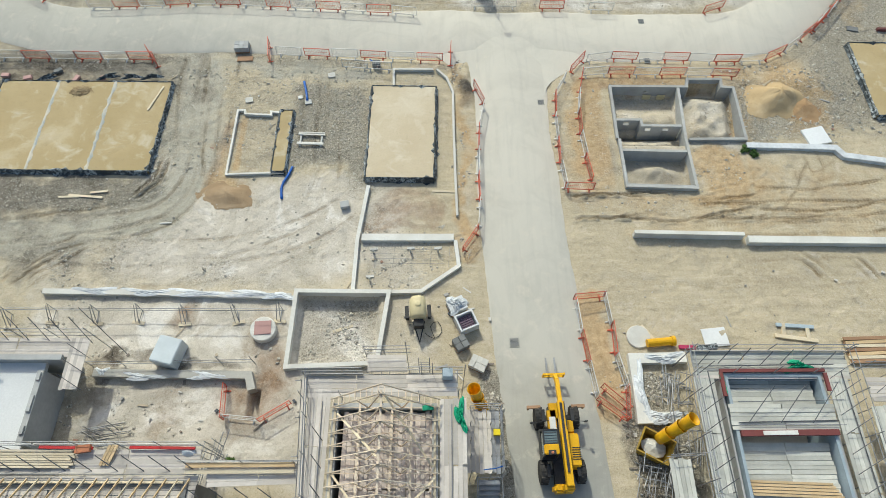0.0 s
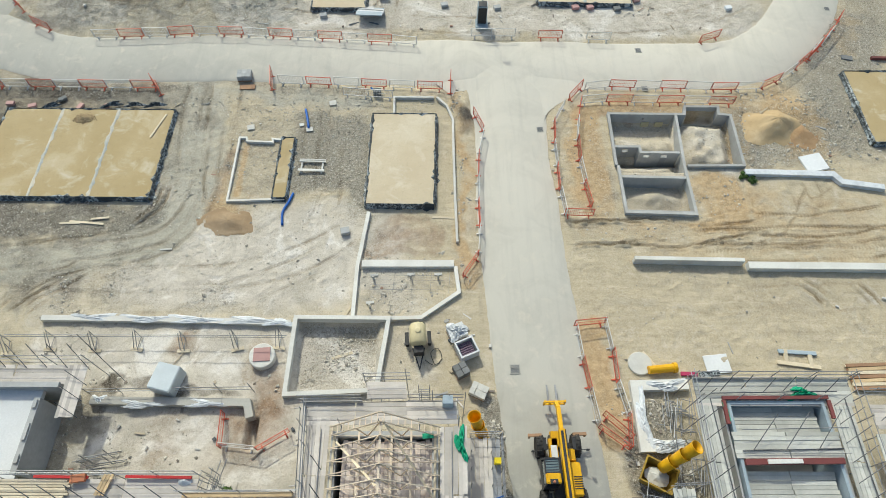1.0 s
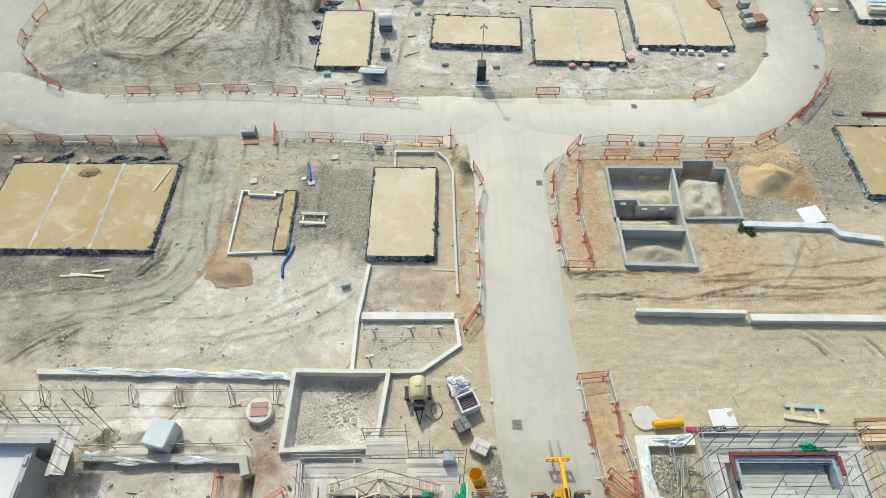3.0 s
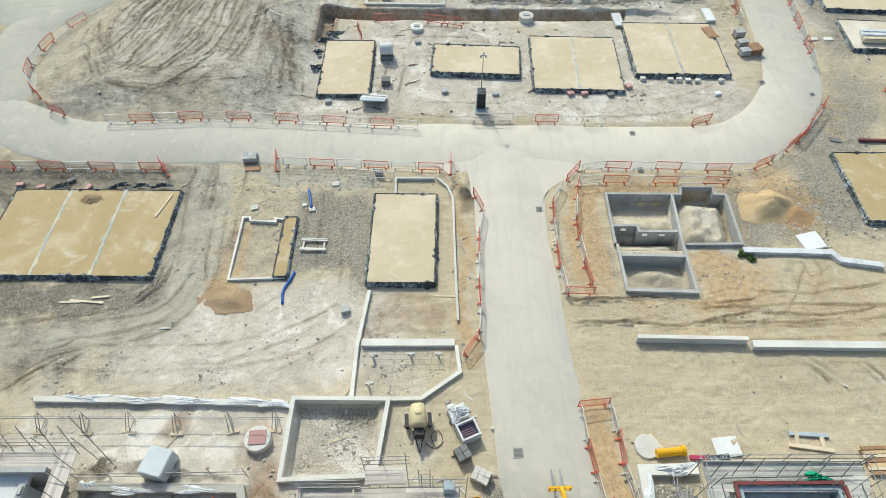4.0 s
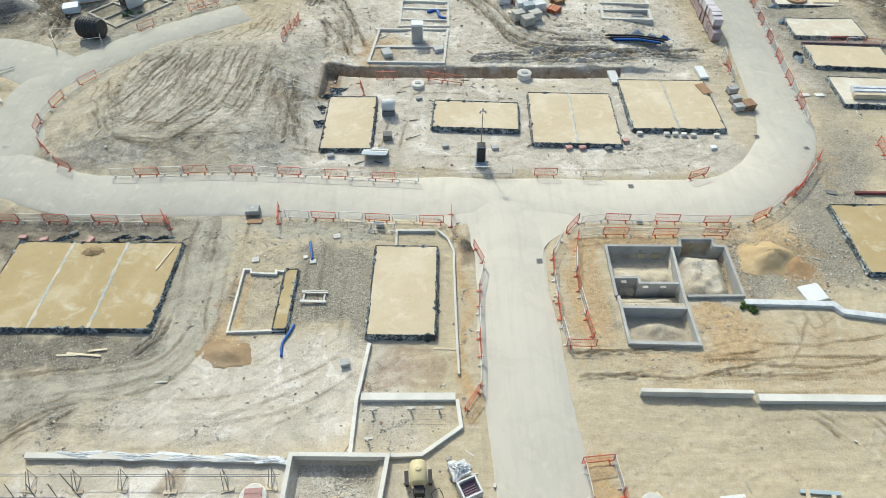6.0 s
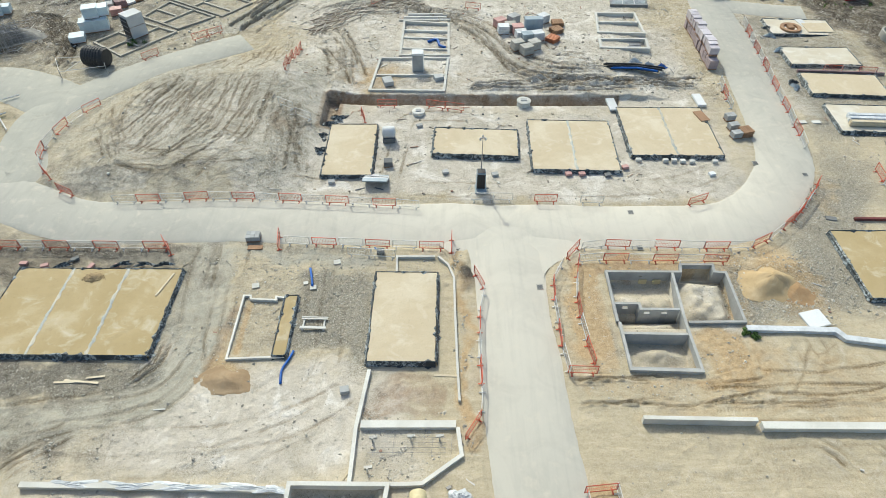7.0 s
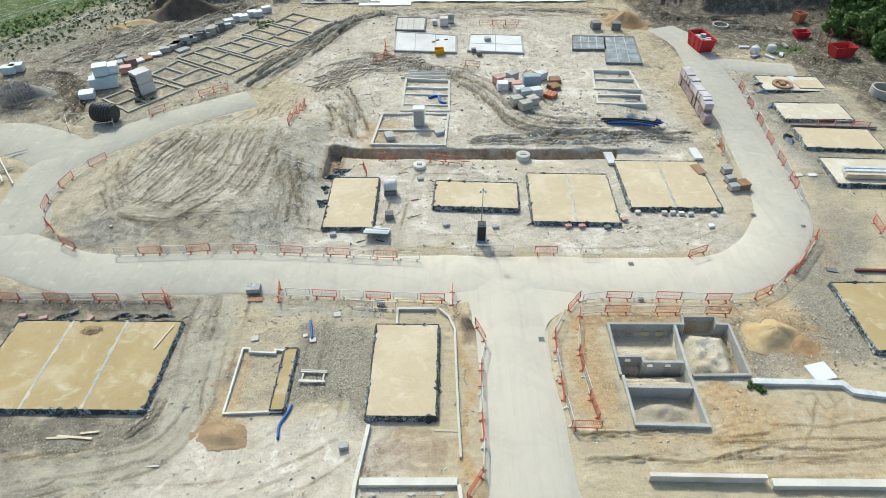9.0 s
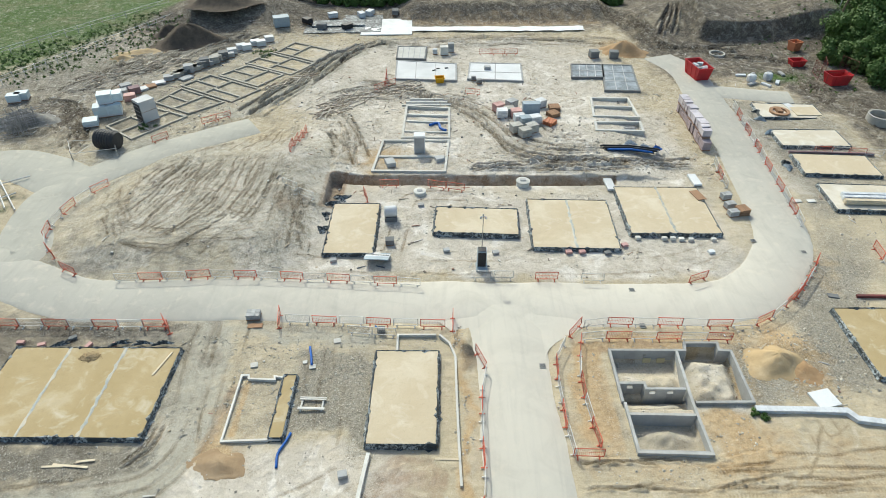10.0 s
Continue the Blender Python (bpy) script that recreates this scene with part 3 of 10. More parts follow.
    out += pair([(-9.6, 35.6), (-9.2, 30.2), (-9.9, 24.0), (-13.0, 21.0)], 1.8, 0.2, 0.03, 0.3)
    out += pair([(-21.3, 22.9), (-19.7, 24.6), (-19.3, 27.0)], 0.5, 0.25, 0.13)
    out += pair([(-5.6, 23.0), (-11.0, 19.7), (-19.1, 18.9), (-28.5, 19.3)], 1.9, 0.2, 0.03, 0.3) + pair([(-7.0, 21.0), (-13.0, 18.0), (-20.0, 17.4)], 1.8, 0.18, 0.025)
    # about the slabs north of the cross road
    out += pair([(-14.5, 44.0), (-5.0, 43.6), (6.0, 43.4), (20.0, 44.0), (27.0, 47.0)], 1.9, 0.2, 0.035, 0.3) + pair([(-4.9, 44.0), (-4.2, 50.0), (-3.0, 55.0), (4.0, 55.0)], 1.7, 0.18, 0.05)
    return out


def lie_of(x, y, pts):
    """Signed distance across a plan line and the way along it, for arrays of places."""
    best, across, along = np.full(x.shape, 1e9), np.zeros(x.shape), np.zeros(x.shape)
    done = 0.0
    for (ax, ay), (bx, by) in zip(pts, pts[1:]):
        dx, dy = bx - ax, by - ay
        long = math.hypot(dx, dy) + 1e-9
        u = np.clip(((x - ax) * dx + (y - ay) * dy) / long ** 2, 0, 1)
        d = np.hypot(x - ax - u * dx, y - ay - u * dy)
        near = d < best
        best = np.where(near, d, best)
        across = np.where(near, np.where((x - ax) * dy - (y - ay) * dx > 0, d, -d), across)
        along = np.where(near, done + u * long, along)
        done += long
    return across, along


def spread(start, stop, first, grow):
    out, step = [start], first
    while out[-1] < stop:
        out.append(out[-1] + step)
        step *= grow
    return np.array(out)


HAUL = [  # beaten grey ways over the bare plots: plan line, width
    ([(-18.6, 37.5), (-18.1, 31.3), (-17.6, 26.0), (-19.4, 22.4), (-23.6, 20.9), (-34.0, 19.8)], 3.8),
    ([(-30.0, 36.2), (-22.0, 35.0), (-14.0, 35.2), (-6.0, 35.0)], 1.6),
    ([(-26.8, 74.9), (-20.9, 83.0), (-15.5, 93.5), (-9.5, 101.0)], 3.6),
]


def paint_zones(me, x, y, churn, streak):
    """The kinds of soil, with some shade added to the dark one, as two colour layers on the mesh."""
    wob = 1.6 * (lattice(x, y, 0.4, 8) - 0.5) + 0.8 * (lattice(x, y, 1.3, 9) - 0.5)
    xw, yw = x + wob, y + 1.6 * (lattice(x, y, 0.4, 11) - 0.5) + 0.7 * (lattice(x, y, 1.3, 12) - 0.5)
    gravel = 0.45 * inside(xw, yw, -8.5, 29.5, 15, 9, 0, 2.5) + 0.6 * inside(xw, yw, -8, 30, 5, 8, 0, 2) + 0.35 * inside(xw, yw, *(-19.51, 28.36), 2.6, 9, -5, 1.5) + 0.8 * inside(xw, yw, -27, 23.8, 16, 1.6, 0, 1)
    gravel += 0.9 * inside(xw, yw, 32, 37, 7, 16, -14, 3) + 0.85 * inside(xw, yw, 24.8, 31.5, 5.5, 6, 0, 2) + 0.8 * inside(xw, yw, 40.5, 65, 3, 26, 0, 2)
    gravel += 1.1 * inside(xw, yw, 12.4, 6.5, 3.0, 9, 0, 1.2) + 1.3 * inside(xw, yw, 3.6, 7.0, 1.5, 9, 3, 0.6) + 0.8 * inside(x, y, -6.3, 13.7, 4.8, 4.2, 0, 0.6) + 0.6 * inside(xw, yw, -5.2, 28.5, 1.6, 9, 0, 0.8)
    gravel += 0.25 * inside(xw, yw, -24, 52, 22, 18, 0, 5) + 0.7 * inside(xw, yw, 43, 66, 13, 28, 0, 4) + 0.7 * inside(xw, yw, -21, 36.3, 30, 1.2, 0, 1)
    strip = 1.45 * (xw + 65.5) - (yw - 89.0)
    gravel += 0.65 * edge(strip, 2, 6) * (1 - edge(strip, 30, 40)) * edge(y, 78, 84)
    gravel += 0.8 * blob(xw, yw, *(38.01, 46.24), 4, 6) + 0.5 * blob(xw, yw, *(-14.44, 17.62), 2.5, 1.0) + 0.7 * blob(xw, yw, *(-4.52, 21.90), 1, 2)
    orange = 0.5 * inside(xw, yw, 16.5, 29.5, 13, 12, 0, 2.5) + 0.75 * inside(xw, yw, 16.0, 34.2, 8.5, 1.3, 0, 0.6) + 0.7 * inside(xw, yw, 11.0, 30, 2, 9, 0, 1) + 1.0 * inside(xw, yw, 9.4, 12, 2.0, 8, 6, 0.7) + 0.2 * inside(xw, yw, 24, 23.5, 22, 6, 0, 3)
    orange += 1.2 * blob(xw, yw, *(-14.69, 23.81), 2.0, 1.6) + 0.8 * inside(xw, yw, *(-15.90, 25.64), 1.2, 5, -6, 0.8) + 1.1 * blob(xw, yw, *(26.12, 34.29), 3.2, 2.2) + 1.1 * blob(xw, yw, *(28.50, 98.27), 4.2, 3.0)
    orange += 0.9 * inside(xw, yw, 1.5, 27, 1.0, 18, 0, 0.8) + 0.6 * inside(xw, yw, -7, 61, 4, 8, 0, 3) + 0.95 * inside(xw, yw, 10, 111.0, 34, 4.0, 0, 1.5) + 0.2 * churn * edge(y, 57, 62) + 0.25 * inside(xw, yw, 8, 62, 44, 5, 0, 3)
    orange += 0.4 * inside(xw, yw, 34, 60, 2.5, 40, 0, 2)
    orange *= 1 - inside(x, y, 17, 28.4, 9.6, 9.8, 0, 0.4)
    # dark soil; its northern and western ramps also put cloud shade into the colour
    dark = 1.0 * edge(y, 102, 112) * (1 - inside(xw, yw, 14, 121, 36, 9, 0, 4)) + 0.95 * inside(xw, yw, 48, 95, 34, 20, 0, 6) + 0.85 * inside(xw, yw, 57, 72, 14, 30, 0, 5) + 0.1 * inside(xw, yw, -48, 88, 44, 34, 0, 10) + 0.12 * edge(y, 86, 100) + 0.12 * edge(-x + 0.3 * (y - 30), 17, 27) * edge(y, 22, 28) + 0.35 * inside(xw, yw, 12.0, 5.5, 3.5, 9, 0, 1.5) + 0.45 * inside(xw, yw, 3.6, 7.5, 1.4, 8, 3, 0.8)
    dark += 0.08 * inside(xw, yw, -24, 55, 20, 18, -15, 6) + 0.12 * inside(xw, yw, -8, 29, 12, 9, 0, 3) + 0.3 * inside(xw, yw, -23.0, 17.6, 2.6, 1.6, -35, 0.9) + 0.15 * inside(xw, yw, -25.5, 18.2, 5, 2.6, 35, 1.2) + 0.6 * blob(xw, yw, *(1.82, 33.99), 1, 2)
    # darker along the trench floor and the foot of the bank
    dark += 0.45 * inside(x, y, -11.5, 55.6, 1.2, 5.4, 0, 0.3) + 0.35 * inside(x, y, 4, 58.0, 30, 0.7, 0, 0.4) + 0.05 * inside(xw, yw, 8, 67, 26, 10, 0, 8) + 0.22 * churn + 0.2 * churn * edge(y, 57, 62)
    # first term: damp gravel and the block wall's shadow, both put into the colour
    dark += 0.6 * inside(xw, yw, -20.3, 8.7, 2.2, 6, 0, 0.8) + 0.8 * blob(xw, yw, *(-42.07, 106.20), 7, 5) + 0.5 * blob(xw, yw, *(-51.99, 72.50), 9, 7) + 0.55 * inside(xw, yw, *(57.84, 82.00), 20, 14, 0, 5)
    dark += 0.6 * blob(xw, yw, *(8.55, 46.24), 1.0, 0.5) + 0.5 * blob(xw, yw, *(26.96, 81.06), 3, 2)
    pale = 0.5 * streak + 0.5 * inside(xw, yw, 4, 76, 46, 36, 0, 8) + 0.6 * inside(xw, yw, -46, 84, 14, 10, 30, 5) + 0.8 * inside(xw, yw, -11.5, 21.5, 17, 7, 0, 3) + 0.8 * inside(xw, yw, 4, 48.5, 46, 13, 0, 3) + 0.75 * inside(xw, yw, 2, 92, 26, 20, 0, 5)
    pale += 0.75 * inside(xw, yw, -14.0, 8.0, 12, 6, 0, 2) + 0.5 * inside(xw, yw, -18.5, 29, 2.4, 12, -4, 1.5) + 0.5 * inside(xw, yw, 8, 66, 40, 18, 0, 6) + 0.6 * inside(xw, yw, 4, 85, 34, 14, 0, 4) + 0.5 * blob(xw, yw, 14, 72, 5, 6)
    pale += 0.7 * blob(xw, yw, *(15.16, 70.19), 5, 7) + 0.9 * blob(xw, yw, *(-6.11, 13.06), 2.6, 1.6) + 0.8 * blob(xw, yw, *(-11.38, 11.63), 3, 2.4) + 0.7 * inside(xw, yw, -16, 13.5, 18, 4, 0, 2)
    pale += 0.55 * inside(x, y, 17.4, 29.0, 9.2, 9.6, 0, 0.2) + 0.8 * blob(xw, yw, *(-2.51, 51.81), 3, 5) + 0.25 * inside(xw, yw, 22, 15.5, 24, 6, 0, 4) + 0.55 * inside(xw, yw, 38.2, 70, 3, 30, 0, 2)
    rusty = 0.8 * inside(x, y, 4, 58.3, 30, 0.7, 0, 0.3) + 0.55 * inside(xw, yw, -2.2, 22.3, 5.2, 2.8, 0, 0.8) + 0.9 * blob(xw, yw, *(-15.99, 14.50), 1.2, 0.9) + 0.6 * blob(xw, yw, *(-10.27, 13.41), 1.2, 2.5)
    rusty += 0.6 * blob(xw, yw, *(-11.09, 9.59), 1.2, 1.5) + 0.2 * inside(xw, yw, -10, 61, 3, 6, 0, 2) + 0.7 * blob(xw, yw, *(-14.97, 51.31), 2.2, 2.0)
    grass = 1.0 * edge(1.45 * (x + 65.5) - (y - 89.0), 3.0, -5.0) * edge(y, 70, 80) + 1.0 * edge(y, 128, 134) + 0.95 * edge(x, 60, 66) + 0.95 * blob(xw, yw, *(47.94, 86.53), 4.5, 2.6)
    grass += edge(-x, 75, 85) + 1.0 * edge(x - 0.2 * (y - 84), 60, 64) * edge(y, 70, 80) + edge(-y, 10, 14) + 0.5 * blob(xw, yw, *(-62.23, 92.34), 14, 7)
    coarse = np.clip(0.7 * inside(x, y, -25, 54, 24, 22, 0, 4) + 0.9 * edge(y, 57, 60) + 0.5 * inside(x, y, 4, 49, 46, 15, 0, 3), 0, 1)
    dark *= 1 - 0.35 * inside(xw, yw, 10, 111.0, 34, 4.5, 0, 2)
    # the last term darkens the western ground in place of shade
    dark += 0.9 * inside(xw, yw, *(53.29, 106.20), 26, 9, 0, 2) + 0.7 * inside(xw, yw, *(-16.09, 11.58), 9, 0.8, 0, 0.4) + 0.1 * inside(xw, yw, -12.5, 29.5, 18, 9, 0, 3) + 0.3 * inside(xw, yw, -30, 34.5, 26, 5, 0, 2) + 0.3 * inside(xw, yw, -27, 23.5, 16, 3, 0, 2) + 0.22 * inside(xw, yw, -50, 80, 34, 26, 0, 8) + 0.27 * edge(-x, 15, 25) * (1 - edge(y, 46, 52)) * edge(y, 15, 18)
    pale += 0.5 * inside(xw, yw, -13, 13, 26, 20, 0, 4) + 0.35 * inside(xw, yw, -22, 53, 20, 14, 0, 4)
    gravel += 0.4 * edge(-xw, 17, 21) * edge(y, 15, 19) * (1 - edge(y, 37, 39)) + 0.25 * inside(xw, yw, -12, 17.5, 26, 4, 0, 3)
    pale += 0.4 * inside(xw, yw, 6, 50, 50, 16, 0, 3)
    pale += 0.8 * inside(xw, yw, -30.5, 44.2, 8, 2.6, 4, 1.2) + 0.6 * blob(xw, yw, -14.5, 52.5, 2.2, 3.0)
    rusty += 0.5 * blob(xw, yw, -16.0, 52.5, 2.0, 1.6)
    gravel += 0.45 * inside(xw, yw, -44, 88, 34, 30, 0, 8)
    dark += 0.4 * inside(xw, yw, -30.2, 56.0, 1.6, 8.5, 12, 1.0) + 0.3 * blob(xw, yw, -13.6, 47.0, 1.5, 2.5)
    dark -= 0.5 * inside(xw, yw, -22, 56, 15, 16, 0, 5)
    pale += 0.45 * inside(xw, yw, -22, 57, 20, 20, 0, 5) + 0.7 * inside(xw, yw, 2, 88, 44, 24, 0, 5) + 0.4 * inside(xw, yw, 6, 66, 44, 14, 0, 5) + 0.4 * inside(xw, yw, -9.5, 63, 7, 10, 0, 2)
    gravel += 0.35 * inside(x, y, 17.4, 29.0, 9.2, 9.6, 0, 0.2) + 0.6 * inside(xw, yw, 11.9, 28.5, 1.2, 8, 0, 0.8) + 0.5 * inside(xw, yw, 23.3, 29.8, 1.6, 5, 0, 1.0)
    pale *= 1 - 0.8 * inside(xw, yw, 20.2, 25.3, 3.6, 4.6, 0, 1.2)
    orange += 0.75 * inside(xw, yw, 20.0, 25.6, 3.4, 4.2, 0, 1.0) + 0.8 * inside(x, y, -14.35, 27.9, 0.5, 5.0, 0, 0.3) + 0.45 * inside(xw, yw, 27.5, 31.0, 3.0, 3.5, 0, 1.5)
    rusty += 0.28 * inside(xw, yw, -13.5, 8.5, 9, 5, 0, 2) + 0.3 * blob(xw, yw, -9.6, 11.0, 1.0, 2.0)
    rusty += 0.8 * inside(x, y, -11.5, 55.6, 2.4, 6.4, 0, 0.5) + 0.5 * inside(xw, yw, 10, 112.5, 34, 7, 0, 2)
    rusty += 0.5 * inside(xw, yw, 15.6, 34.0, 7.0, 0.7, 0, 0.5)
    rusty += 0.55 * inside(xw, yw, -15.7, 27.0, 1.0, 8.0, -4, 1.0) + 0.4 * inside(xw, yw, 27.3, 31.2, 2.0, 1.6, 20, 1.0)
    pale += 0.9 * inside(xw, yw, -6.3, 13.2, 4.6, 3.2, 0, 1.2)
    dark += 0.55 * inside(xw, yw, 2.0, 32.3, 1.4, 3.0, 0, 0.6) + 0.3 * inside(xw, yw, 12.5, 4.0, 3.6, 7.0, 0, 1.0) + 0.5 * inside(xw, yw, 56, 88, 18, 26, 0, 6)
    orange += 0.22 * inside(xw, yw, 20, 26, 24, 12, 0, 4)
    dark += 0.4 * blob(xw, yw, -46.5, 54.5, 4.0, 4.5)
    grass += 0.35 * blob(xw, yw, -46.5, 54.0, 3.0, 3.5)
    haul = np.zeros_like(x)
    for pts, wide in HAUL:
        haul = np.maximum(haul, 1 - edge(line_distance(xw, yw, [(p.x, p.y) for p in smooth_line(pts, 1.0)]), wide / 2 - 0.9, wide / 2 + 0.9))
    # the west below y 42 is greyed and darkened in place of shade
    haul = np.maximum(haul, 0.62 * inside(xw, yw, -25.5, 54, 28, 27, 0, 5) + 0.55 * inside(xw, yw, -46, 84, 40, 44, 0, 8) + 0.45 * edge(-xw, 21, 27) * (1 - edge(y, 38, 42)))
    dark += 0.12 * edge(-xw, 22, 30) * (1 - edge(y, 38, 42)) + 0.1 * inside(xw, yw, -46, 84, 40, 44, 0, 8)
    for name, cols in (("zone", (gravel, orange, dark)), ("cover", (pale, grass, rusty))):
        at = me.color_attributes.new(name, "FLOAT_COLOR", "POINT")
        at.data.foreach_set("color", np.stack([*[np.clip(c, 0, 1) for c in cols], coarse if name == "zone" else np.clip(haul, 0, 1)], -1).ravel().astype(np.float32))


def build_ground():
    far_x = spread(60.0, 2500.0, 0.6, 1.22)
    mid = np.concatenate([np.arange(-60, -40, 0.25), np.arange(-40, 40, 0.125), np.arange(40, 60, 0.25)])
    xs = np.concatenate([-far_x[::-1], mid, far_x])
    ys = np.concatenate([-spread(6.0, 2500.0, 0.5, 1.3)[::-1], np.arange(-5.8, 66, 0.125), np.arange(66, 126, 0.24), spread(126, 3000, 0.5, 1.18)])
    X, Y = np.meshgrid(xs, ys)
    x, y = X.ravel(), Y.ravel()
    z = relief(x, y)
    near = edge(x, -70, -55) * (1 - edge(x, 55, 70)) * edge(y, -20, -6) * (1 - edge(y, 125, 135))
    lumps = np.clip(lattice(x, y, 3.9, 14) - 0.55, 0, 1) * np.clip(1.6 * lattice(x, y, 0.8, 15) - 0.5, 0, 1)
    small = 0.09 * (lattice(x, y, 0.35, 1) - 0.5) + 0.05 * (lattice(x, y, 1.1, 2) - 0.5) + 0.045 * (lattice(x, y, 2.4, 3) - 0.5) + 0.035 * (lattice(x, y, 5.1, 13) - 0.5) + 0.16 * lumps
    rough = inside(x, y, -25, 54, 24, 22, 0, 5) + inside(x, y, 8, 70, 60, 22, 0, 6) + edge(y, 90, 96)
    small *= 1 + 0.4 * np.clip(rough, 0, 1)
    calm = np.ones_like(x)
    cut, churn, streak = np.zeros_like(x), np.zeros_like(x), np.zeros_like(x)
    lay = np.zeros((len(x), 4), np.float32)
    for n, (line, width, depth, tread) in enumerate(all_ruts()):
        lo, hi = np.array(line).min(0) - 1.5, np.array(line).max(0) + 1.5
        pick = np.where((x > lo[0]) & (x < hi[0]) & (y > lo[1]) & (y < hi[1]))[0]
        px, py = x[pick], y[pick]
        d, along = lie_of(px, py, line)
        d = d + 0.2 * (lattice(px, py, 0.7, 5) - 0.5) + 0.09 * (lattice(px, py, 3.3, 4) - 0.5)
        some = np.clip(0.1 + 1.5 * lattice(along, along * 0 + 3.3 * n, 0.28, 6), 0, 1.2) * np.clip(0.65 + 0.5 * lattice(px, py, 2.1, 16), 0, 1.2)
        ends = edge(along, 0.0, 1.2) * (1 - edge(along, along.max() - 1.2, along.max()))
        some *= ends
        e = np.abs(d) / (0.72 * width)
        crumbs = 0.55 + 0.5 * lattice(px, py, 2.6, 17) + 0.7 * (lattice(px, py, 5.3, 18) - 0.4)
        berm = np.where(d > 0, 0.9, 0.4) * np.exp(-((e - 1.3) / 0.5) ** 2) * np.clip(crumbs, 0, 2)
        cut[pick] += 0.85 * depth * some * (berm - 0.75 * np.exp(-e ** 4))
        mark = np.exp(-(e / 1.9) ** 2) * np.clip(some * min(1.0, 0.3 + depth / 0.12), 0, 1)
        churn[pick] = np.maximum(churn[pick], np.exp(-e ** 2) * np.clip(some, 0, 1) * min(1.0, depth / 0.16))
        streak[pick] = np.maximum(streak[pick], np.exp(-((e - 1.9) / 0.8) ** 2) * np.clip(some, 0, 1) * min(1.0, depth / 0.16))
        over = mark > lay[pick, 2]
        lay[pick[over]] = np.stack([d, along + 7.7 * n, mark, tread * ends * np.clip(0.4 + lattice(px, py, 0.7, 19), 0, 1)], -1)[over]
    # the road bed and the slabs lie level
    road = np.zeros_like(x)
    for pts, width in ROAD_LINES:
        line = [(p.x, p.y) for p in smooth_line(pts, 1.0)]
        road = np.maximum(road, 1 - edge(line_distance(x, y, line), width / 2 + 0.2, width / 2 + 1.0))
    for cx, cy, w, d, ang in LEVEL:
        calm *= 1 - inside(x, y, cx, cy, w, d, ang, 0.8)
    z = z * (1 - road) + (small + cut) * near * calm * (1 - road) - 0.08 * road
    me = bpy.data.meshes.new("ground")
    nx, ny = len(xs), len(ys)
    idx = np.arange(nx * ny).reshape(ny, nx)
    quads = np.stack([idx[:-1, :-1], idx[:-1, 1:], idx[1:, 1:], idx[1:, :-1]], -1).reshape(-1, 4)
    me.vertices.add(nx * ny)
    me.vertices.foreach_set("co", np.stack([x, y, z], -1).ravel().astype(np.float32))
    me.loops.add(quads.size)
    me.loops.foreach_set("vertex_index", quads.ravel().astype(np.int32))
    me.polygons.add(len(quads))
    me.polygons.foreach_set("loop_start", np.arange(0, quads.size, 4, dtype=np.int32))
    me.polygons.foreach_set("use_smooth", np.ones(len(quads), bool))
    me.update(calc_edges=True)
    paint_zones(me, x, y, churn, streak)
    lay[:, 2] *= 1 - road
    me.color_attributes.new("rut", "FLOAT_COLOR", "POINT").data.foreach_set("color", lay.ravel())
    me.materials.append(EARTH)
    tagged(new("ground", me), "dry sandy building-site earth with gravel, ruts and spoil heaps", "ground", kind="structure")


ROAD_LINES = [  # centre line, width
    ([(6.95, -8.0), (6.82, 4.02), (6.03, 13.09), (5.68, 18.92), (5.42, 25.66), (5.28, 30.76), (5.4, 38.5)], 5.0),
    ([(-43.80, 44.56), (-37.63, 41.78), (-32.68, 39.78), (-28.02, 39.07), (-18.50, 39.35), (-8.83, 39.07), (5.55, 38.86), (17.45, 38.65), (23.80, 39.07), (27.70, 41.03), (30.93, 44.56), (32.67, 48.01), (33.85, 54.91), (34.78, 64.51), (35.37, 74.92), (35.71, 87.98), (33.37, 94.64)], 4.7),
    ([(-43.31, 43.74), (-39.31, 45.39), (-40.86, 49.86), (-41.10, 55.45), (-38.01, 60.05), (-32.37, 65.59), (-23.72, 71.41)], 4.2),
    ([(-54.01, 59.45), (-50.38, 61.91), (-45.25, 60.66), (-40.06, 57.69)], 6.0),
    ([(37.01, 82.00), (42.40, 80.69), (47.43, 79.78)], 3.6),
]
LEVEL = []


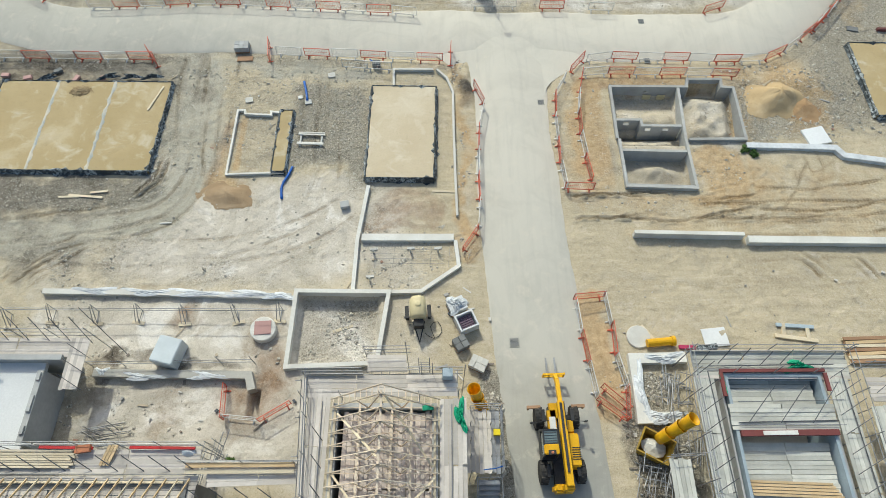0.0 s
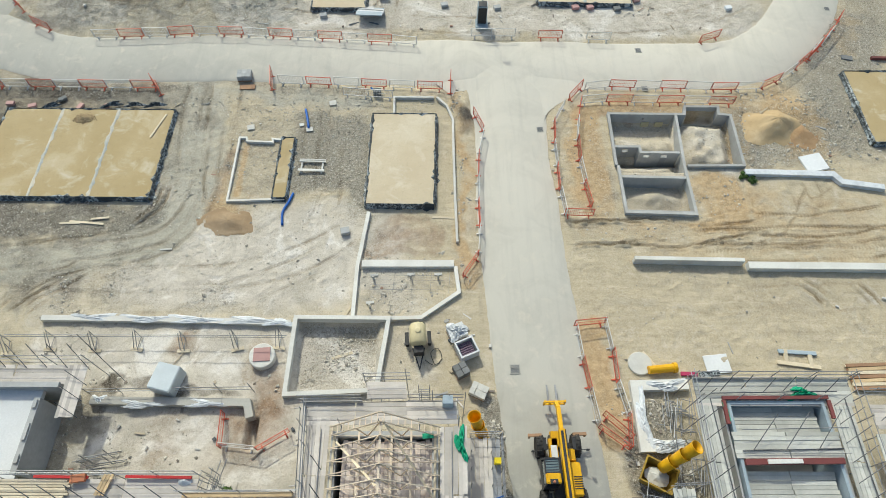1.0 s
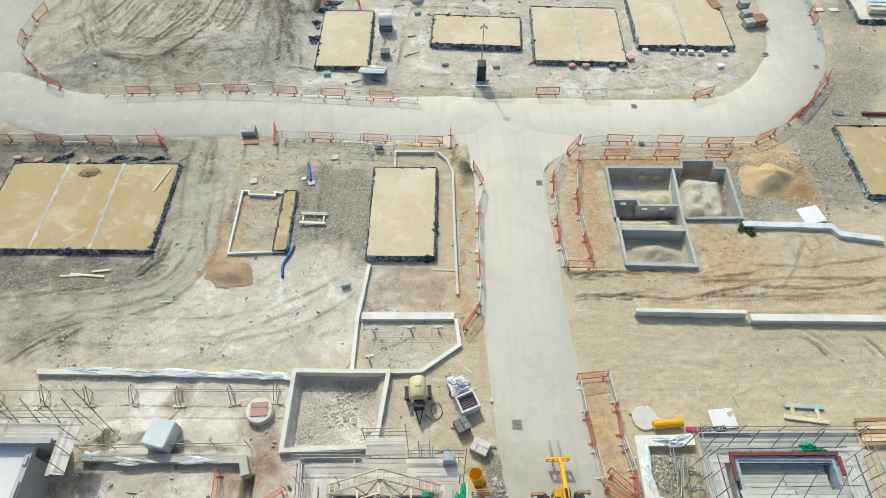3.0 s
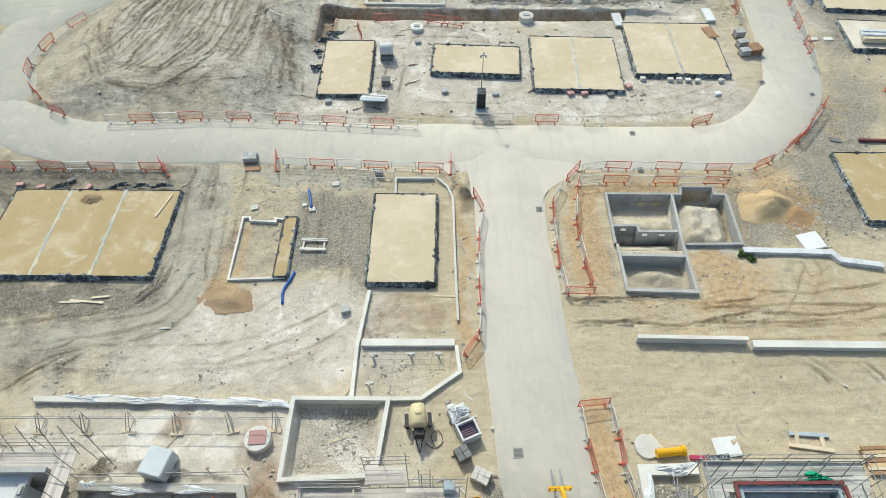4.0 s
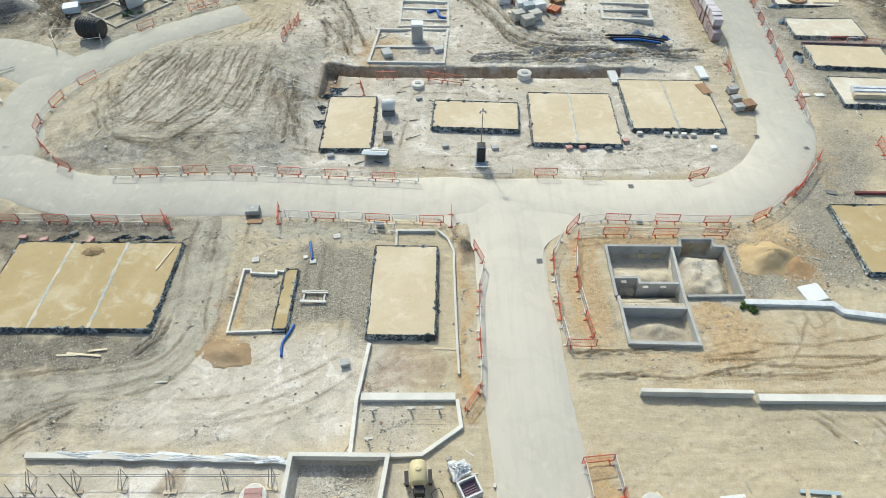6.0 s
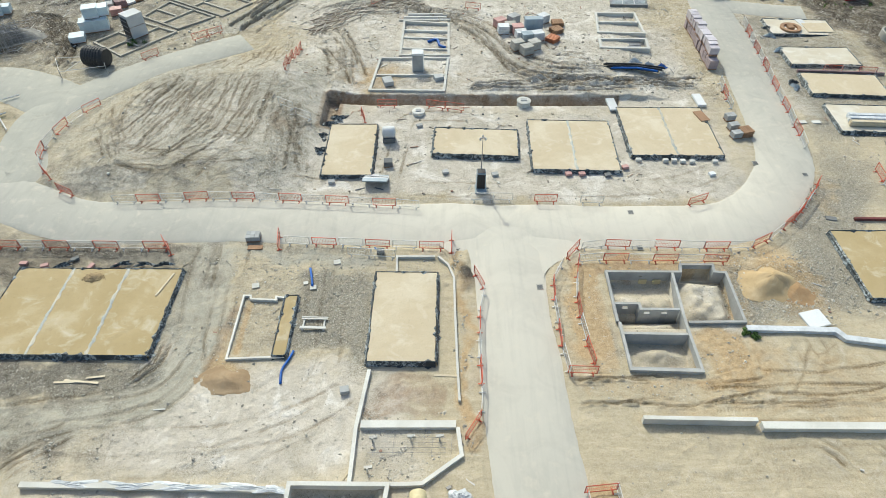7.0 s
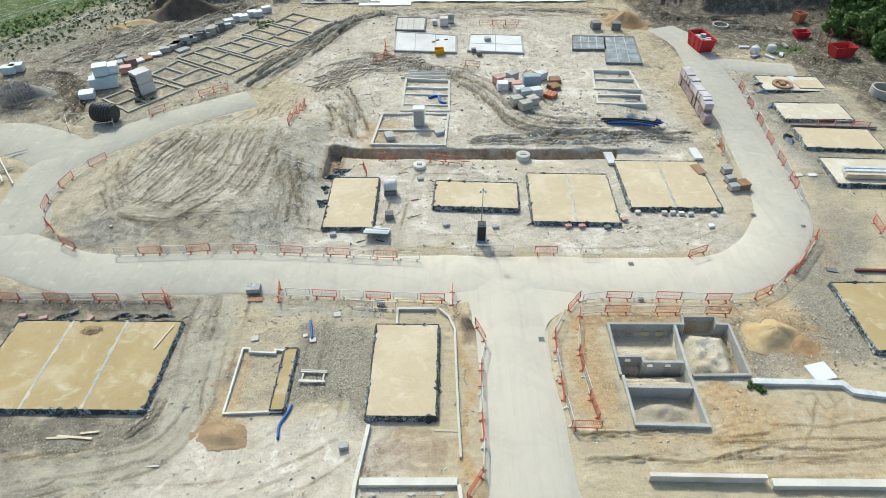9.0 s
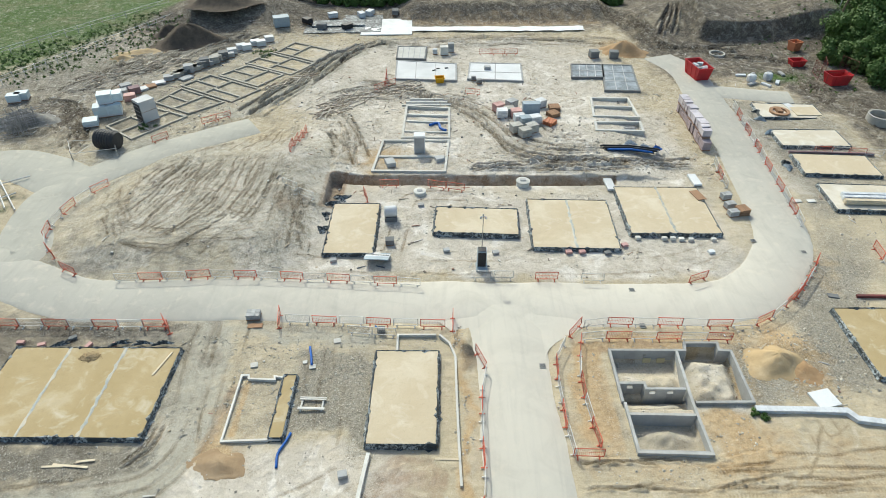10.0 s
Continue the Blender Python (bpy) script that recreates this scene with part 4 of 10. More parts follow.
def build_roads():
    names = ("road", "road", "road", "track", "road")
    for n, (pts, width) in enumerate(ROAD_LINES):
        bm = bmesh.new()
        line = smooth_line(pts, 0.4)
        rows = []
        for i, p in enumerate(line):
            way = (line[min(i + 1, len(line) - 1)] - line[max(i - 1, 0)]).normalized()
            side = Vector((-way.y, way.x))
            s = np.array([0.4 * i])
            wl, wr = [width / 2 + 0.3 * (float(lattice(s, s * 0 + 7 * n + q, 0.25, 60)[0]) - 0.5) + 0.1 * (float(lattice(s, s * 0 + 3 * n + q, 2.0, 61)[0]) - 0.5) for q in (1, 5)]
            z = 0.03 - 0.006 * n
            rows.append([bm.verts.new((*(p + side * k), zz)) for k, zz in ((wl + 0.25, z - 0.1), (wl, z), (0, z + 0.02), (-wr, z), (-wr - 0.25, z - 0.1))])
        for a, b in zip(rows, rows[1:]):
            for k in range(4):
                bm.faces.new((a[k], a[k + 1], b[k + 1], b[k]))
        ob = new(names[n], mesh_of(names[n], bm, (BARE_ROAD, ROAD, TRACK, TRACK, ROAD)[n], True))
        tagged(ob, "pale dusty site road of bare asphalt", "road", kind="structure")
    # rounded corners where the near road meets the cross road
    for name, corner, mid, end in (("junction_corner", (2.67, 30.48), (2.27, 33.51), (-0.42, 36.54)), ("junction_corner", (7.91, 30.51), (8.32, 33.54), (12.48, 36.62))):
        bm = bmesh.new()
        arc = smooth_line([corner, mid, end], 0.4)
        hub = bm.verts.new((5.4, 37.6, 0.045))
        vs = [bm.verts.new((*p, 0.022)) for p in arc]
        for a, b in zip(vs, vs[1:]):
            bm.faces.new((hub, a, b))
        tagged(new(name, mesh_of(name, bm, ROAD, True)), "dusty asphalt corner of the road junction", "road", kind="structure")


# ---- house slabs ----
JOINT = plain("joint_foil", (0.30, 0.34, 0.34), (0.56, 0.51, 0.41), 0.6, big=1.3, amount=1.0)


def slab(corners, h=0.3, units=1, top=SAND_PALE, label="", seed=0, skirt=0.35):
    """A sand-blinded house slab on black membrane; corners: far left, far right, near right, near left."""
    tl, tr, br, bl = [Vector(c) for c in corners]
    mid = (tl + tr + br + bl) / 4
    u = ((tr - tl) + (br - bl)).normalized()
    w, d = ((tr - tl).length + (br - bl).length) / 2, ((tl - bl).length + (tr - br).length) / 2
    ang = math.degrees(math.atan2(u.y, u.x))
    LEVEL.append((mid.x, mid.y, w + 0.6, d + 0.6, ang))
    root = thing("house_slab", label, "foundation slab", "house slabs", pose(mid.x, mid.y, 0, 0, 0, ang))
    rng = random.Random(seed)
    # sanded top with a slightly uneven surface
    bm = bmesh.new()
    nx, ny = max(4, int(w / 0.5)), max(4, int(d / 0.5))
    grid = [[bm.verts.new(((i / nx - 0.5) * (w - 0.1), (j / ny - 0.5) * (d - 0.1), h + (rng.uniform(-0.012, 0.012) if 0 < i < nx and 0 < j < ny else -0.01))) for i in range(nx + 1)] for j in range(ny + 1)]
    for j in range(ny):
        for i in range(nx):
            bm.faces.new((grid[j][i], grid[j][i + 1], grid[j + 1][i + 1], grid[j + 1][i]))
    rim = [grid[0][i] for i in range(nx)] + [grid[j][nx] for j in range(ny)] + [grid[ny][i] for i in range(nx, 0, -1)] + [grid[j][0] for j in range(ny, 0, -1)]
    low = [bm.verts.new((v.co.x, v.co.y, -0.1)) for v in rim]
    for i in range(len(rim)):
        k = (i + 1) % len(rim)
        bm.faces.new((rim[i], low[i], low[k], rim[k]))
    part("slab_bed", bm, top, root, "sand-blinded slab surface")
    # crumpled membrane round the edge, one sheet a side
    for name, a, b, out in (("membrane_sheet", (-w / 2, -d / 2), (w / 2, -d / 2), (0, -1)), ("membrane_sheet", (w / 2, -d / 2), (w / 2, d / 2), (1, 0)),
                            ("membrane_sheet", (w / 2, d / 2), (-w / 2, d / 2), (0, 1)), ("membrane_sheet", (-w / 2, d / 2), (-w / 2, -d / 2), (-1, 0))):
        bm = bmesh.new()
        a, b, out = Vector(a), Vector(b), Vector(out)
        n = max(6, int((b - a).length / 0.26))
        rows = []
        k1 = k2 = 0.5
        for i in range(n + 1):
            p = a + (b - a) * (i / n)
            k1, k2 = 0.72 * k1 + 0.28 * rng.random(), 0.6 * k2 + 0.4 * rng.random()
            flap = rng.random() ** 11
            prof = ((-0.02 - 0.22 * max(0.0, k1 - 0.45) - 0.3 * flap, h + 0.012), (-0.01, h + 0.02 + 0.10 * k2 * k1 + 0.1 * flap), (0.03 + 0.08 * k1, h - 0.03), (0.03 + 0.09 * k2, h * 0.45), (0.08 + 0.14 * k1, 0.05), (0.10 + skirt * 0.8 * max(0, k2 - 0.35) + 0.3 * flap, 0.0 + 0.06 * k1))
            rows.append([bm.verts.new((*(p + out * q), z)) for q, z in prof])
        for r, s in zip(rows, rows[1:]):
            for k in range(len(r) - 1):
                bm.faces.new((r[k], r[k + 1], s[k + 1], s[k]))
        part(name, bm, MEMBRANE, root, "black folded membrane")
    for i in range(1, units):
        bm = bmesh.new()
        rows = []
        x0 = (i / units - 0.5) * w
        for j in range(int(d / 0.3) + 1):
            k = rng.uniform(-0.06, 0.06)
            y0 = -d / 2 + j * d / int(d / 0.3)
            rows.append([bm.verts.new((x0 + q + k, y0, h + z)) for q, z in ((-0.08 - abs(k) * 1.5, 0.006), (-0.03, 0.03), (0.03, 0.035), (0.08 + abs(k), 0.006))])
        for r, s in zip(rows, rows[1:]):
            for k in range(3):
                bm.faces.new((r[k], r[k + 1], s[k + 1], s[k]))
        part("joint_strip", bm, JOINT, root, "grey foil joint strip between plots")
    return root


def build_slabs():
    pale = "pale sand-blinded concrete house slab edged with black membrane"
    slab(((-5.17, 32.94), (-0.26, 32.94), (-0.49, 24.55), (-5.10, 24.64)), 0.45, 1, SAND_PALE, pale + " beside the road", 1)
    slab(((-33.1, 33.45), (-20.36, 33.29), (-20.16, 25.16), (-32.9, 25.2)), 0.35, 3, SAND_TOP, "ochre sand-blinded terrace slab in three plots", 2)
    slab(((-10.94, 53.19), (-6.31, 53.19), (-6.61, 45.01), (-11.29, 45.01)), 0.4, 1, SAND_PALE, pale + ", left edge torn", 3)
    slab(((-0.69, 52.58), (7.49, 52.17), (7.24, 47.79), (-0.92, 48.24)), 0.45, 1, SAND_PALE, "wide " + pale, 4)
    slab(((8.90, 54.14), (17.03, 53.82), (16.36, 45.77), (8.22, 45.94)), 0.35, 2, SAND_PALE, pale + ", two plots", 5)
    slab(((18.75, 56.31), (26.93, 56.31), (26.81, 47.97), (17.48, 48.15)), 0.4, 2, SAND_PALE, pale + ", two plots, brick pads along its foot", 6)
    slab(((40.61, 77.21), (48.85, 76.87), (48.65, 72.57), (41.01, 73.21)), 0.3, 1, SAND_WHITE, "whitish slab with a cable drum lid on it", 7)
    slab(((40.62, 69.50), (48.41, 69.50), (47.89, 65.23), (39.68, 65.64)), 0.35, 1, SAND_WHITE, pale + " on gravel", 8)
    slab(((40.41, 63.49), (48.69, 63.23), (47.91, 58.53), (39.64, 59.36)), 0.35, 1, SAND_PALE, pale + " behind a low brick course", 9)
    slab(((40.41, 57.03), (48.17, 56.80), (47.10, 51.72), (39.72, 52.32)), 0.35, 1, SAND_WHITE, pale + " with wrapped materials on it", 10)
    slab(((33.04, 37.64), (38.19, 37.64), (36.69, 30.43), (31.49, 30.43)), 0.4, 1, SAND_TOP, "ochre sand-blinded slab with black membrane edge", 11)


# ---- barriers ----
def grille(w, h, bars, bar, thick, mid):
    """One moulded panel of upright bars joined by rails at the foot, middle and top."""
    bm = bmesh.new()
    xs = [-w / 2]
    for i in range(bars):
        c = -w / 2 + w * (i + 0.5) / bars
        xs += [c - bar / 2, c + bar / 2]
    xs.append(w / 2)
    zs = [0.24, 0.24 + bar, mid - bar / 2, mid + bar / 2, 0.24 + h - bar, 0.24 + h]
    sides = []
    for y in (-thick / 2, thick / 2):
        sides.append([[bm.verts.new((x, y, z)) for x in xs] for z in zs])
    solid = lambda i, j: 0 <= i < len(xs) - 1 and 0 <= j < len(zs) - 1 and (i % 2 == 1 or j % 2 == 0)
    for j in range(len(zs) - 1):
        for i in range(len(xs) - 1):
            if not solid(i, j):
                continue
            a, b = sides
            bm.faces.new((a[j][i], a[j][i + 1], a[j + 1][i + 1], a[j + 1][i]))
            bm.faces.new((b[j][i], b[j + 1][i], b[j + 1][i + 1], b[j][i + 1]))
            for di, dj, p, q in ((-1, 0, (j, i), (j + 1, i)), (1, 0, (j, i + 1), (j + 1, i + 1)), (0, -1, (j, i), (j, i + 1)), (0, 1, (j + 1, i), (j + 1, i + 1))):
                if not solid(i + di, j + dj):
                    bm.faces.new((a[p[0]][p[1]], a[q[0]][q[1]], b[q[0]][q[1]], b[p[0]][p[1]]))
    return bm


def barrier(colour, name_label):
    """A plastic pedestrian barrier, two metres long, on two cross feet."""
    root = thing("pedestrian_barrier", name_label, "barrier", "site barriers")
    bm = bmesh.new()
    for z in (0.22, 0.98):
        beam(bm, (-0.98, 0, z), (0.98, 0, z), 0.042, 0.046)
    for x in (-0.98, 0.98):
        beam(bm, (x, 0, 0.19), (x, 0, 1.01), 0.045, 0.045)
    part("frame", bm, colour, root)
    part("infill", grille(1.9, 0.72, 15, 0.010 if colour is RED else 0.006, 0.014, 0.6), colour, root)
    for x in (-0.72, 0.72):
        bm = bmesh.new()
        box(bm, x, 0, 0.05, 0.08, 0.46, 0.06, taper=0.8)
        box(bm, x, 0, 0.15, 0.07, 0.09, 0.16)
        part("foot", bm, colour, root)
    return root


def chain(line, start=0, only=None, gap=2.06, lean=0.0):
    """Barriers end to end along a plan line, red and white in turn."""
    pts = [Vector(p) for p in line]
    total = sum((b - a).length for a, b in zip(pts, pts[1:]))
    n = max(1, round(total / gap))

    def at(s):
        for a, b in zip(pts, pts[1:]):
            if s <= (b - a).length:
                return a + (b - a).normalized() * s
            s -= (b - a).length
        return pts[-1] + (pts[-1] - pts[-2]).normalized() * s
    for i in range(n):
        a, b = at(i * total / n), at((i + 1) * total / n)
        mid, way = (a + b) / 2, b - a
        model = only or (RED_BARRIER, WHITE_BARRIER)[(i + start) % 2]
        turn = math.degrees(math.atan2(way.y, way.x)) + random.uniform(-2.5, 2.5)
        m = pose(mid.x, mid.y, max(0.0, height(mid.x, mid.y)) - 0.02, lean + random.uniform(-3, 3), 0, turn)
        if not MADE.get(model.name):
            MADE[model.name] = True
            model.matrix_basis = m
        else:
            copy_thing(model, m)


RED_BARRIER = barrier(RED, "red plastic pedestrian barrier with barred infill")
WHITE_BARRIER = barrier(WHITE, "white plastic pedestrian barrier with barred infill")
MADE = {}


def build_barriers():
    chain([(-1.92, 40.80), (-9.13, 41.40), (-19.23, 42.01), (-28.74, 41.40)], 1)
    chain([(-32.42, 42.16), (-34.28, 43.10)], 0, RED_BARRIER)
    chain([(-35.41, 44.39), (-37.27, 46.24), (-38.49, 48.46), (-38.36, 51.02), (-37.48, 54.70), (-35.84, 57.12)], 0)
    chain([(-38.18, 35.98), (-33.99, 35.85), (-22.07, 35.72)], 1)
    chain([(-23.00, 36.82), (-21.45, 34.60)], 0, RED_BARRIER)
    chain([(-12.85, 36.36), (-6.60, 36.11), (0.27, 35.72)], 1)
    chain([(-13.49, 37.69), (-13.12, 35.22)], 0, RED_BARRIER)
    chain([(0.75, 37.15), (0.81, 35.09)], 0, RED_BARRIER)
    chain([(-7.49, 35.09), (-3.77, 34.78)], 0, WHITE_BARRIER)
    chain([(2.53, 33.23), (3.24, 31.29), (2.85, 29.42), (2.63, 25.64), (2.72, 21.70), (2.54, 20.39), (1.47, 18.90)], 0)
    chain([(11.32, 36.19), (9.83, 34.42)], 0, RED_BARRIER)
    chain([(9.58, 34.13), (8.55, 32.14), (8.43, 29.19), (8.45, 26.16), (8.63, 23.77)], 1)
    chain([(10.92, 34.42), (10.17, 31.33), (10.13, 27.66), (10.47, 24.48)], 0)
    chain([(8.64, 23.87), (10.48, 23.87)], 0, RED_BARRIER)
    chain([(11.32, 35.78), (13.31, 36.09), (23.00, 35.79), (25.49, 35.99), (27.58, 37.21), (29.64, 38.97), (32.71, 42.38)], 1)
    chain([(10.90, 34.31), (12.67, 34.49), (22.68, 34.32)], 1)
    chain([(8.52, 15.60), (10.15, 15.84)], 0, RED_BARRIER)
    chain([(8.46, 15.34), (8.64, 13.28), (8.84, 11.33), (9.04, 9.53)], 1)
    chain([(10.27, 15.92), (10.51, 13.84), (10.51, 11.68), (10.88, 9.97)], 1)
    chain([(10.87, 9.90), (10.71, 8.26)], 0, RED_BARRIER)
    chain([(9.14, 9.23), (10.57, 8.20)], 0, RED_BARRIER)
    chain([(9.75, 9.75), (10.55, 9.0)], 0, RED_BARRIER)
    chain([(38.27, 76.61), (36.82, 63.84), (35.19, 49.39)], 1)
    chain([(34.35, 44.56), (32.49, 41.78), (29.80, 39.07)], 0)
    chain([(2.70, 41.86), (6.05, 41.86)], 0, WHITE_BARRIER)
    chain([(8.17, 41.63), (10.01, 41.63)], 0, RED_BARRIER)
    chain([(12.13, 41.48), (14.06, 41.48)], 0, WHITE_BARRIER)
    chain([(21.43, 41.18), (23.31, 41.93)], 0, RED_BARRIER)
    chain([(-6.80, 56.89), (-4.67, 56.89)], 0, RED_BARRIER)
    chain([(-1.64, 56.89), (2.28, 56.00)], 0, RED_BARRIER)
    chain([(-8.29, 55.45), (-7.82, 53.64)], 0, RED_BARRIER)
    chain([(-12.24, 8.22), (-10.29, 8.10)], 0, WHITE_BARRIER)
    chain([(-12.26, 8.35), (-12.37, 9.85)], 0, RED_BARRIER)
    chain([(-10.15, 8.03), (-8.54, 9.10)], 0, RED_BARRIER)
    chain([(-16.86, 60.66), (-16.52, 68.70)], 0, RED_BARRIER)
    chain([(-16.54, 54.91), (-12.91, 52.61)], 0, WHITE_BARRIER)
    chain([(-30.12, 71.41), (-27.30, 73.62)], 0, RED_BARRIER)
    chain([(-34.73, 66.56), (-33.20, 67.98)], 0, RED_BARRIER)
    chain([(30.72, 61.91), (30.28, 56.56)], 1)
    chain([(40.40, 46.24), (39.92, 42.55)], 0)
    chain([(-9.32, 81.62), (-6.72, 83.92)], 0, RED_BARRIER)
    chain([(3.02, 80.51), (5.10, 80.14)], 0, RED_BARRIER)
    chain([(41.39, 64.51), (50.72, 63.45)], 1)
    chain([(5.6, 95.2), (11.6, 95.2)], 0, RED_BARRIER)
    chain([(-8.1, 84.3), (-8.2, 87.4)], 0, RED_BARRIER)


# ---- foundations ----
def foundation(name, label, runs, th=0.3, z0=-0.6, z1=0.3, mat=CONCRETE, category="foundation", lift=0.0):
    root = thing(name, label, category)
    z0, z1 = z0 + lift, z1 + lift
    for closed, pts, *rest in runs:
        bm = bmesh.new()
        wall_run(bm, pts, rest[1] if len(rest) > 1 else th, z0, z1 + (rest[0] if rest else 0.0), closed)
        part("foundation_wall", bm, mat, root)
    return root


FRESH_BLOCK = plain("fresh_blockwork", (0.42, 0.42, 0.405), (0.31, 0.305, 0.285), 0.9, big=0.8, fine=4.0, relief=0.3)
BLOCK_RUNS = [
    (False, [(12.78, 28.25), (12.86, 33.2), (18.68, 33.17), (18.86, 33.95), (21.42, 33.95), (21.32, 33.18), (22.2, 33.1), (22.08, 28.25), (17.95, 28.2)]),
    (False, [(12.92, 28.2), (12.92, 24.15), (17.75, 24.0), (17.72, 28.2), (18.0, 33.05)]),
    (False, [(13.05, 24.3), (17.6, 24.17)], -0.03, 0.08),
    (False, [(13.04, 27.2), (17.6, 27.1)]),
    (False, [(12.9, 29.95), (13.5, 29.95)]), (False, [(13.95, 29.95), (14.72, 29.95), (14.74, 29.42), (15.0, 29.42)]),
    (False, [(15.45, 29.42), (16.3, 29.41)]), (False, [(16.75, 29.41), (17.6, 29.4)]),
    (False, [(13.5, 29.95), (13.95, 29.95)], -0.55), (False, [(15.0, 29.42), (15.45, 29.42)], -0.5), (False, [(16.3, 29.41), (16.75, 29.41)], -0.5),
]


def build_foundations():
    # strip foundation beside the road, with its splayed corner
    foundation("strip_foundation", "pale concrete strip footings of an unbuilt house beside the road", [
        (False, [(-4.92, 24.07), (-5.41, 19.77), (-5.46, 16.12), (-2.76, 16.09), (-1.17, 16.14), (1.23, 17.93), (1.02, 19.79)]),
        (False, [(-5.13, 19.98), (0.91, 20.00)], 0.02, 0.5),
    ], 0.24, -0.5, 0.3, CONCRETE_PALE)
    foundation("garden_kerb", "white concrete kerb edging with a rounded corner", [
        (False, [(-3.52, 32.87), (-3.59, 34.85), (-0.54, 34.85)]),
        (False, [(-0.27, 34.85), (0.49, 33.99), (0.95, 32.58), (0.98, 29.31), (1.06, 25.02), (1.17, 21.71)]),
    ], 0.16, -0.3, 0.25, CONCRETE_PALE)
    foundation("strip_foundation", "concrete footing pit with rubble inside", [
        (True, [(-8.97, 16.10), (-3.18, 16.05), (-3.72, 11.45), (-9.06, 11.19)]),
    ], 0.26, -1.0, 0.4, CONCRETE_PALE)
    foundation("strip_foundation", "narrow concrete footing with timber-edged trench", [
        (False, [(-11.69, 30.51), (-12.47, 30.62), (-12.40, 30.30), (-14.34, 30.40), (-14.42, 30.73), (-14.92, 30.73), (-14.87, 25.01), (-10.90, 25.19)]),
    ], 0.14, -0.4, 0.22, CONCRETE_PALE)
    slab(((-11.72, 30.68), (-10.84, 30.68), (-10.78, 25.20), (-11.80, 25.20)), 0.3, 1, SAND_TOP, "narrow sand-topped plinth with black membrane edge", 12, 0.1)
    # deep blockwork foundation with three cells and a bay
    foundation("block_foundation", "grey blockwork house foundation with open cells and lintel gaps", BLOCK_RUNS, 0.2, -1.35, 0.28, FRESH_BLOCK)
    shell = bpy.data.objects["block_foundation"]
    for a, b in (((13.4, 29.95), (14.05, 29.95)), ((14.9, 29.42), (15.55, 29.42)), ((16.2, 29.41), (16.85, 29.41))):
        bm = bmesh.new()
        wall_run(bm, [a, b], 0.194, 0.06, 0.276)
        part("lintel", bm, FRESH_BLOCK, shell)
    # garden walls
    foundation("retaining_wall", "long pale concrete retaining wall upstand", [
        (False, [(12.79, 20.30), (19.98, 20.16)]),
    ], 0.26, -0.3, 0.62, CONCRETE_PALE, "wall")
    foundation("retaining_wall", "low pale concrete wall base", [
        (False, [(20.24, 19.87), (30.43, 19.78)]),
    ], 0.5, -0.3, 0.45, CONCRETE_PALE, "wall")
    foundation("retaining_wall", "low wall base covered with white sheeting", [
        (False, [(21.99, 27.67), (25.99, 27.57), (28.32, 27.48), (28.76, 26.81), (31.61, 26.34)]),
    ], 0.45, -0.3, 0.3, SHEET, "wall")
    foundation("garden_wall_base", "low concrete wall base with crumpled white sheeting", [
        (False, [(-24.82, 16.06), (-16.88, 15.97), (-9.27, 15.76)]),
    ], 0.35, -0.3, 0.3, CONCRETE_PALE, "wall")
    # northern plots
    foundation("strip_foundation", "square concrete footing in two cells on the northern plot", [
        (True, [(-7.06, 66.2), (0.67, 66.2), (0.2, 59.15), (-7.75, 59.3)]), (False, [(-7.25, 62.4), (0.4, 62.4)]),
    ], 0.26, -0.2, 0.72, CONCRETE_PALE)
    foundation("strip_foundation", "concrete footing ladder of four cells", [
        (True, [(-4.73, 75.76), (0.81, 75.09), (0.74, 67.08), (-4.88, 67.08)]), (False, [(-4.76, 73.28), (0.65, 72.96)]),
        (False, [(-4.74, 71.38), (0.64, 71.08)]), (False, [(-4.75, 68.67), (0.62, 68.38)]),
    ], 0.26, -0.2, 0.5, CONCRETE_PALE, lift=0.15)
    foundation("strip_foundation", "shallow concrete footing in two cells", [
        (True, [(19.86, 78.52), (24.77, 78.34), (24.85, 72.82), (19.22, 73.13)]), (False, [(19.53, 75.93), (24.76, 75.76)]),
    ], 0.26, -0.2, 0.4, CONCRETE_PALE, lift=0.12)
    foundation("strip_foundation", "shallow concrete footing beside blue pipes", [(True, [(18.98, 71.10), (24.57, 71.10), (24.39, 68.70), (18.78, 69.00)])], 0.3, -0.2, 0.4, CONCRETE_PALE, lift=0.25)


# ---- scaffolds and part-built houses ----
def boards(root, a, b, rows, z, mat=BOARD, width=0.225, length=3.9, skip=0.0, seed=0, thick=0.04):
    """Scaffold boards laid along the line a-b, row beside row to its left, each board a part."""
    rng = random.Random(seed)
    a, b = Vector(a), Vector(b)
    way = (b - a).normalized()
    side = Vector((-way.y, way.x))
    total = (b - a).length
    ang = math.degrees(math.atan2(way.y, way.x))
    count = max(1, math.ceil(total / length))
    one = total / count
    key = (round(one, 2), mat.name, width)
    if key not in BOARD_MESH:
        bm = bmesh.new()
        box(bm, 0, 0, 0, one - 0.03, width - 0.015, thick)
        BOARD_MESH[key] = mesh_of("board", bm, mat)
    for r in range(rows):
        for i in range(count):
            if rng.random() < skip:
                continue
            p = a + way * ((i + 0.5) * one + rng.uniform(-0.06, 0.06)) + side * ((r + 0.5) * width)
            ob = new("board", BOARD_MESH[key])
            ob.parent = root
            ob.matrix_basis = pose(p.x, p.y, z + rng.uniform(-0.006, 0.006), rng.uniform(-0.5, 0.5), rng.uniform(-0.3, 0.3), ang + rng.uniform(-0.4, 0.4))


BOARD_MESH = {}


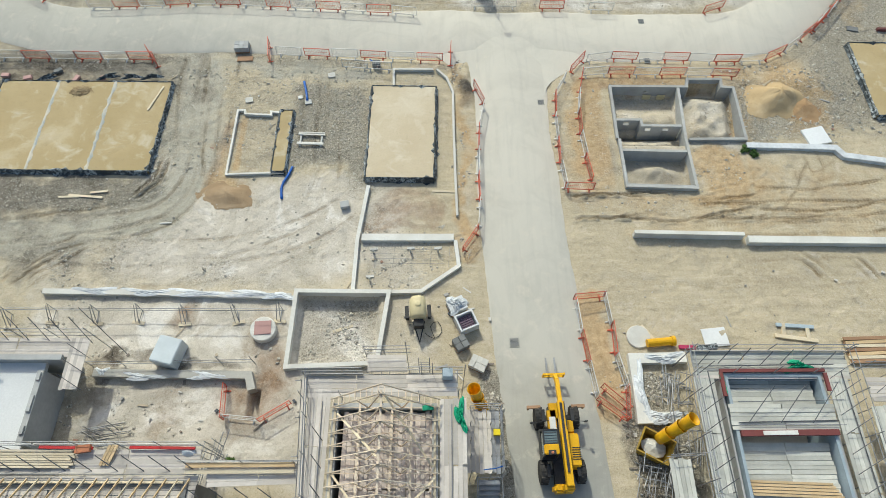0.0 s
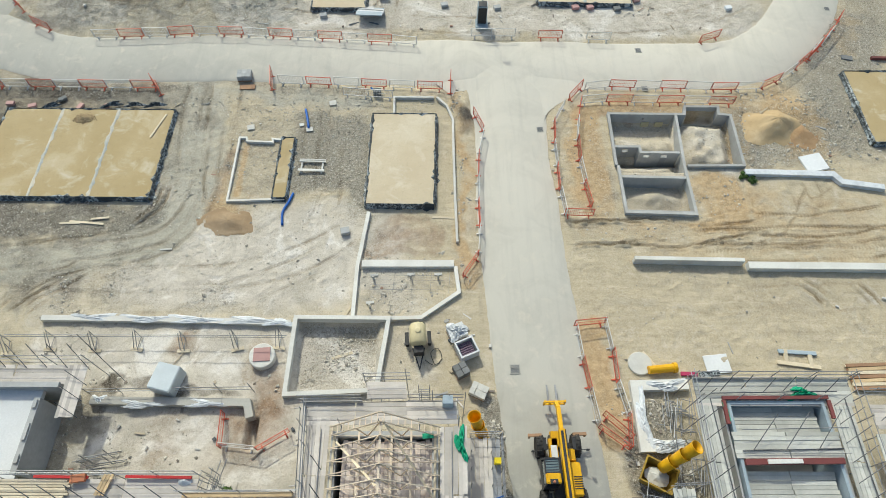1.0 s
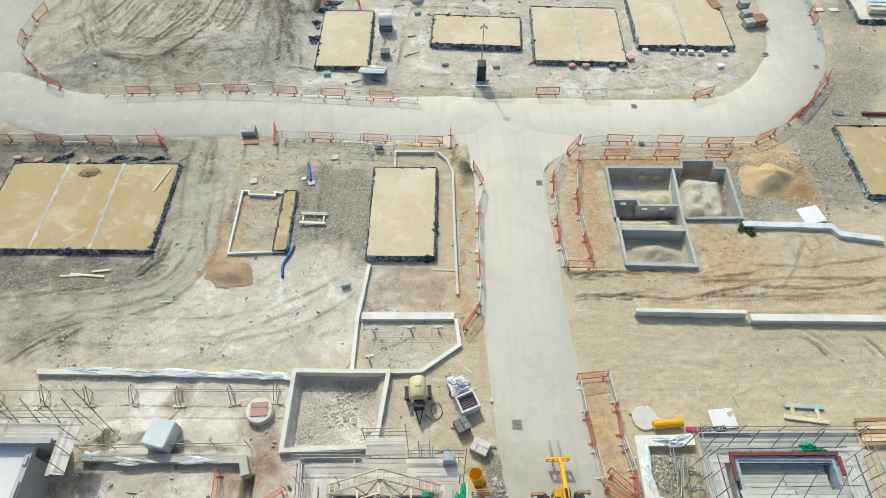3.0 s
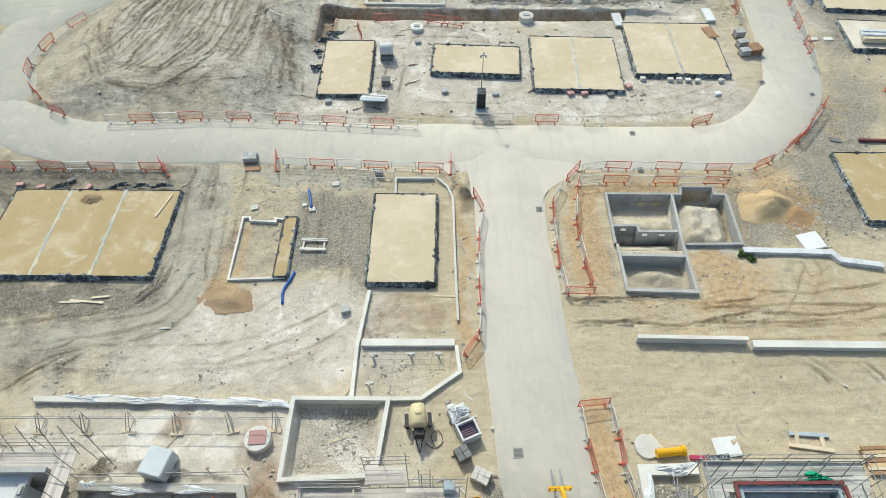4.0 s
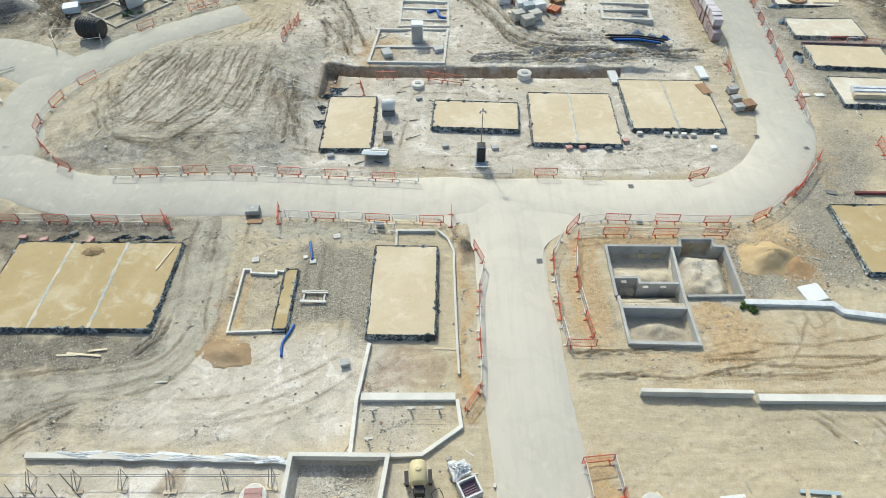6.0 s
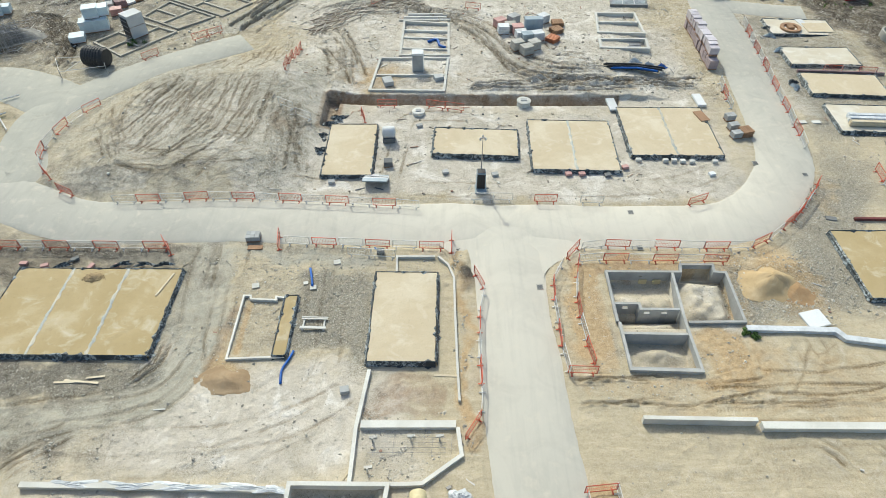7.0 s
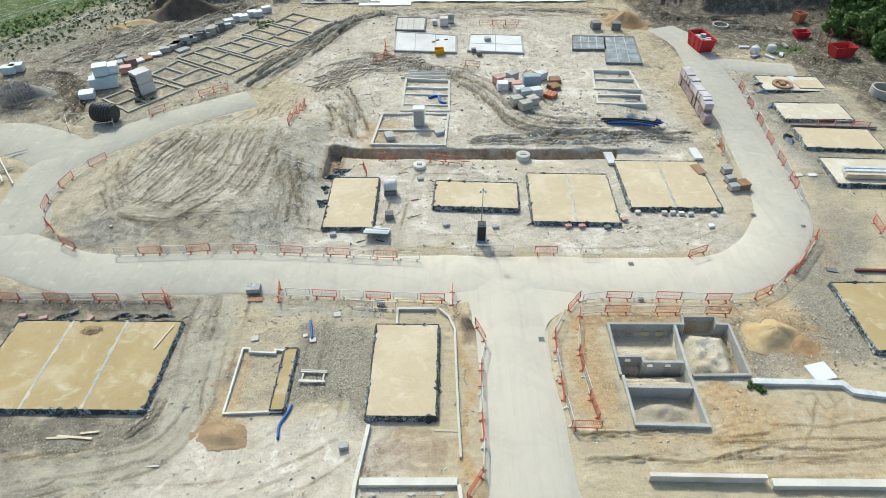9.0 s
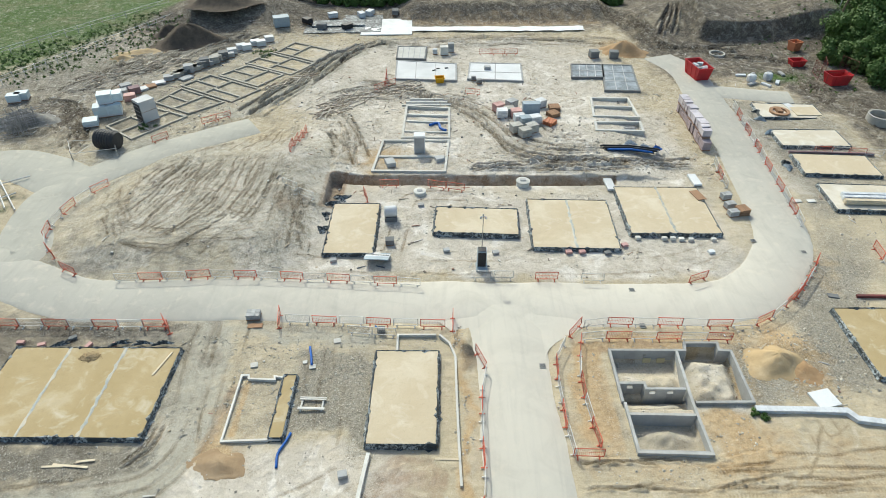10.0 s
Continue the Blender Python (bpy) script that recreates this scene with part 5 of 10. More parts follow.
def pole(root, a, b, name="tube", r=0.048, mat=STEEL):
    bm = bmesh.new()
    mat = SHADED_STEEL if name == "raker" else mat
    beam(bm, a, b, r, sides=6)
    return part(name, bm, mat, root)


def scaffold_side(root, a, b, rows, z, base=0.0, rail=True, seed=0, bay=2.1, inner=True, over=1.1, ties=True):
    """One side of a scaffold: boards along its outer line a-b, standards, ledgers, guard rails, transoms and toe board."""
    rng = random.Random(seed)
    a, b = Vector(a), Vector(b)
    way = (b - a).normalized()
    side = Vector((-way.y, way.x))
    wide = rows * 0.225
    boards(root, a, b, rows, z, seed=seed)
    total = (b - a).length
    n = max(1, round(total / bay))
    for i in range(n + 1):
        p = a + way * (total * i / n) - side * 0.06
        top = z + over + rng.uniform(-0.1, 0.5)
        pole(root, (p.x, p.y, base), (p.x + rng.uniform(-0.04, 0.04), p.y, top), "standard")
        if inner:
            q = p + side * (wide + 0.12)
            pole(root, (q.x, q.y, base), (q.x, q.y, z + 0.15), "standard")
        if ties:
            p2, q2 = p - side * rng.uniform(0.15, 0.4), p + side * (wide + rng.uniform(0.2, 0.5))
            pole(root, (p2.x, p2.y, z - 0.06), (q2.x, q2.y, z - 0.06), "transom")
    if rail:
        for dz in (-0.1, 0.5, 1.0):
            p, q = a - way * rng.uniform(0.1, 0.5) - side * 0.1, b + way * rng.uniform(0.1, 0.5) - side * 0.1
            pole(root, (p.x, p.y, z + dz), (q.x, q.y, z + dz), "guard_rail")
        bm = bmesh.new()
        beam(bm, (*a, z + 0.12), (*b, z + 0.12), 0.04, 0.2)
        part("toe_board", bm, BOARD, root)
    p, q = a + side * (wide + 0.06), b + side * (wide + 0.06)
    pole(root, (p.x, p.y, z - 0.1), (q.x, q.y, z - 0.1), "ledger")


def truss(root, x0, x1, y, eave, rise, lying=0.0):
    """A fink roof truss across x0-x1."""
    mid = (x0 + x1) / 2
    bm = bmesh.new()
    w, h = 0.038, 0.08
    beam(bm, (x0 - 0.25, y, eave), (mid, y, eave + rise), w, h)
    beam(bm, (x1 + 0.25, y, eave), (mid, y, eave + rise), w, h)
    beam(bm, (x0 - 0.1, y, eave + 0.02), (x1 + 0.1, y, eave + 0.02), w, h)
    for k in (1, -1):
        beam(bm, (mid + k * (x1 - x0) * 0.25, y, eave + rise * 0.5), (mid + k * (x1 - x0) * 0.17, y, eave), w, 0.08)
        beam(bm, (mid, y, eave + rise), (mid + k * (x1 - x0) * 0.17, y, eave), w, 0.08)
    part("truss", bm, TRUSS_TIMBER, root)


def build_truss_house():
    root = thing("house_under_construction", "part-built house with bare timber roof trusses on block walls", "house")
    x0, x1, y0, y1, eave, rise = -5.15, -0.2, -4.0, 7.75, 5.0, 2.7
    for name, pts in (("wall", [(x0, y0), (x0, y1), (x1, y1), (x1, y0)]),):
        bm = bmesh.new()
        wall_run(bm, pts, 0.3, -0.1, eave - 0.06, True)
        part(name, bm, BLOCK, root)
    bm = bmesh.new()
    for x in (x0, x1):
        beam(bm, (x, y0, eave - 0.02), (x, y1, eave - 0.02), 0.12, 0.08)
    part("wall_plate", bm, TIMBER_PALE, root)
    for r in range(20):
        boards(root, (x0 + 0.42 + 0.225 * r, 7.5), (x0 + 0.42 + 0.225 * r, -3.5), 1, 4.74, seed=300 + r, mat=BOARD_PINK)
    y = y1 - 0.1
    truss(root, x0, x1, y, eave, rise)
    # gable ladder
    mid = (x0 + x1) / 2
    bm = bmesh.new()
    for k in (-1, 1):
        e = x0 - 0.25 if k < 0 else x1 + 0.25
        beam(bm, (e, y + 0.42, eave + 0.06), (mid, y + 0.42, eave + rise + 0.06), 0.045, 0.11)
        for i in range(9):
            u = (i + 0.5) / 9
            x, z = e + (mid - e) * u, eave + rise * u
            beam(bm, (x, y, z + 0.06), (x, y + 0.42, z + 0.06), 0.045, 0.09)
    part("gable_ladder", bm, TRUSS_TIMBER, root)
    for i in range(1, 18):
        truss(root, x0, x1, y - 0.62 * i, eave, rise)
    for x in (mid - 1.25, mid, mid + 0.35, mid + 1.3):
        bm = bmesh.new()
        z = eave + rise * (1 - abs(x - mid) / 2.5) - 0.16 if x in (mid,) else eave + 0.09
        beam(bm, (x, y + 0.2, z), (x, y - 10.5, z), 0.1, 0.03)
        part("binder", bm, TRUSS_TIMBER, root)
    for a, b in (((x0 + 0.15, 7.3), (mid - 0.1, 4.9)), ((mid + 0.2, 7.6), (x1 - 0.1, 4.8)), ((x0, 4.6), (mid - 0.8, 2.6)), ((x1 - 0.1, 4.2), (mid + 0.8, 2.4))):
        bm = bmesh.new()
        za, zb = [eave + rise * (1 - abs(p[0] - mid) / 2.72) - 0.1 for p in (a, b)]
        beam(bm, (*a, za), (*b, zb), 0.1, 0.03)
        part("diagonal_brace", bm, TIMBER_PALE, root)
    bm = bmesh.new()
    box(bm, x1 - 0.35, 7.6, eave + 0.25, 0.55, 0.25, 0.06, 5)
    part("green_sheet", bm, GREEN, root)
    # scaffold round it
    sc = thing("scaffold", "grey boarded tube scaffold round the house with the timber roof", "scaffold", "scaffolds")
    z = 4.8
    scaffold_side(sc, (-6.45, 3.52), (-6.77, 9.13), 1, z, seed=1)
    boards(sc, (-5.45, -1.0), (-5.45, 9.2), 5, z, seed=12)
    scaffold_side(sc, (-6.85, 8.2), (0.95, 8.3), 5, z, seed=2, rail=False, inner=False)
    for dz in (-0.1, 0.5, 1.0):
        pole(sc, (-7.1, 9.42, z + dz), (-3.9, 9.45, z + dz), "guard_rail")
        pole(sc, (-1.6, 9.5, z + dz), (1.2, 9.5, z + dz), "guard_rail")
    bm = bmesh.new()
    beam(bm, (-6.9, 9.36, z + 0.12), (-3.9, 9.4, z + 0.12), 0.04, 0.2)
    part("toe_board", bm, STEEL, sc)
    boards(sc, (0.02, 8.2), (0.02, -1.5), 6, z, mat=BOARD, seed=5)
    pole(sc, (0.62, 7.9, z + 0.06), (0.62, -1.0, z + 0.06), "ledger")
    boards(sc, (-3.75, 9.55), (-1.7, 9.55), 4, z + 0.02, seed=6)
    for dz in (0.0, 0.55, 1.05):
        pole(sc, (-3.9, 10.55, z + dz), (-1.5, 10.6, z + dz), "guard_rail")
    for x, top in ((-3.85, 2.0), (-2.85, 1.4), (-1.7, 3.2), (-0.9, 2.6), (-0.35, 2.6), (0.5, 1.5), (1.3, 2.2)):
        y = 10.55 if x < -1.6 else 9.55
        pole(sc, (x, y, 0), (x, y, z + top * 0.55), "standard")
    for x in (-1.05, -0.5):
        pole(sc, (x, 9.8, z - 2), (x, 9.9, z + 1.2), "ladder_stile", 0.05)
    for i in range(9):
        pole(sc, (-1.05, 9.82, z - 1.9 + i * 0.33), (-0.5, 9.82, z - 1.9 + i * 0.33), "rung", 0.03)
    for k in range(5):
        pole(sc, (-6.1 + 0.06 * k, 6.6 - k * 1.3, z + 0.8), (-5.7 + 0.05 * k, 6.1 - k * 1.3, z), "raker")
    pole(sc, (-5.85, 8.0, z + 0.07), (-5.75, 2.5, z + 0.07), "inner_rail")
    bm = bmesh.new()
    box(bm, 0.42, 9.35, z + 0.35, 0.55, 0.5, 0.55, taper=0.9)
    part("hop_up_box", bm, INSUL, sc, "pale blue plastic box on the scaffold")
    # timber-edged step of the western return
    boards(sc, (-11.17, 3.99), (-6.24, 4.17), 5, 4.4, seed=8)
    for y0 in range(4):
        boards(sc, (-6.8, 4.4 - 1.125 * y0 - 1.125), (-12.4, 4.35 - 1.125 * y0 - 1.125), 5, 4.4, seed=20 + y0)
    boards(sc, (-12.2, 4.55), (-6.9, 4.6), 1, 4.62, mat=TIMBER_PALE, seed=9)
    boards(sc, (-12.2, 4.85), (-6.9, 4.9), 1, 4.6, mat=TIMBER, seed=10)
    for dz in (0.2, 0.5):
        pole(sc, (-12.5, 5.1, 4.5 + dz), (-6.6, 5.15, 4.5 + dz), "guard_rail")
    for x in (-11.5, -10.4, -9.2, -8.1):
        pole(sc, (x - 0.4, 3.9, 5.0), (x + 0.2, 3.5, 4.5), "raker")
    for x in (-12.3, -9.5, -7.0):
        pole(sc, (x, 5.1, 0), (x, 5.1, 5.2), "standard")
    # loading bay with mesh guards
    lb = thing("loading_bay", "galvanised loading platform with mesh guards and a blue rail", "scaffold", "scaffolds")
    a, b = (1.66, 8.21), (3.22, 4.94)
    zx = 2.4
    boards(lb, (b[0] - 0.45, b[1]), (b[0] - 0.45, a[1]), 7, zx, seed=30)
    boards(lb, (b[0] - 0.02, b[1]), (b[0] - 0.02, a[1]), 2, zx, seed=31, mat=STEEL)
    for dz in (0.15, 0.6, 1.1):
        pole(lb, (b[0] + 0.05, b[1], zx + dz), (b[0] + 0.05, a[1], zx + dz), "guard_rail")
        pole(lb, (a[0] - 0.05, a[1] + 0.05, zx + dz), (b[0], a[1] + 0.05, zx + dz), "guard_rail")
    for y in np.linspace(b[1], a[1], 5):
        pole(lb, (b[0] + 0.05, y, 0), (b[0] + 0.05, y, zx + 1.15), "standard")
        pole(lb, (b[0] - 0.5, y, 0), (b[0] - 0.5, y, zx + 0.9), "standard")
        pole(lb, (a[0], y, 0), (a[0], y, zx + 0.9), "standard")
    bm = bmesh.new()
    for i in range(14):
        y = b[1] + (a[1] - b[1]) * i / 13
        beam(bm, (b[0] + 0.05, y, zx + 0.1), (b[0] + 0.05, y, zx + 1.1), 0.015)
    part("guard_mesh", bm, STEEL, lb)
    bm = bmesh.new()
    tube(bm, [(a[0] + 0.6, b[1] + 0.1, zx + 0.5), (a[0] + 1.2, b[1] + 0.15, zx + 0.6), (b[0] + 0.1, b[1] + 0.3, zx + 0.5)], 0.03)
    part("blue_rail", bm, BLUE, lb, "blue plastic rail")
    bm = bmesh.new()
    box(bm, b[0] - 0.2, b[1] + 2.0, zx + 0.3, 0.35, 0.3, 0.35)
    part("yellow_box", bm, plain("yellow_plastic", (0.80, 0.62, 0.02), None, 0.5), lb, "small yellow box")
    # stair tower
    st = thing("stair_tower", "dark steel scaffold stair tower beside the platform", "scaffold", "scaffolds")
    c = (2.60, 4.40)
    for dx in (-0.65, 0.65):
        for dy in (-1.6, 0.35):
            pole(st, (c[0] + dx, c[1] + dy, 0), (c[0] + dx, c[1] + dy, 2.9), "standard")
        pole(st, (c[0] + dx, c[1] - 1.6, 2.4), (c[0] + dx, c[1] + 0.35, 2.4), "ledger")
    for i in range(8):
        bm = bmesh.new()
        box(bm, c[0], c[1] - 1.4 + i * 0.22, 0.3 + i * 0.25, 1.1, 0.24, 0.04)
        part("tread", bm, STEEL, st)
    for dy in (-1.6, 0.35):
        pole(st, (c[0] - 0.7, c[1] + dy, 2.4), (c[0] + 0.7, c[1] + dy, 2.4), "transom")
    # green debris net lying on the deck
    net = (1.06, 7.32)
    cloth("debris_net", "green debris netting dumped on the scaffold boards", "netting", net[0], net[1], 4.86, 0.55, 1.6, 0.22, GREEN, 8, 5)
    # rubbish chute
    p, q = (2.57, 8.56), (1.84, 9.15)
    chute((p[0], p[1], 0.25), (q[0], q[1], 3.1), 0.36)


def cloth(name, label, category, x, y, z, w, d, h, mat, turn=0.0, seed=0):
    """A crumpled heap of cloth or netting."""
    rng = np.random.RandomState(seed)
    bm = bmesh.new()
    n = 14
    grid = []
    for j in range(n + 1):
        row = []
        for i in range(n + 1):
            u, v = i / n * 2 - 1, j / n * 2 - 1
            r = max(abs(u), abs(v))
            k = 0.8 + 0.35 * math.sin(3 * math.atan2(v, u) + seed) * r + rng.uniform(-0.08, 0.08)
            zz = (1 - r ** 2) * h * (0.4 + rng.rand()) if r < 0.99 else 0.0
            row.append(bm.verts.new((u * w / 2 * k, v * d / 2 * k, zz)))
        grid.append(row)
    for j in range(n):
        for i in range(n):
            bm.faces.new((grid[j][i], grid[j][i + 1], grid[j + 1][i + 1], grid[j + 1][i]))
    base = [grid[0][i] for i in range(n)] + [grid[j][n] for j in range(n)] + [grid[n][i] for i in range(n, 0, -1)] + [grid[j][0] for j in range(n, 0, -1)]
    bm.faces.new(base[::-1])
    ob = new(name, mesh_of(name, bm, mat))
    ob.matrix_basis = pose(x, y, z, 0, 0, turn)
    return tagged(ob, label, category)


def chute(a, b, r):
    """A yellow rubbish chute of overlapping tapered sections, open at the top."""
    a, b = Vector(a), Vector(b)
    root = thing("rubbish_chute", "yellow plastic rubbish chute with an open orange mouth", "chute", "rubbish chutes")
    way = b - a
    q = Matrix.Translation(a) @ way.to_track_quat("Z", "Y").to_matrix().to_4x4()
    n = max(2, round(way.length / 1.0))
    one = way.length / n
    for i in range(n):
        bm = bmesh.new()
        last = i == n - 1
        prof = [(r * 0.84, 0), (r * 0.9, one * 0.5), (r * 1.0, one * 0.95), (r * 1.04, one * 1.0), (r * 0.98, one * 1.0), (r * 0.86, one * 0.55), (r * 0.78, 0.02)]
        lathe(bm, [(rr, z + i * one) for rr, z in prof], 22, m=q)
        part("chute_section", bm, YELLOW, root, "", True)
    return root


def build_right_house():
    z = 2.7
    root = thing("house_under_construction", "part-built house shell with insulated walls, oxide steel beams and board decks", "house")
    # outer leaf with two openings
    nw, ne = (15.71, 10.05), (20.79, 10.19)
    X0, X1 = nw[0], ne[0] + 0.05
    Y1 = nw[1]
    ymid1, ymid0 = (15.55, 8.44)[1], (15.20, 6.83)[1]
    bm = bmesh.new()
    wall_run(bm, [(X0, -4.0), (X0, Y1), (X1, Y1), (X1, -4.0)], 0.16, -0.1, z + 0.02, True)
    part("wall", bm, INSUL, root, "grey-blue insulated wall")
    bm = bmesh.new()
    wall_run(bm, [(X0 - 0.26, -4.0), (X0 - 0.26, Y1 + 0.26), (X1 + 0.26, Y1 + 0.26), (X1 + 0.26, -4.0)], 0.1, -0.1, z - 0.2, True)
    part("outer_leaf", bm, BLOCK, root, "grey block outer leaf")
    for name, a, b in (("beam", (X0 - 0.35, Y1 + 0.2), (X1 + 0.3, Y1 + 0.25)), ("beam", (X0 - 0.3, Y1 + 0.1), (X0 - 0.3, Y1 - 1.2)), ("beam", (X1 + 0.28, Y1 + 0.1), (X1 + 0.28, Y1 - 0.9))):
        bm = bmesh.new()
        beam(bm, (*a, z + 0.12), (*b, z + 0.12), 0.18, 0.14)
        part(name, bm, LINTEL, root, "red oxide steel beam")
    bm = bmesh.new()
    beam(bm, (X0 + 0.1, ymid0 + 0.05, z + 0.14), (X1 + 0.1, ymid0 + 0.12, z + 0.14), 0.3, 0.2)
    part("beam", bm, LINTEL, root, "red oxide steel beam")
    bm = bmesh.new()
    box(bm, X0 + 2.1, ymid0 + 0.06, z + 0.29, 1.8, 0.22, 0.08, 1)
    part("padstone", bm, CONCRETE_PALE, root)
    bm = bmesh.new()
    box(bm, (X0 + X1) / 2, 3.0, 0.12, X1 - X0 - 0.3, 14, 0.24)
    part("floor_slab", bm, CONCRETE, root)
    inner = thing("scaffold", "grey internal board deck between the walls", "scaffold", "scaffolds")
    for i, yy in enumerate(np.arange(ymid1 + 0.1, Y1 - 0.25, 0.23)):
        boards(inner, (X0 + 0.2, float(yy)), (X1 - 0.2, float(yy)), 1, 2.1, seed=40 + i, mat=BOARD_GREY)
    for i, yy in enumerate(np.arange(1.5, ymid0 - 0.3, 0.23)):
        boards(inner, (X0 + 0.2, float(yy)), (X1 - 0.2, float(yy)), 1, 2.15, seed=60 + i, mat=BOARD_GREY)
    for i, yy in enumerate(np.arange(ymid0 + 0.25, ymid1 - 0.05, 0.23)):
        boards(inner, (X0 - 0.28, float(yy)), (X1 + 0.28, float(yy)), 1, z + 0.06, seed=80 + i, mat=BOARD_GREY)
    for x in np.linspace(X0 + 0.3, X1 - 0.3, 4):
        for y in (1.6, ymid0 - 0.5, ymid1 + 0.3, Y1 - 0.4):
            pole(inner, (x, y, 0.2), (x, y, 2.1 if y < ymid0 else 2.06), "standard")
    for i in range(5):
        bm = bmesh.new()
        beam(bm, (X0 + 0.3, 4.6 - i * 0.16, 2.24 + 0.02 * i), (X1 - 0.6 + 0.1 * i, 4.45 - i * 0.16, 2.24), 0.12, 0.06)
        part("timber_length", bm, TIMBER, inner, "new timber length")
    # outer scaffold
    sc = thing("scaffold", "grey boarded tube scaffold round the house shell", "scaffold", "scaffolds")
    zz = 2.62
    a, b, c = (14.06, 11.34), (22.17, 11.59), (14.29, 3.74)
    yo = a[1] + 0.1
    scaffold_side(sc, (X1 + 1.75, yo - 1.35), (X0 - 1.75, yo - 1.35), 1, zz, seed=41, rail=False, inner=False, ties=False)
    for r in range(6):
        boards(sc, (X0 - 1.7, yo - 1.4 + 0.225 * r), (X1 + 1.8, yo - 1.4 + 0.225 * r), 1, zz, seed=42 + r, mat=BOARD_GREY)
    for dz in (-0.1, 0.5, 1.05):
        pole(sc, (X0 - 2.0, yo, zz + dz), (X1 + 2.1, yo + 0.05, zz + dz), "guard_rail")
    for x in np.linspace(X0 - 1.7, X1 + 1.8, 5):
        pole(sc, (x, yo, 0), (x, yo, zz + 1.3), "standard")
    bm = bmesh.new()
    beam(bm, (X0 - 1.7, yo - 0.02, zz + 0.13), (X1 + 1.8, yo, zz + 0.13), 0.04, 0.2)
    part("toe_board", bm, BOARD, sc)
    for r in range(5):
        boards(sc, (X0 - 1.55 + 0.225 * r, -2.0), (X0 - 1.55 + 0.225 * r, yo - 1.5), 1, zz, seed=50 + r, mat=BOARD_GREY)
        boards(sc, (X1 + 0.65 + 0.225 * r, -2.0), (X1 + 0.65 + 0.225 * r, yo - 1.5), 1, zz, seed=55 + r, mat=BOARD_GREY)
    for x in (X0 - 1.85, X1 + 1.85):
        for dz in (-0.1, 0.5, 1.0):
            pole(sc, (x, -2.0, zz + dz), (x, yo + 0.2, zz + dz), "guard_rail")
        for y in np.linspace(0.0, yo - 0.1, 6):
            pole(sc, (x, y, 0), (x, y, zz + 1.2), "standard")
    pole(sc, (X0 + 0.1, Y1 - 1.62, z + 0.6), (X1 + 0.6, Y1 - 1.5, z + 0.6), "inner_rail")
    pole(sc, (X0 + 0.1, ymid0 + 0.5, z + 0.2), (X1 + 0.6, ymid0 + 0.5, z + 0.2), "inner_rail")
    for i in range(7):
        x = X0 - 1.2 + (i % 7) * 1.15
        y = (yo - 0.6, ymid1 - 0.3)[i // 7] + 0.1 * (i % 3)
        pole(sc, (x - 0.25, y - 0.25, zz + 0.1), (x + 0.25, y + 0.3, zz + 0.9), "raker")
    # added dark bars on the deck stand in for the gaps between boards
    for p, q in (((X0 - 0.9, yo - 0.92), (X1 + 0.9, yo - 0.8)), ((X0 + 0.1, ymid0 + 0.62), (X1 + 0.3, ymid0 + 0.75)), ((X0 - 1.0, yo - 1.2), (X0 - 0.75, 2.0)), ((X1 + 1.2, yo - 1.2), (X1 + 1.3, 2.0))):
        pole(sc, (*p, z + 0.14), (*q, z + 0.14), "deck_tube", 0.06, SHADED_STEEL)
    for i in range(3):
        x = X0 + 0.6 + i * 1.7
        pole(sc, (x, ymid0 + 0.6, z + 0.2), (x + 1.4, Y1 - 0.9 + 0.1 * i, z + 1.0), "raker")
    for i in range(7):
        y = yo - 1.2 - i * 1.0
        pole(sc, (X1 + 0.5, y - 0.4, zz + 0.2), (X1 + 1.7, y + 0.35, zz + 0.9), "raker")
        pole(sc, (X0 - 1.6, y - 0.2, zz + 0.1), (X0 - 0.8, y + 0.35, zz + 0.9), "raker")
    bm = bmesh.new()
    box(bm, X0 - 0.28, Y1 - 0.55, z + 0.16, 0.18, 1.0, 0.05, 4)
    part("green_sheet", bm, GREEN, sc, "green sheet strip")
    net = (19.83, 10.57)
    cloth("debris_net", "bunched green debris netting on the scaffold corner", "netting", net[0], net[1], 2.66, 1.5, 0.7, 0.3, GREEN, 4, 9)
    # neighbour to the east: deck, timber and pallets
    nb = thing("scaffold", "boarded scaffold of the next house with timber stacked on it", "scaffold", "scaffolds")
    xe = X1 + 2.6
    for r in range(6):
        boards(nb, (xe, yo - 1.7 - 0.225 * r), (xe + 7, yo - 1.75 - 0.225 * r), 1, zz, seed=90 + r, mat=BOARD)
    for r in range(5):
        boards(nb, (xe + 0.225 * r, 1.0), (xe + 0.225 * r, yo - 3.0), 1, zz, seed=96 + r, mat=BOARD_GREY)
    for i in range(12):
        bm = bmesh.new()
        beam(bm, (xe + 1.35 + 0.16 * i, yo - 3.4, zz + 0.1), (xe + 1.9 + 0.16 * i, yo - 8.5, zz + 0.1), 0.1, 0.06)
        part("timber_length", bm, TIMBER, nb, "new timber length")
    for dz in (-0.1, 0.5, 1.0):
        pole(nb, (xe - 0.4, yo - 0.9, zz + dz), (xe + 6, yo - 0.95, zz + dz), "guard_rail")
        pole(nb, (xe + 1.25, yo - 3.2, zz + dz), (xe + 1.5, 1.0, zz + dz), "guard_rail")
    for x in (xe, xe + 2.2, xe + 4.4):
        pole(nb, (x, yo - 0.9, 0), (x, yo - 0.9, zz + 1.2), "standard")
        pole(nb, (x, yo - 3.1, 0), (x, yo - 3.1, zz), "standard")
    for i in range(6):
        pole(nb, (xe + 0.2 + 0.25 * i, yo - 2.4 - i, zz + 0.2), (xe + 1.2 + 0.25 * i, yo - 1.6 - i, zz + 0.9), "raker")
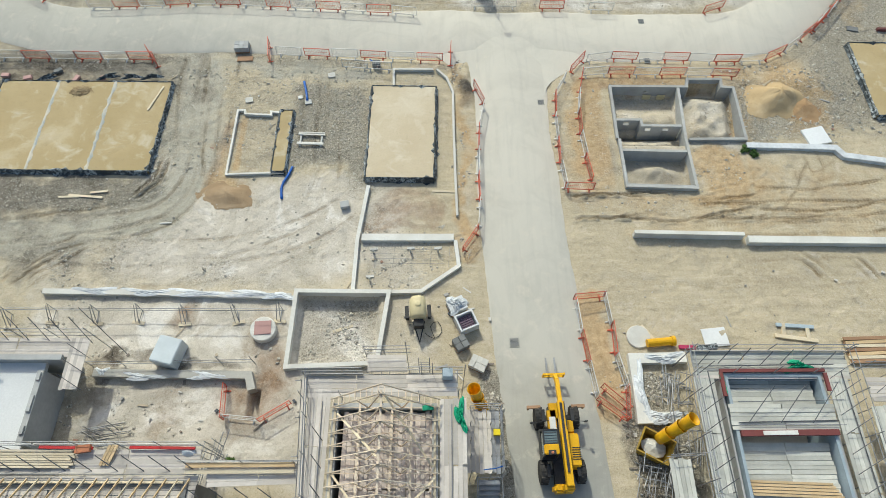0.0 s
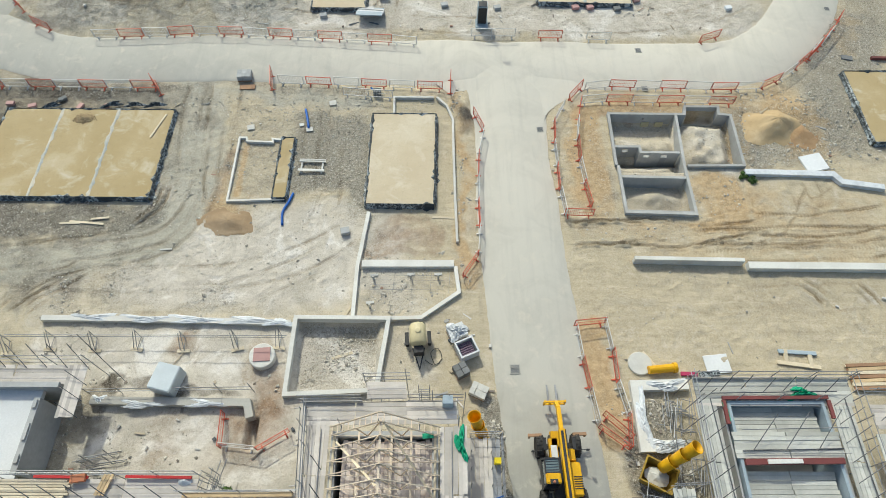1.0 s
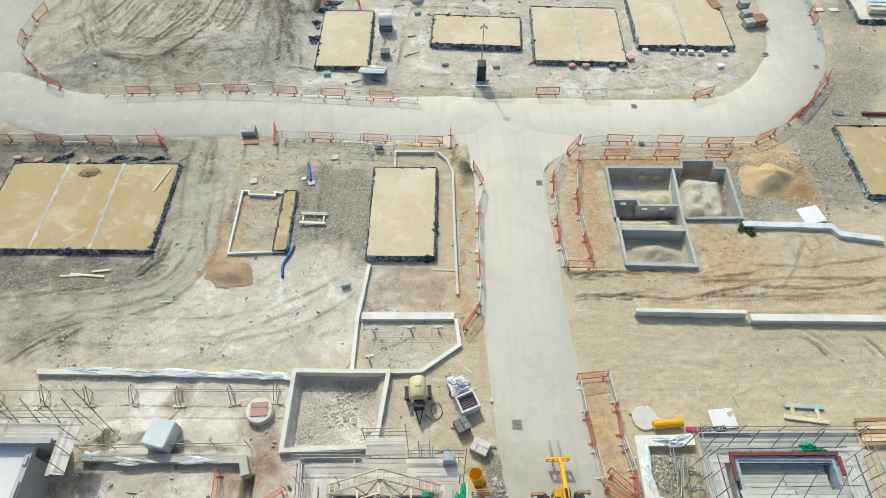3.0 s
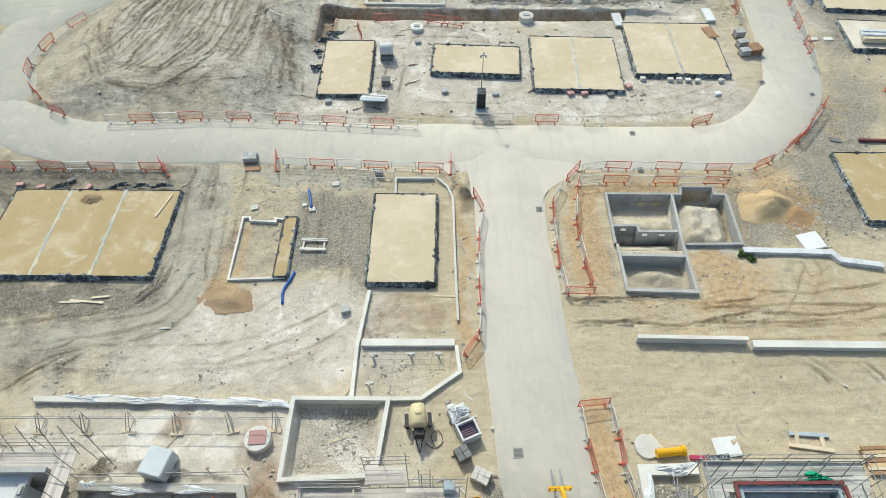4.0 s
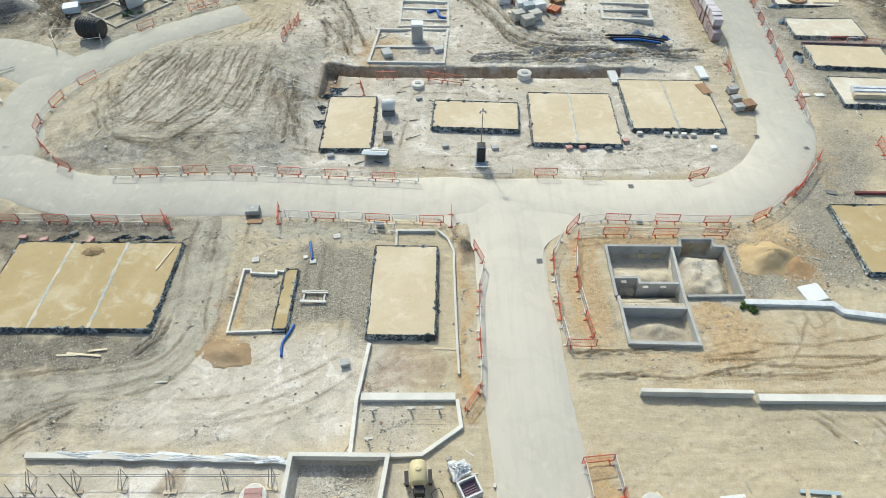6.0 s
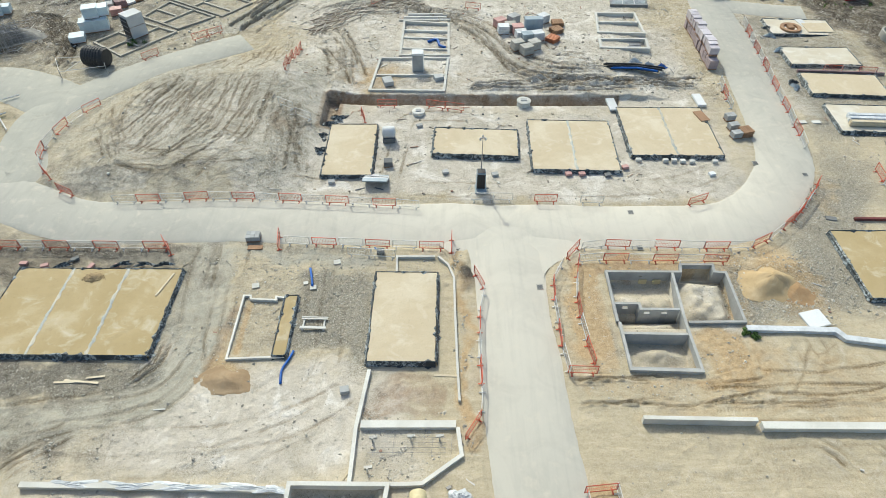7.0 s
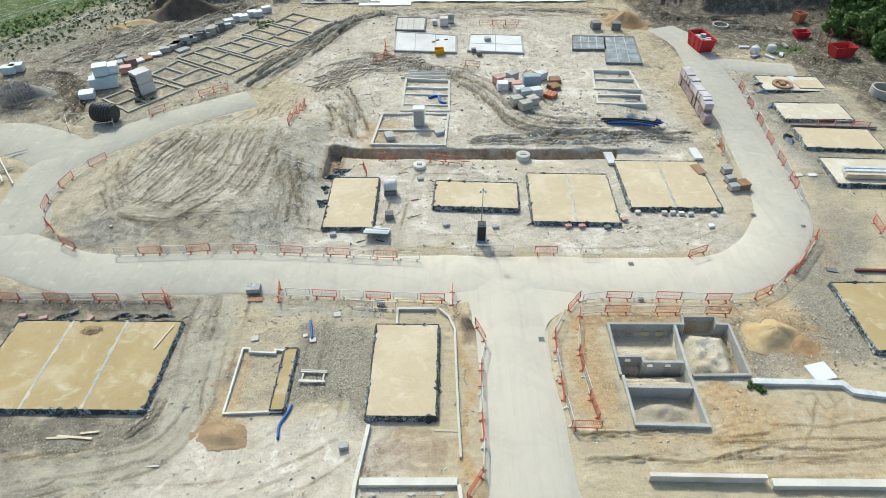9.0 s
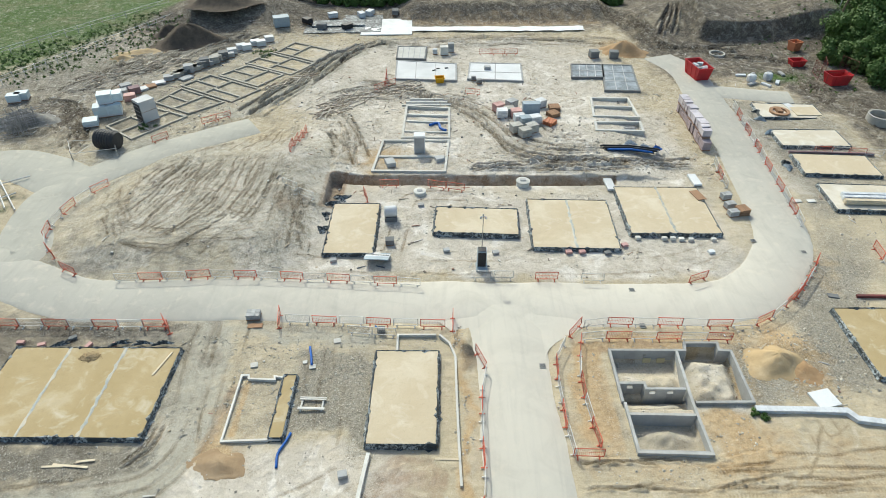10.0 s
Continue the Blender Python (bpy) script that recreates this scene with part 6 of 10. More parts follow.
    # wrapped footing with rubble beside the scaffold
    ft = foundation("strip_foundation", "square footing draped with torn white sheeting", [
        (False, [(14.67, 11.84), (11.56, 11.76), (11.57, 8.24), (13.73, 8.30)])], 0.62, -0.3, 0.4, CONCRETE_PALE)
    for i, (p, w, d, turn) in enumerate((((11.71, 9.85), 0.7, 3.4, 4), ((13.34, 11.76), 2.2, 0.7, 3), ((12.76, 8.30), 2.0, 0.75, 2))):
        cloth("plastic_sheet", "crumpled white plastic sheeting over the footing", "sheeting", p[0], p[1], 0.39, w, d, 0.14, SHEET, turn, 30 + i)
    # loose tube stacks
    for c, n, turn in (((13.64, 9.84), 34, 80), ((12.47, 4.89), 24, 75), ((11.44, 4.77), 14, 70), ((13.79, 7.26), 20, 85)):
        rack = thing("tube_stack", "untidy stack of galvanised scaffold tubes and fittings", "scaffold tubes", "tube stacks", pose(c[0], c[1], 0, 0, 0, turn))
        rng = random.Random(n + turn)
        for i in range(n):
            x, y, h = rng.uniform(-0.9, 0.9), rng.uniform(-0.75, 0.75), 0.05 + rng.random() * 1.1
            long = rng.uniform(0.7, 1.5)
            if rng.random() < 0.35:
                pole(rack, (x, y - long * 0.35, h), (x + rng.uniform(-0.15, 0.15), y + long * 0.35, h), "tube", 0.05)
            else:
                pole(rack, (x - long * 0.6, y, h), (x + long * 0.6, y + rng.uniform(-0.2, 0.2), h + rng.uniform(-0.05, 0.05)), "tube", 0.05)
    # rubbish skip and chute
    s = (11.88, 6.60)
    sk = thing("rubbish_skip", "small yellow open skip half full of rubble", "skip", at=pose(s[0], s[1], 0, 0, 0, -28))
    skip_shell(sk, 1.75, 1.35, 1.0, plain("worn_yellow", (0.42, 0.27, 0.03), (0.2, 0.14, 0.05), 0.6, big=2))
    bm = bmesh.new()
    lump(bm, 0, 0, 0.55, 0.72, 0.52, 0.25, 4)
    part("rubble", bm, CONCRETE_PALE, sk, "pale rubble")
    p, q = (12.04, 6.93), (13.31, 7.54)
    chute((p[0], p[1], 1.05), (q[0], q[1], 3.3), 0.36)
    # deck stub beside the skip
    ds = thing("scaffold", "short boarded scaffold bay beside the skip", "scaffold", "scaffolds")
    e = (12.78, 5.18)
    for r in range(5):
        boards(ds, (e[0] - 0.6 + 0.225 * r, e[1] - 4.0), (e[0] - 0.6 + 0.225 * r, e[1] + 0.5), 1, 2.4, seed=120 + r, mat=BOARD_GREY)
    for dz in (0.0, 0.6):
        pole(ds, (e[0] - 0.9, e[1] + 0.6, 2.4 + dz), (e[0] + 1.1, e[1] + 0.7, 2.4 + dz), "guard_rail")
    for x in (e[0] - 0.7, e[0] + 0.6):
        for y in (e[1] - 2.5, e[1] + 0.55):
            pole(ds, (x, y, 0), (x, y, 3.2), "standard")


def lump(bm, x, y, z, rx, ry, h, seed, n=10):
    """A low uneven heap."""
    rng = random.Random(seed)
    top = bm.verts.new((x, y, z + h))
    rings = []
    for k in (0.35, 0.7, 1.0):
        rings.append([bm.verts.new((x + rx * k * math.cos(2 * math.pi * i / n) * rng.uniform(0.85, 1.1), y + ry * k * math.sin(2 * math.pi * i / n) * rng.uniform(0.85, 1.1), z + h * (1 - k ** 1.3) + rng.uniform(-0.05, 0.05) * h * 2 * (k < 1))) for i in range(n)])
    for i in range(n):
        j = (i + 1) % n
        bm.faces.new((top, rings[0][i], rings[0][j]))
        bm.faces.new((rings[0][i], rings[1][i], rings[1][j], rings[0][j]))
        bm.faces.new((rings[1][i], rings[2][i], rings[2][j], rings[1][j]))
    bm.faces.new(rings[2][::-1])


def skip_shell(root, l, w, h, mat):
    """An open skip: flared sides with thickness, rim and ribs."""
    for name, pts in (("shell", 1),):
        bm = bmesh.new()
        rings = []
        for kx, ky, z in ((0.78, 0.85, 0.0), (1.0, 1.0, h), (0.95, 0.94, h), (0.75, 0.81, 0.08)):
            rings.append([bm.verts.new((sx * l / 2 * kx, sy * w / 2 * ky, z)) for sx, sy in ((-1, -1), (1, -1), (1, 1), (-1, 1))])
        for a, b in zip(rings, rings[1:]):
            for k in range(4):
                bm.faces.new((a[k], a[(k + 1) % 4], b[(k + 1) % 4], b[k]))
        bm.faces.new(rings[0][::-1])
        bm.faces.new(rings[3])
        part(name, bm, mat, root)
    bm = bmesh.new()
    wall_run(bm, [(-l / 2, -w / 2), (l / 2, -w / 2), (l / 2, w / 2), (-l / 2, w / 2)], 0.09, h - 0.05, h + 0.03, True)
    part("rim", bm, mat, root)
    for k in (-0.3, 0.0, 0.3):
        for s in (-1, 1):
            bm = bmesh.new()
            beam(bm, (l * k, s * w / 2 * 0.87, 0.05), (l * k * 1.05, s * w / 2 * 1.02, h - 0.04), 0.08, 0.05)
            part("rib", bm, mat, root)


def build_left_house():
    root = thing("house_under_construction", "part-built house of grey blocks with a pale screeded floor", "house")
    tn, tm, ts = (-20.98, 10.79), (-21.88, 10.28), (-21.83, 6.41)
    bm = bmesh.new()
    xe, yn = tm[0] - 0.05, (-22.55, 11.05)[1]
    ys = ts[1]
    wall_run(bm, [(xe - 9, yn), (xe + 0.9, yn)], 0.3, -0.1, 2.5)
    part("wall", bm, BLOCK, root, "grey block wall")
    bm = bmesh.new()
    wall_run(bm, [(xe, yn - 0.75), (xe, ys - 0.1)], 0.32, -0.1, 2.5)
    part("wall", bm, BLOCK, root, "grey block wall with a stepped top")
    for i, (yy, long) in enumerate(((1.1, 0.44), (2.6, 0.88), (4.0, 0.44))):
        bm = bmesh.new()
        box(bm, xe, yn - yy, 2.56, 0.2, long, 0.11)
        part("top_block", bm, BLOCK, root)
    bm = bmesh.new()
    box(bm, xe - 4.7, (yn + ys) / 2 - 0.3, 1.75, 9.0, yn - ys + 0.4, 0.3)
    part("floor_slab", bm, SCREED, root, "smooth pale screed floor")
    bm = bmesh.new()
    beam(bm, (xe - 3.5, yn - 0.2, 2.2), (xe - 2.4, yn - 1.0, 2.2), 0.1, 0.06)
    part("prop", bm, STEEL, root)
    sc = thing("scaffold", "tube scaffold with weathered boards at the block house corner", "scaffold", "scaffolds")
    z = 2.3
    a, b = (-26.85, 12.17), (-19.77, 12.26)
    y0 = (-21.43, 11.12)[1]
    for r in range(5):
        boards(sc, (a[0], y0 + 0.225 * r), (b[0] - 1.0, y0 + 0.225 * r), 1, z, seed=130 + r)
    for r in range(5):
        boards(sc, (b[0] - 0.02 - 0.2 * r, (-19.66, 9.27)[1]), (b[0] - 0.02 - 0.2 * r, b[1]), 1, z + 0.01, seed=136 + r)
    for dz in (0, 0.5, 1.0):
        pole(sc, (a[0], b[1] + 0.15, z + dz), (b[0] + 0.2, b[1] + 0.15, z + dz), "guard_rail")
    for x in (b[0] + 0.05, b[0] - 2.1, b[0] - 4.2):
        pole(sc, (x, b[1] + 0.15, 0), (x, b[1] + 0.15, z + 1.2), "standard")
    for i in range(5):
        x = b[0] - 0.4 - 1.15 * i
        pole(sc, (x - 0.7, b[1] + 0.9, z + 0.9), (x + 0.5, b[1] - 0.3, z - 0.1), "raker")
    pole(sc, (b[0] - 0.9, b[1] + 1.6, z + 0.6), (b[0] + 1.4, b[1] - 0.4, z - 1.6), "raker")
    for i in range(3):
        pole(sc, (b[0] - 1.0, b[1] - 0.5 - i * 0.9, z + 0.5), (b[0] + 0.2, b[1] - 1.2 - i * 0.9, z), "raker")
    # low wall base with sheeting and its handrail
    w0, w1 = (-20.22, 10.79), (-11.14, 10.68)
    foundation("garden_wall_base", "low concrete wall base with a torn white sheet along it", [(False, [w0, w1, (-10.85, 9.81)])], 0.45, -0.3, 0.45, CONCRETE, "wall")
    for i, (p, w) in enumerate((((-19.74, 10.86), 0.8), ((-17.24, 10.56), 2.8), ((-13.45, 10.62), 2.4))):
        cloth("plastic_sheet", "torn white plastic sheeting along the wall base", "sheeting", p[0], p[1], 0.43, w, 0.5, 0.07, SHEET, -3, 50 + i)
    rl = thing("guard_rail", "scaffold tube guard rail on posts beside the wall base", "guard rail")
    r0, r1 = (-20.54, 11.28), (-10.93, 11.44)
    for dz in (0.5, 0.95):
        pole(rl, (r0[0], r0[1], dz), (r1[0], r1[1], dz), "rail")
    for k in np.linspace(0, 1, 6):
        pole(rl, (r0[0] + (r1[0] - r0[0]) * k, r0[1] + (r1[1] - r0[1]) * k, 0), (r0[0] + (r1[0] - r0[0]) * k, r0[1] + (r1[1] - r0[1]) * k, 1.1 + 0.5 * (k > 0.7)), "post")
    # front lift with red planks, timber and rafters
    lf = thing("scaffold", "boarded scaffold lift with red planks and stacked new timber", "scaffold", "scaffolds")
    zf = 4.4
    c, d = (-21.66, 4.61), (-11.62, 4.63)
    for r in range(5):
        boards(lf, (c[0] - 4, c[1] + 0.225 * r), (d[0], c[1] + 0.225 * r), 1, zf, seed=150 + r)
    for r in range(6):
        boards(lf, (c[0] - 4, c[1] - 0.3 - 0.225 * r), (d[0], c[1] - 0.3 - 0.225 * r), 1, zf - 0.1, seed=160 + r)
    pole(lf, (c[0] - 4, c[1] - 0.04, zf + 0.1), (d[0], c[1] - 0.04, zf + 0.1), "ledger")
    yt = c[1] + 1.2
    for x0, x1, mat in (((-19.50, 5.73)[0], (-16.89, 5.74)[0], RED), ((-15.09, 5.69)[0], (-11.91, 5.61)[0], RED)):
        bm = bmesh.new()
        beam(bm, (x0, yt, zf + 0.15), (x1, yt - 0.04, zf + 0.15), 0.13, 0.12)
        part("red_plank", bm, SKIP_RED, lf, "red painted plank")
    for i in range(7):
        bm = bmesh.new()
        beam(bm, (c[0] - 3, yt - 0.2 - 0.12 * i, zf + 0.12 + 0.05 * (i % 2)), ((-17.83, 5.47)[0] + 0.1 * (i % 3), yt - 0.2 - 0.12 * i, zf + 0.12), 0.1, 0.1)
        part("timber_length", bm, TIMBER_PALE, lf, "stacked new timber length")
    bm = bmesh.new()
    box(bm, (-17.30, 5.72)[0], yt - 0.1, zf + 0.25, 0.7, 0.35, 0.2, 8)
    part("orange_strap_bag", bm, ORANGE, lf, "orange bag")
    bm = bmesh.new()
    lump(bm, (-12.27, 5.51)[0], yt - 0.2, zf + 0.03, 0.35, 0.25, 0.22, 7)
    part("white_sack", bm, SHEET, lf, "white sack")
    for i in range(3):
        bm = bmesh.new()
        beam(bm, ((-16.36, 5.27)[0] + 0.17 * i, yt - 0.85, zf + 0.12), ((-16.05, 5.85)[0] + 0.17 * i, yt + 0.1, zf + 0.2), 0.14, 0.04)
        part("timber_length", bm, TIMBER, lf)
    for i in range(8):
        x = c[0] + 0.8 + i * 1.25
        pole(lf, (x - 0.5, yt - 0.5, zf + 0.8), (x + 0.4, yt - 1.1, zf), "raker")
    for dz in (0.15, 0.5, 1.0):
        pole(lf, (c[0] - 4, yt + 0.1, zf + dz), (d[0] + 0.1, yt + 0.1, zf + dz), "guard_rail")
    for x in np.linspace(c[0], d[0], 6):
        pole(lf, (x, yt + 0.1, 0), (x, yt + 0.1, zf + 1.1), "standard")
    rf = thing("roof_frame", "row of new timber rafters at the eaves of a house", "roof", "roof timbers")
    ye = (-18.16, 4.32)[1]
    xr0, xr1 = (-21.35, 4.27)[0], (-12.31, 4.28)[0]
    n = 22
    for i in range(n):
        x = xr0 - 2.5 + (xr1 - xr0 + 2.5) * i / (n - 1)
        bm = bmesh.new()
        beam(bm, (x + 0.45, ye, zf + 0.3), (x - 0.35, ye - 3.2, zf + 2.0), 0.045, 0.13)
        part("rafter", bm, TIMBER if i % 4 else TIMBER_PALE, rf)
    for yy, zz in ((ye - 0.12, zf + 0.12), (ye - 0.9, zf + 0.35)):
        bm = bmesh.new()
        beam(bm, (xr0 - 2.5, yy, zz), (xr1 + 0.1, yy, zz), 0.1, 0.1)
        part("wall_plate", bm, TIMBER_PALE, rf)
    bm = bmesh.new()
    wall_run(bm, [(xr0 - 2.5, ye - 0.15), (xr1 + 0.15, ye - 0.15), (xr1 + 0.15, ye - 6)], 0.28, -0.1, zf + 0.05)
    part("wall", bm, BLOCK_DARK, rf, "dark block wall")
    # gate frames and stacked scaffold frames
    for c2, n, turn in (((-18.44, 7.22), 18, 10), ((-12.39, 5.79), 26, 80)):
        rack = thing("tube_stack", "stack of galvanised scaffold frames and tubes", "scaffold tubes", "tube stacks", pose(c2[0], c2[1], 0, 0, 0, turn))
        rng = random.Random(n)
        for i in range(n):
            x, y, h = rng.uniform(-1.0, 1.0), rng.uniform(-0.6, 0.6), 0.05 + rng.random() * 1.2
            if i % 3:
                pole(rack, (x - 0.8, y, h), (x + 0.8, y + rng.uniform(-0.1, 0.1), h), "tube", 0.05)
            else:
                pole(rack, (x, y, 0.02), (x + rng.uniform(-0.1, 0.1), y + 0.1, 1.7), "tube", 0.05)


def trestle(root_pose):
    root = thing("trestle", "steel trestle with raking legs on timber sole plates", "trestle", "trestles", root_pose)
    bm = bmesh.new()
    box(bm, 0, -0.45, 0.03, 0.75, 0.22, 0.05)
    part("sole_plate", bm, TIMBER_PALE, root)
    for a, b in (((0, 0.35, 0), (0, 0.35, 1.25)), ((0.0, 0.35, 1.1), (0.05, -0.45, 0.05)), ((-0.15, 0.3, 1.0), (-0.2, -0.4, 0.05)), ((0, 0.35, 0.1), (0.05, -0.45, 0.08))):
        pole(root, a, b, "leg")
    return root


def telehandler():
    """A yellow telescopic handler parked on the road, its boom lowered ahead."""
    fl, fr, rl, rr = [Vector(p) for p in ((5.72, 8.12), (7.41, 8.12), (5.79, 5.33), (7.51, 5.33))]
    mid = (fl + fr + rl + rr) / 4
    way = ((fl + fr) - (rl + rr)).normalized()
    track, base = 2.0, 2.9
    turn = math.degrees(math.atan2(way.y, way.x)) - 90
    root = thing("telehandler", "yellow telescopic handler with black tyres parked on the road", "telehandler", at=pose(mid.x, mid.y, 0.04, 0, 0, turn))
    for sx in (-1, 1):
        for sy in (-1, 1):
            m = pose(sx * 1.0, sy * 1.45, 0.62, 0, 90, 0)
            bm = bmesh.new()
            lathe(bm, [(0.36, -0.2), (0.56, -0.22), (0.62, -0.15), (0.62, 0.15), (0.56, 0.22), (0.36, 0.2)], 24, m=m)
            for i in range(20):
                a = 2 * math.pi * i / 20
                box(bm, 0.625 * math.cos(a), 0.625 * math.sin(a), 0.09 * (1 if i % 2 else -1), 0.05, 0.09, 0.22, math.degrees(a), m=m)
            wheel = part("wheel", bm, TYRE, root, "black lugged tyre")
            bm = bmesh.new()
            lathe(bm, [(0.1, -0.17), (0.35, -0.16), (0.36, 0.16), (0.3, 0.165), (0.12, 0.12), (0.1, 0.15)], 20, m=m)
            part("rim", bm, YELLOW, wheel)
    bm = bmesh.new()
    box(bm, 0, -0.1, 0.72, 0.95, 4.2, 0.4)
    part("chassis", bm, BLACK, root)
    bm = bmesh.new()
    box(bm, 0.0, 1.75, 0.98, 0.85, 0.9, 0.3, taper=0.9)
    box(bm, -0.32, 1.05, 1.0, 0.5, 1.5, 0.26, taper=0.95)
    box(bm, 0.5, 0.85, 1.12, 0.7, 0.75, 0.3, taper=0.8)
    part("front_plate", bm, YELLOW, root)
    bm = bmesh.new()
    box(bm, -0.3, 1.0, 1.14, 0.34, 0.8, 0.02)
    part("deck_plate", bm, SCREED, root, "pale worn deck plate")
    bm = bmesh.new()
    box(bm, -0.12, -2.35, 0.95, 1.1, 0.5, 0.7, taper=0.85)
    bmesh.ops.bevel(bm, geom=bm.edges[:], offset=0.12, segments=3, affect="EDGES")
    part("counterweight", bm, YELLOW, root)
    for sy in (1.45, -1.45):
        bm = bmesh.new()
        box(bm, 0, sy, 0.62, 1.7, 0.25, 0.25)
        part("axle", bm, BLACK, root)
    for sx in (-1, 1):
        for sy in (-1.45, 1.45):
            bm = bmesh.new()
            box(bm, sx * 0.8, sy, 1.27, 0.2, 0.7, 0.04, taper=0.92)
            part("mudguard", bm, BLACK, root)
    # engine housing with its louvred side
    bm = bmesh.new()
    vs = box(bm, 0.66, -0.45, 1.12, 0.66, 1.9, 0.72, taper=0.9)
    bmesh.ops.bevel(bm, geom=bm.edges[:], offset=0.06, segments=2, affect="EDGES")
    part("engine_cover", bm, YELLOW, root)
    for i in range(6):
        bm = bmesh.new()
        box(bm, 0.74, -0.95 + i * 0.12, 1.492, 0.46, 0.05, 0.02)
        part("louvre", bm, BLACK, root)
    # cab
    bm = bmesh.new()
    box(bm, -0.72, -0.1, 1.05, 0.8, 1.6, 0.7)
    part("cab_base", bm, BLACK, root)
    bm = bmesh.new()
    for x in (-1.08, -0.36):
        for y0, y1 in ((0.62, 0.42), (-0.82, -0.78)):
            beam(bm, (x, y0, 1.4), (x, y1, 2.3), 0.09, 0.09)
    part("cab_pillars", bm, BLACK, root)
    bm = bmesh.new()
    box(bm, -0.72, -0.55, 2.36, 0.84, 0.56, 0.12, taper=0.86)
    bmesh.ops.bevel(bm, geom=bm.edges[:], offset=0.04, segments=2, affect="EDGES")
    part("cab_roof", bm, YELLOW, root)
    bm = bmesh.new()
    box(bm, -0.72, -0.72, 2.44, 0.4, 0.24, 0.06)
    part("roof_vent", bm, BLACK, root)
    bm = bmesh.new()
    wall_run(bm, [(-1.1, -0.26), (-1.1, 0.44), (-0.34, 0.44), (-0.34, -0.26)], 0.07, 2.28, 2.38, True)
    part("roof_frame", bm, BLACK, root)
    m, t, b = material("cab_glass", 0.06)
    # base colour lifted to stand in for sky reflected in the glass
    b.inputs["Base Color"].default_value = (0.16, 0.21, 0.21, 1)
    b.inputs["Specular IOR Level"].default_value = 0.8
    bm = bmesh.new()
    box(bm, -0.72, 0.1, 2.31, 0.74, 0.62, 0.03)
    beam(bm, (-0.72, 0.66, 1.42), (-0.72, 0.44, 2.28), 0.7, 0.03)
    for x in (-1.08, -0.36):
        box(bm, x, -0.15, 1.85, 0.02, 1.1, 0.8)
    part("cab_glass", bm, m, root, "dark tinted cab glass")
    for i in range(4):
        bm = bmesh.new()
        beam(bm, (-1.05, -0.12 + i * 0.14, 2.35), (-0.4, -0.12 + i * 0.14, 2.35), 0.025, 0.02)
        part("roof_bar", bm, BLACK, root)
    bm = bmesh.new()
    lathe(bm, [(0.07, 2.4), (0.08, 2.45), (0.07, 2.55), (0.03, 2.58)], 12, at=(-0.72, -0.75, 0))
    part("beacon", bm, ORANGE, root, "amber beacon")
    # boom: outer and inner sections, carriage and forks
    bm = bmesh.new()
    beam(bm, (0.1, -2.35, 1.95), (0.1, 2.05, 1.78), 0.36, 0.42)
    part("boom", bm, YELLOW, root)
    bm = bmesh.new()
    beam(bm, (0.08, -1.7, 2.19), (0.08, 1.95, 2.04), 0.13, 0.05)
    box(bm, 0.27, 0.2, 1.9, 0.05, 3.6, 0.3)
    part("hose_track", bm, BLACK, root, "black hose track")
    bm = bmesh.new()
    beam(bm, (0.1, 2.0, 1.76), (0.1, 3.35, 1.6), 0.22, 0.3)
    beam(bm, (0.1, 3.3, 1.62), (0.1, 3.75, 1.1), 0.2, 0.26)
    part("inner_boom", bm, YELLOW, root)
    bm = bmesh.new()
    box(bm, 0.1, -2.4, 1.55, 0.62, 0.5, 0.9, taper=0.8)
    bmesh.ops.bevel(bm, geom=bm.edges[:], offset=0.1, segments=3, affect="EDGES")
    part("boom_pivot", bm, YELLOW, root)
    bm = bmesh.new()
    beam(bm, (0.1, -1.2, 1.4), (0.1, 0.6, 1.55), 0.14, sides=10)
    part("lift_ram", bm, STEEL, root)
    bm = bmesh.new()
    box(bm, 0.1, 3.85, 1.0, 1.15, 0.1, 0.1)
    box(bm, 0.1, 3.85, 0.55, 1.15, 0.1, 0.1)
    for x in (-0.48, 0.68):
        box(bm, x, 3.85, 0.78, 0.1, 0.12, 0.6)
    part("carriage", bm, YELLOW, root)
    for x in (-0.15, 0.35):
        bm = bmesh.new()
        box(bm, x, 3.93, 0.62, 0.1, 0.05, 0.75)
        box(bm, x, 4.5, 0.27, 0.1, 1.15, 0.05)
        part("fork", bm, STEEL, root)
    for sx in (-1, 1):
        bm = bmesh.new()
        beam(bm, (sx * 0.5, 1.2, 1.15), (sx * 1.45, 1.05, 1.35), 0.04)
        box(bm, sx * 1.5, 1.05, 1.35, 0.16, 0.05, 0.26)
        part("mirror", bm, BLACK, root)
    for sx in (-1, 1):
        bm = bmesh.new()
        box(bm, sx * 1.25, 2.0, 0.95, 0.75, 0.16, 0.14)
        box(bm, sx * 1.55, 2.0, 0.82, 0.1, 0.2, 0.3)
        part("stabiliser_arm", bm, PALLET_WOOD, root, "rusty stabiliser arm")


SLATS = {}


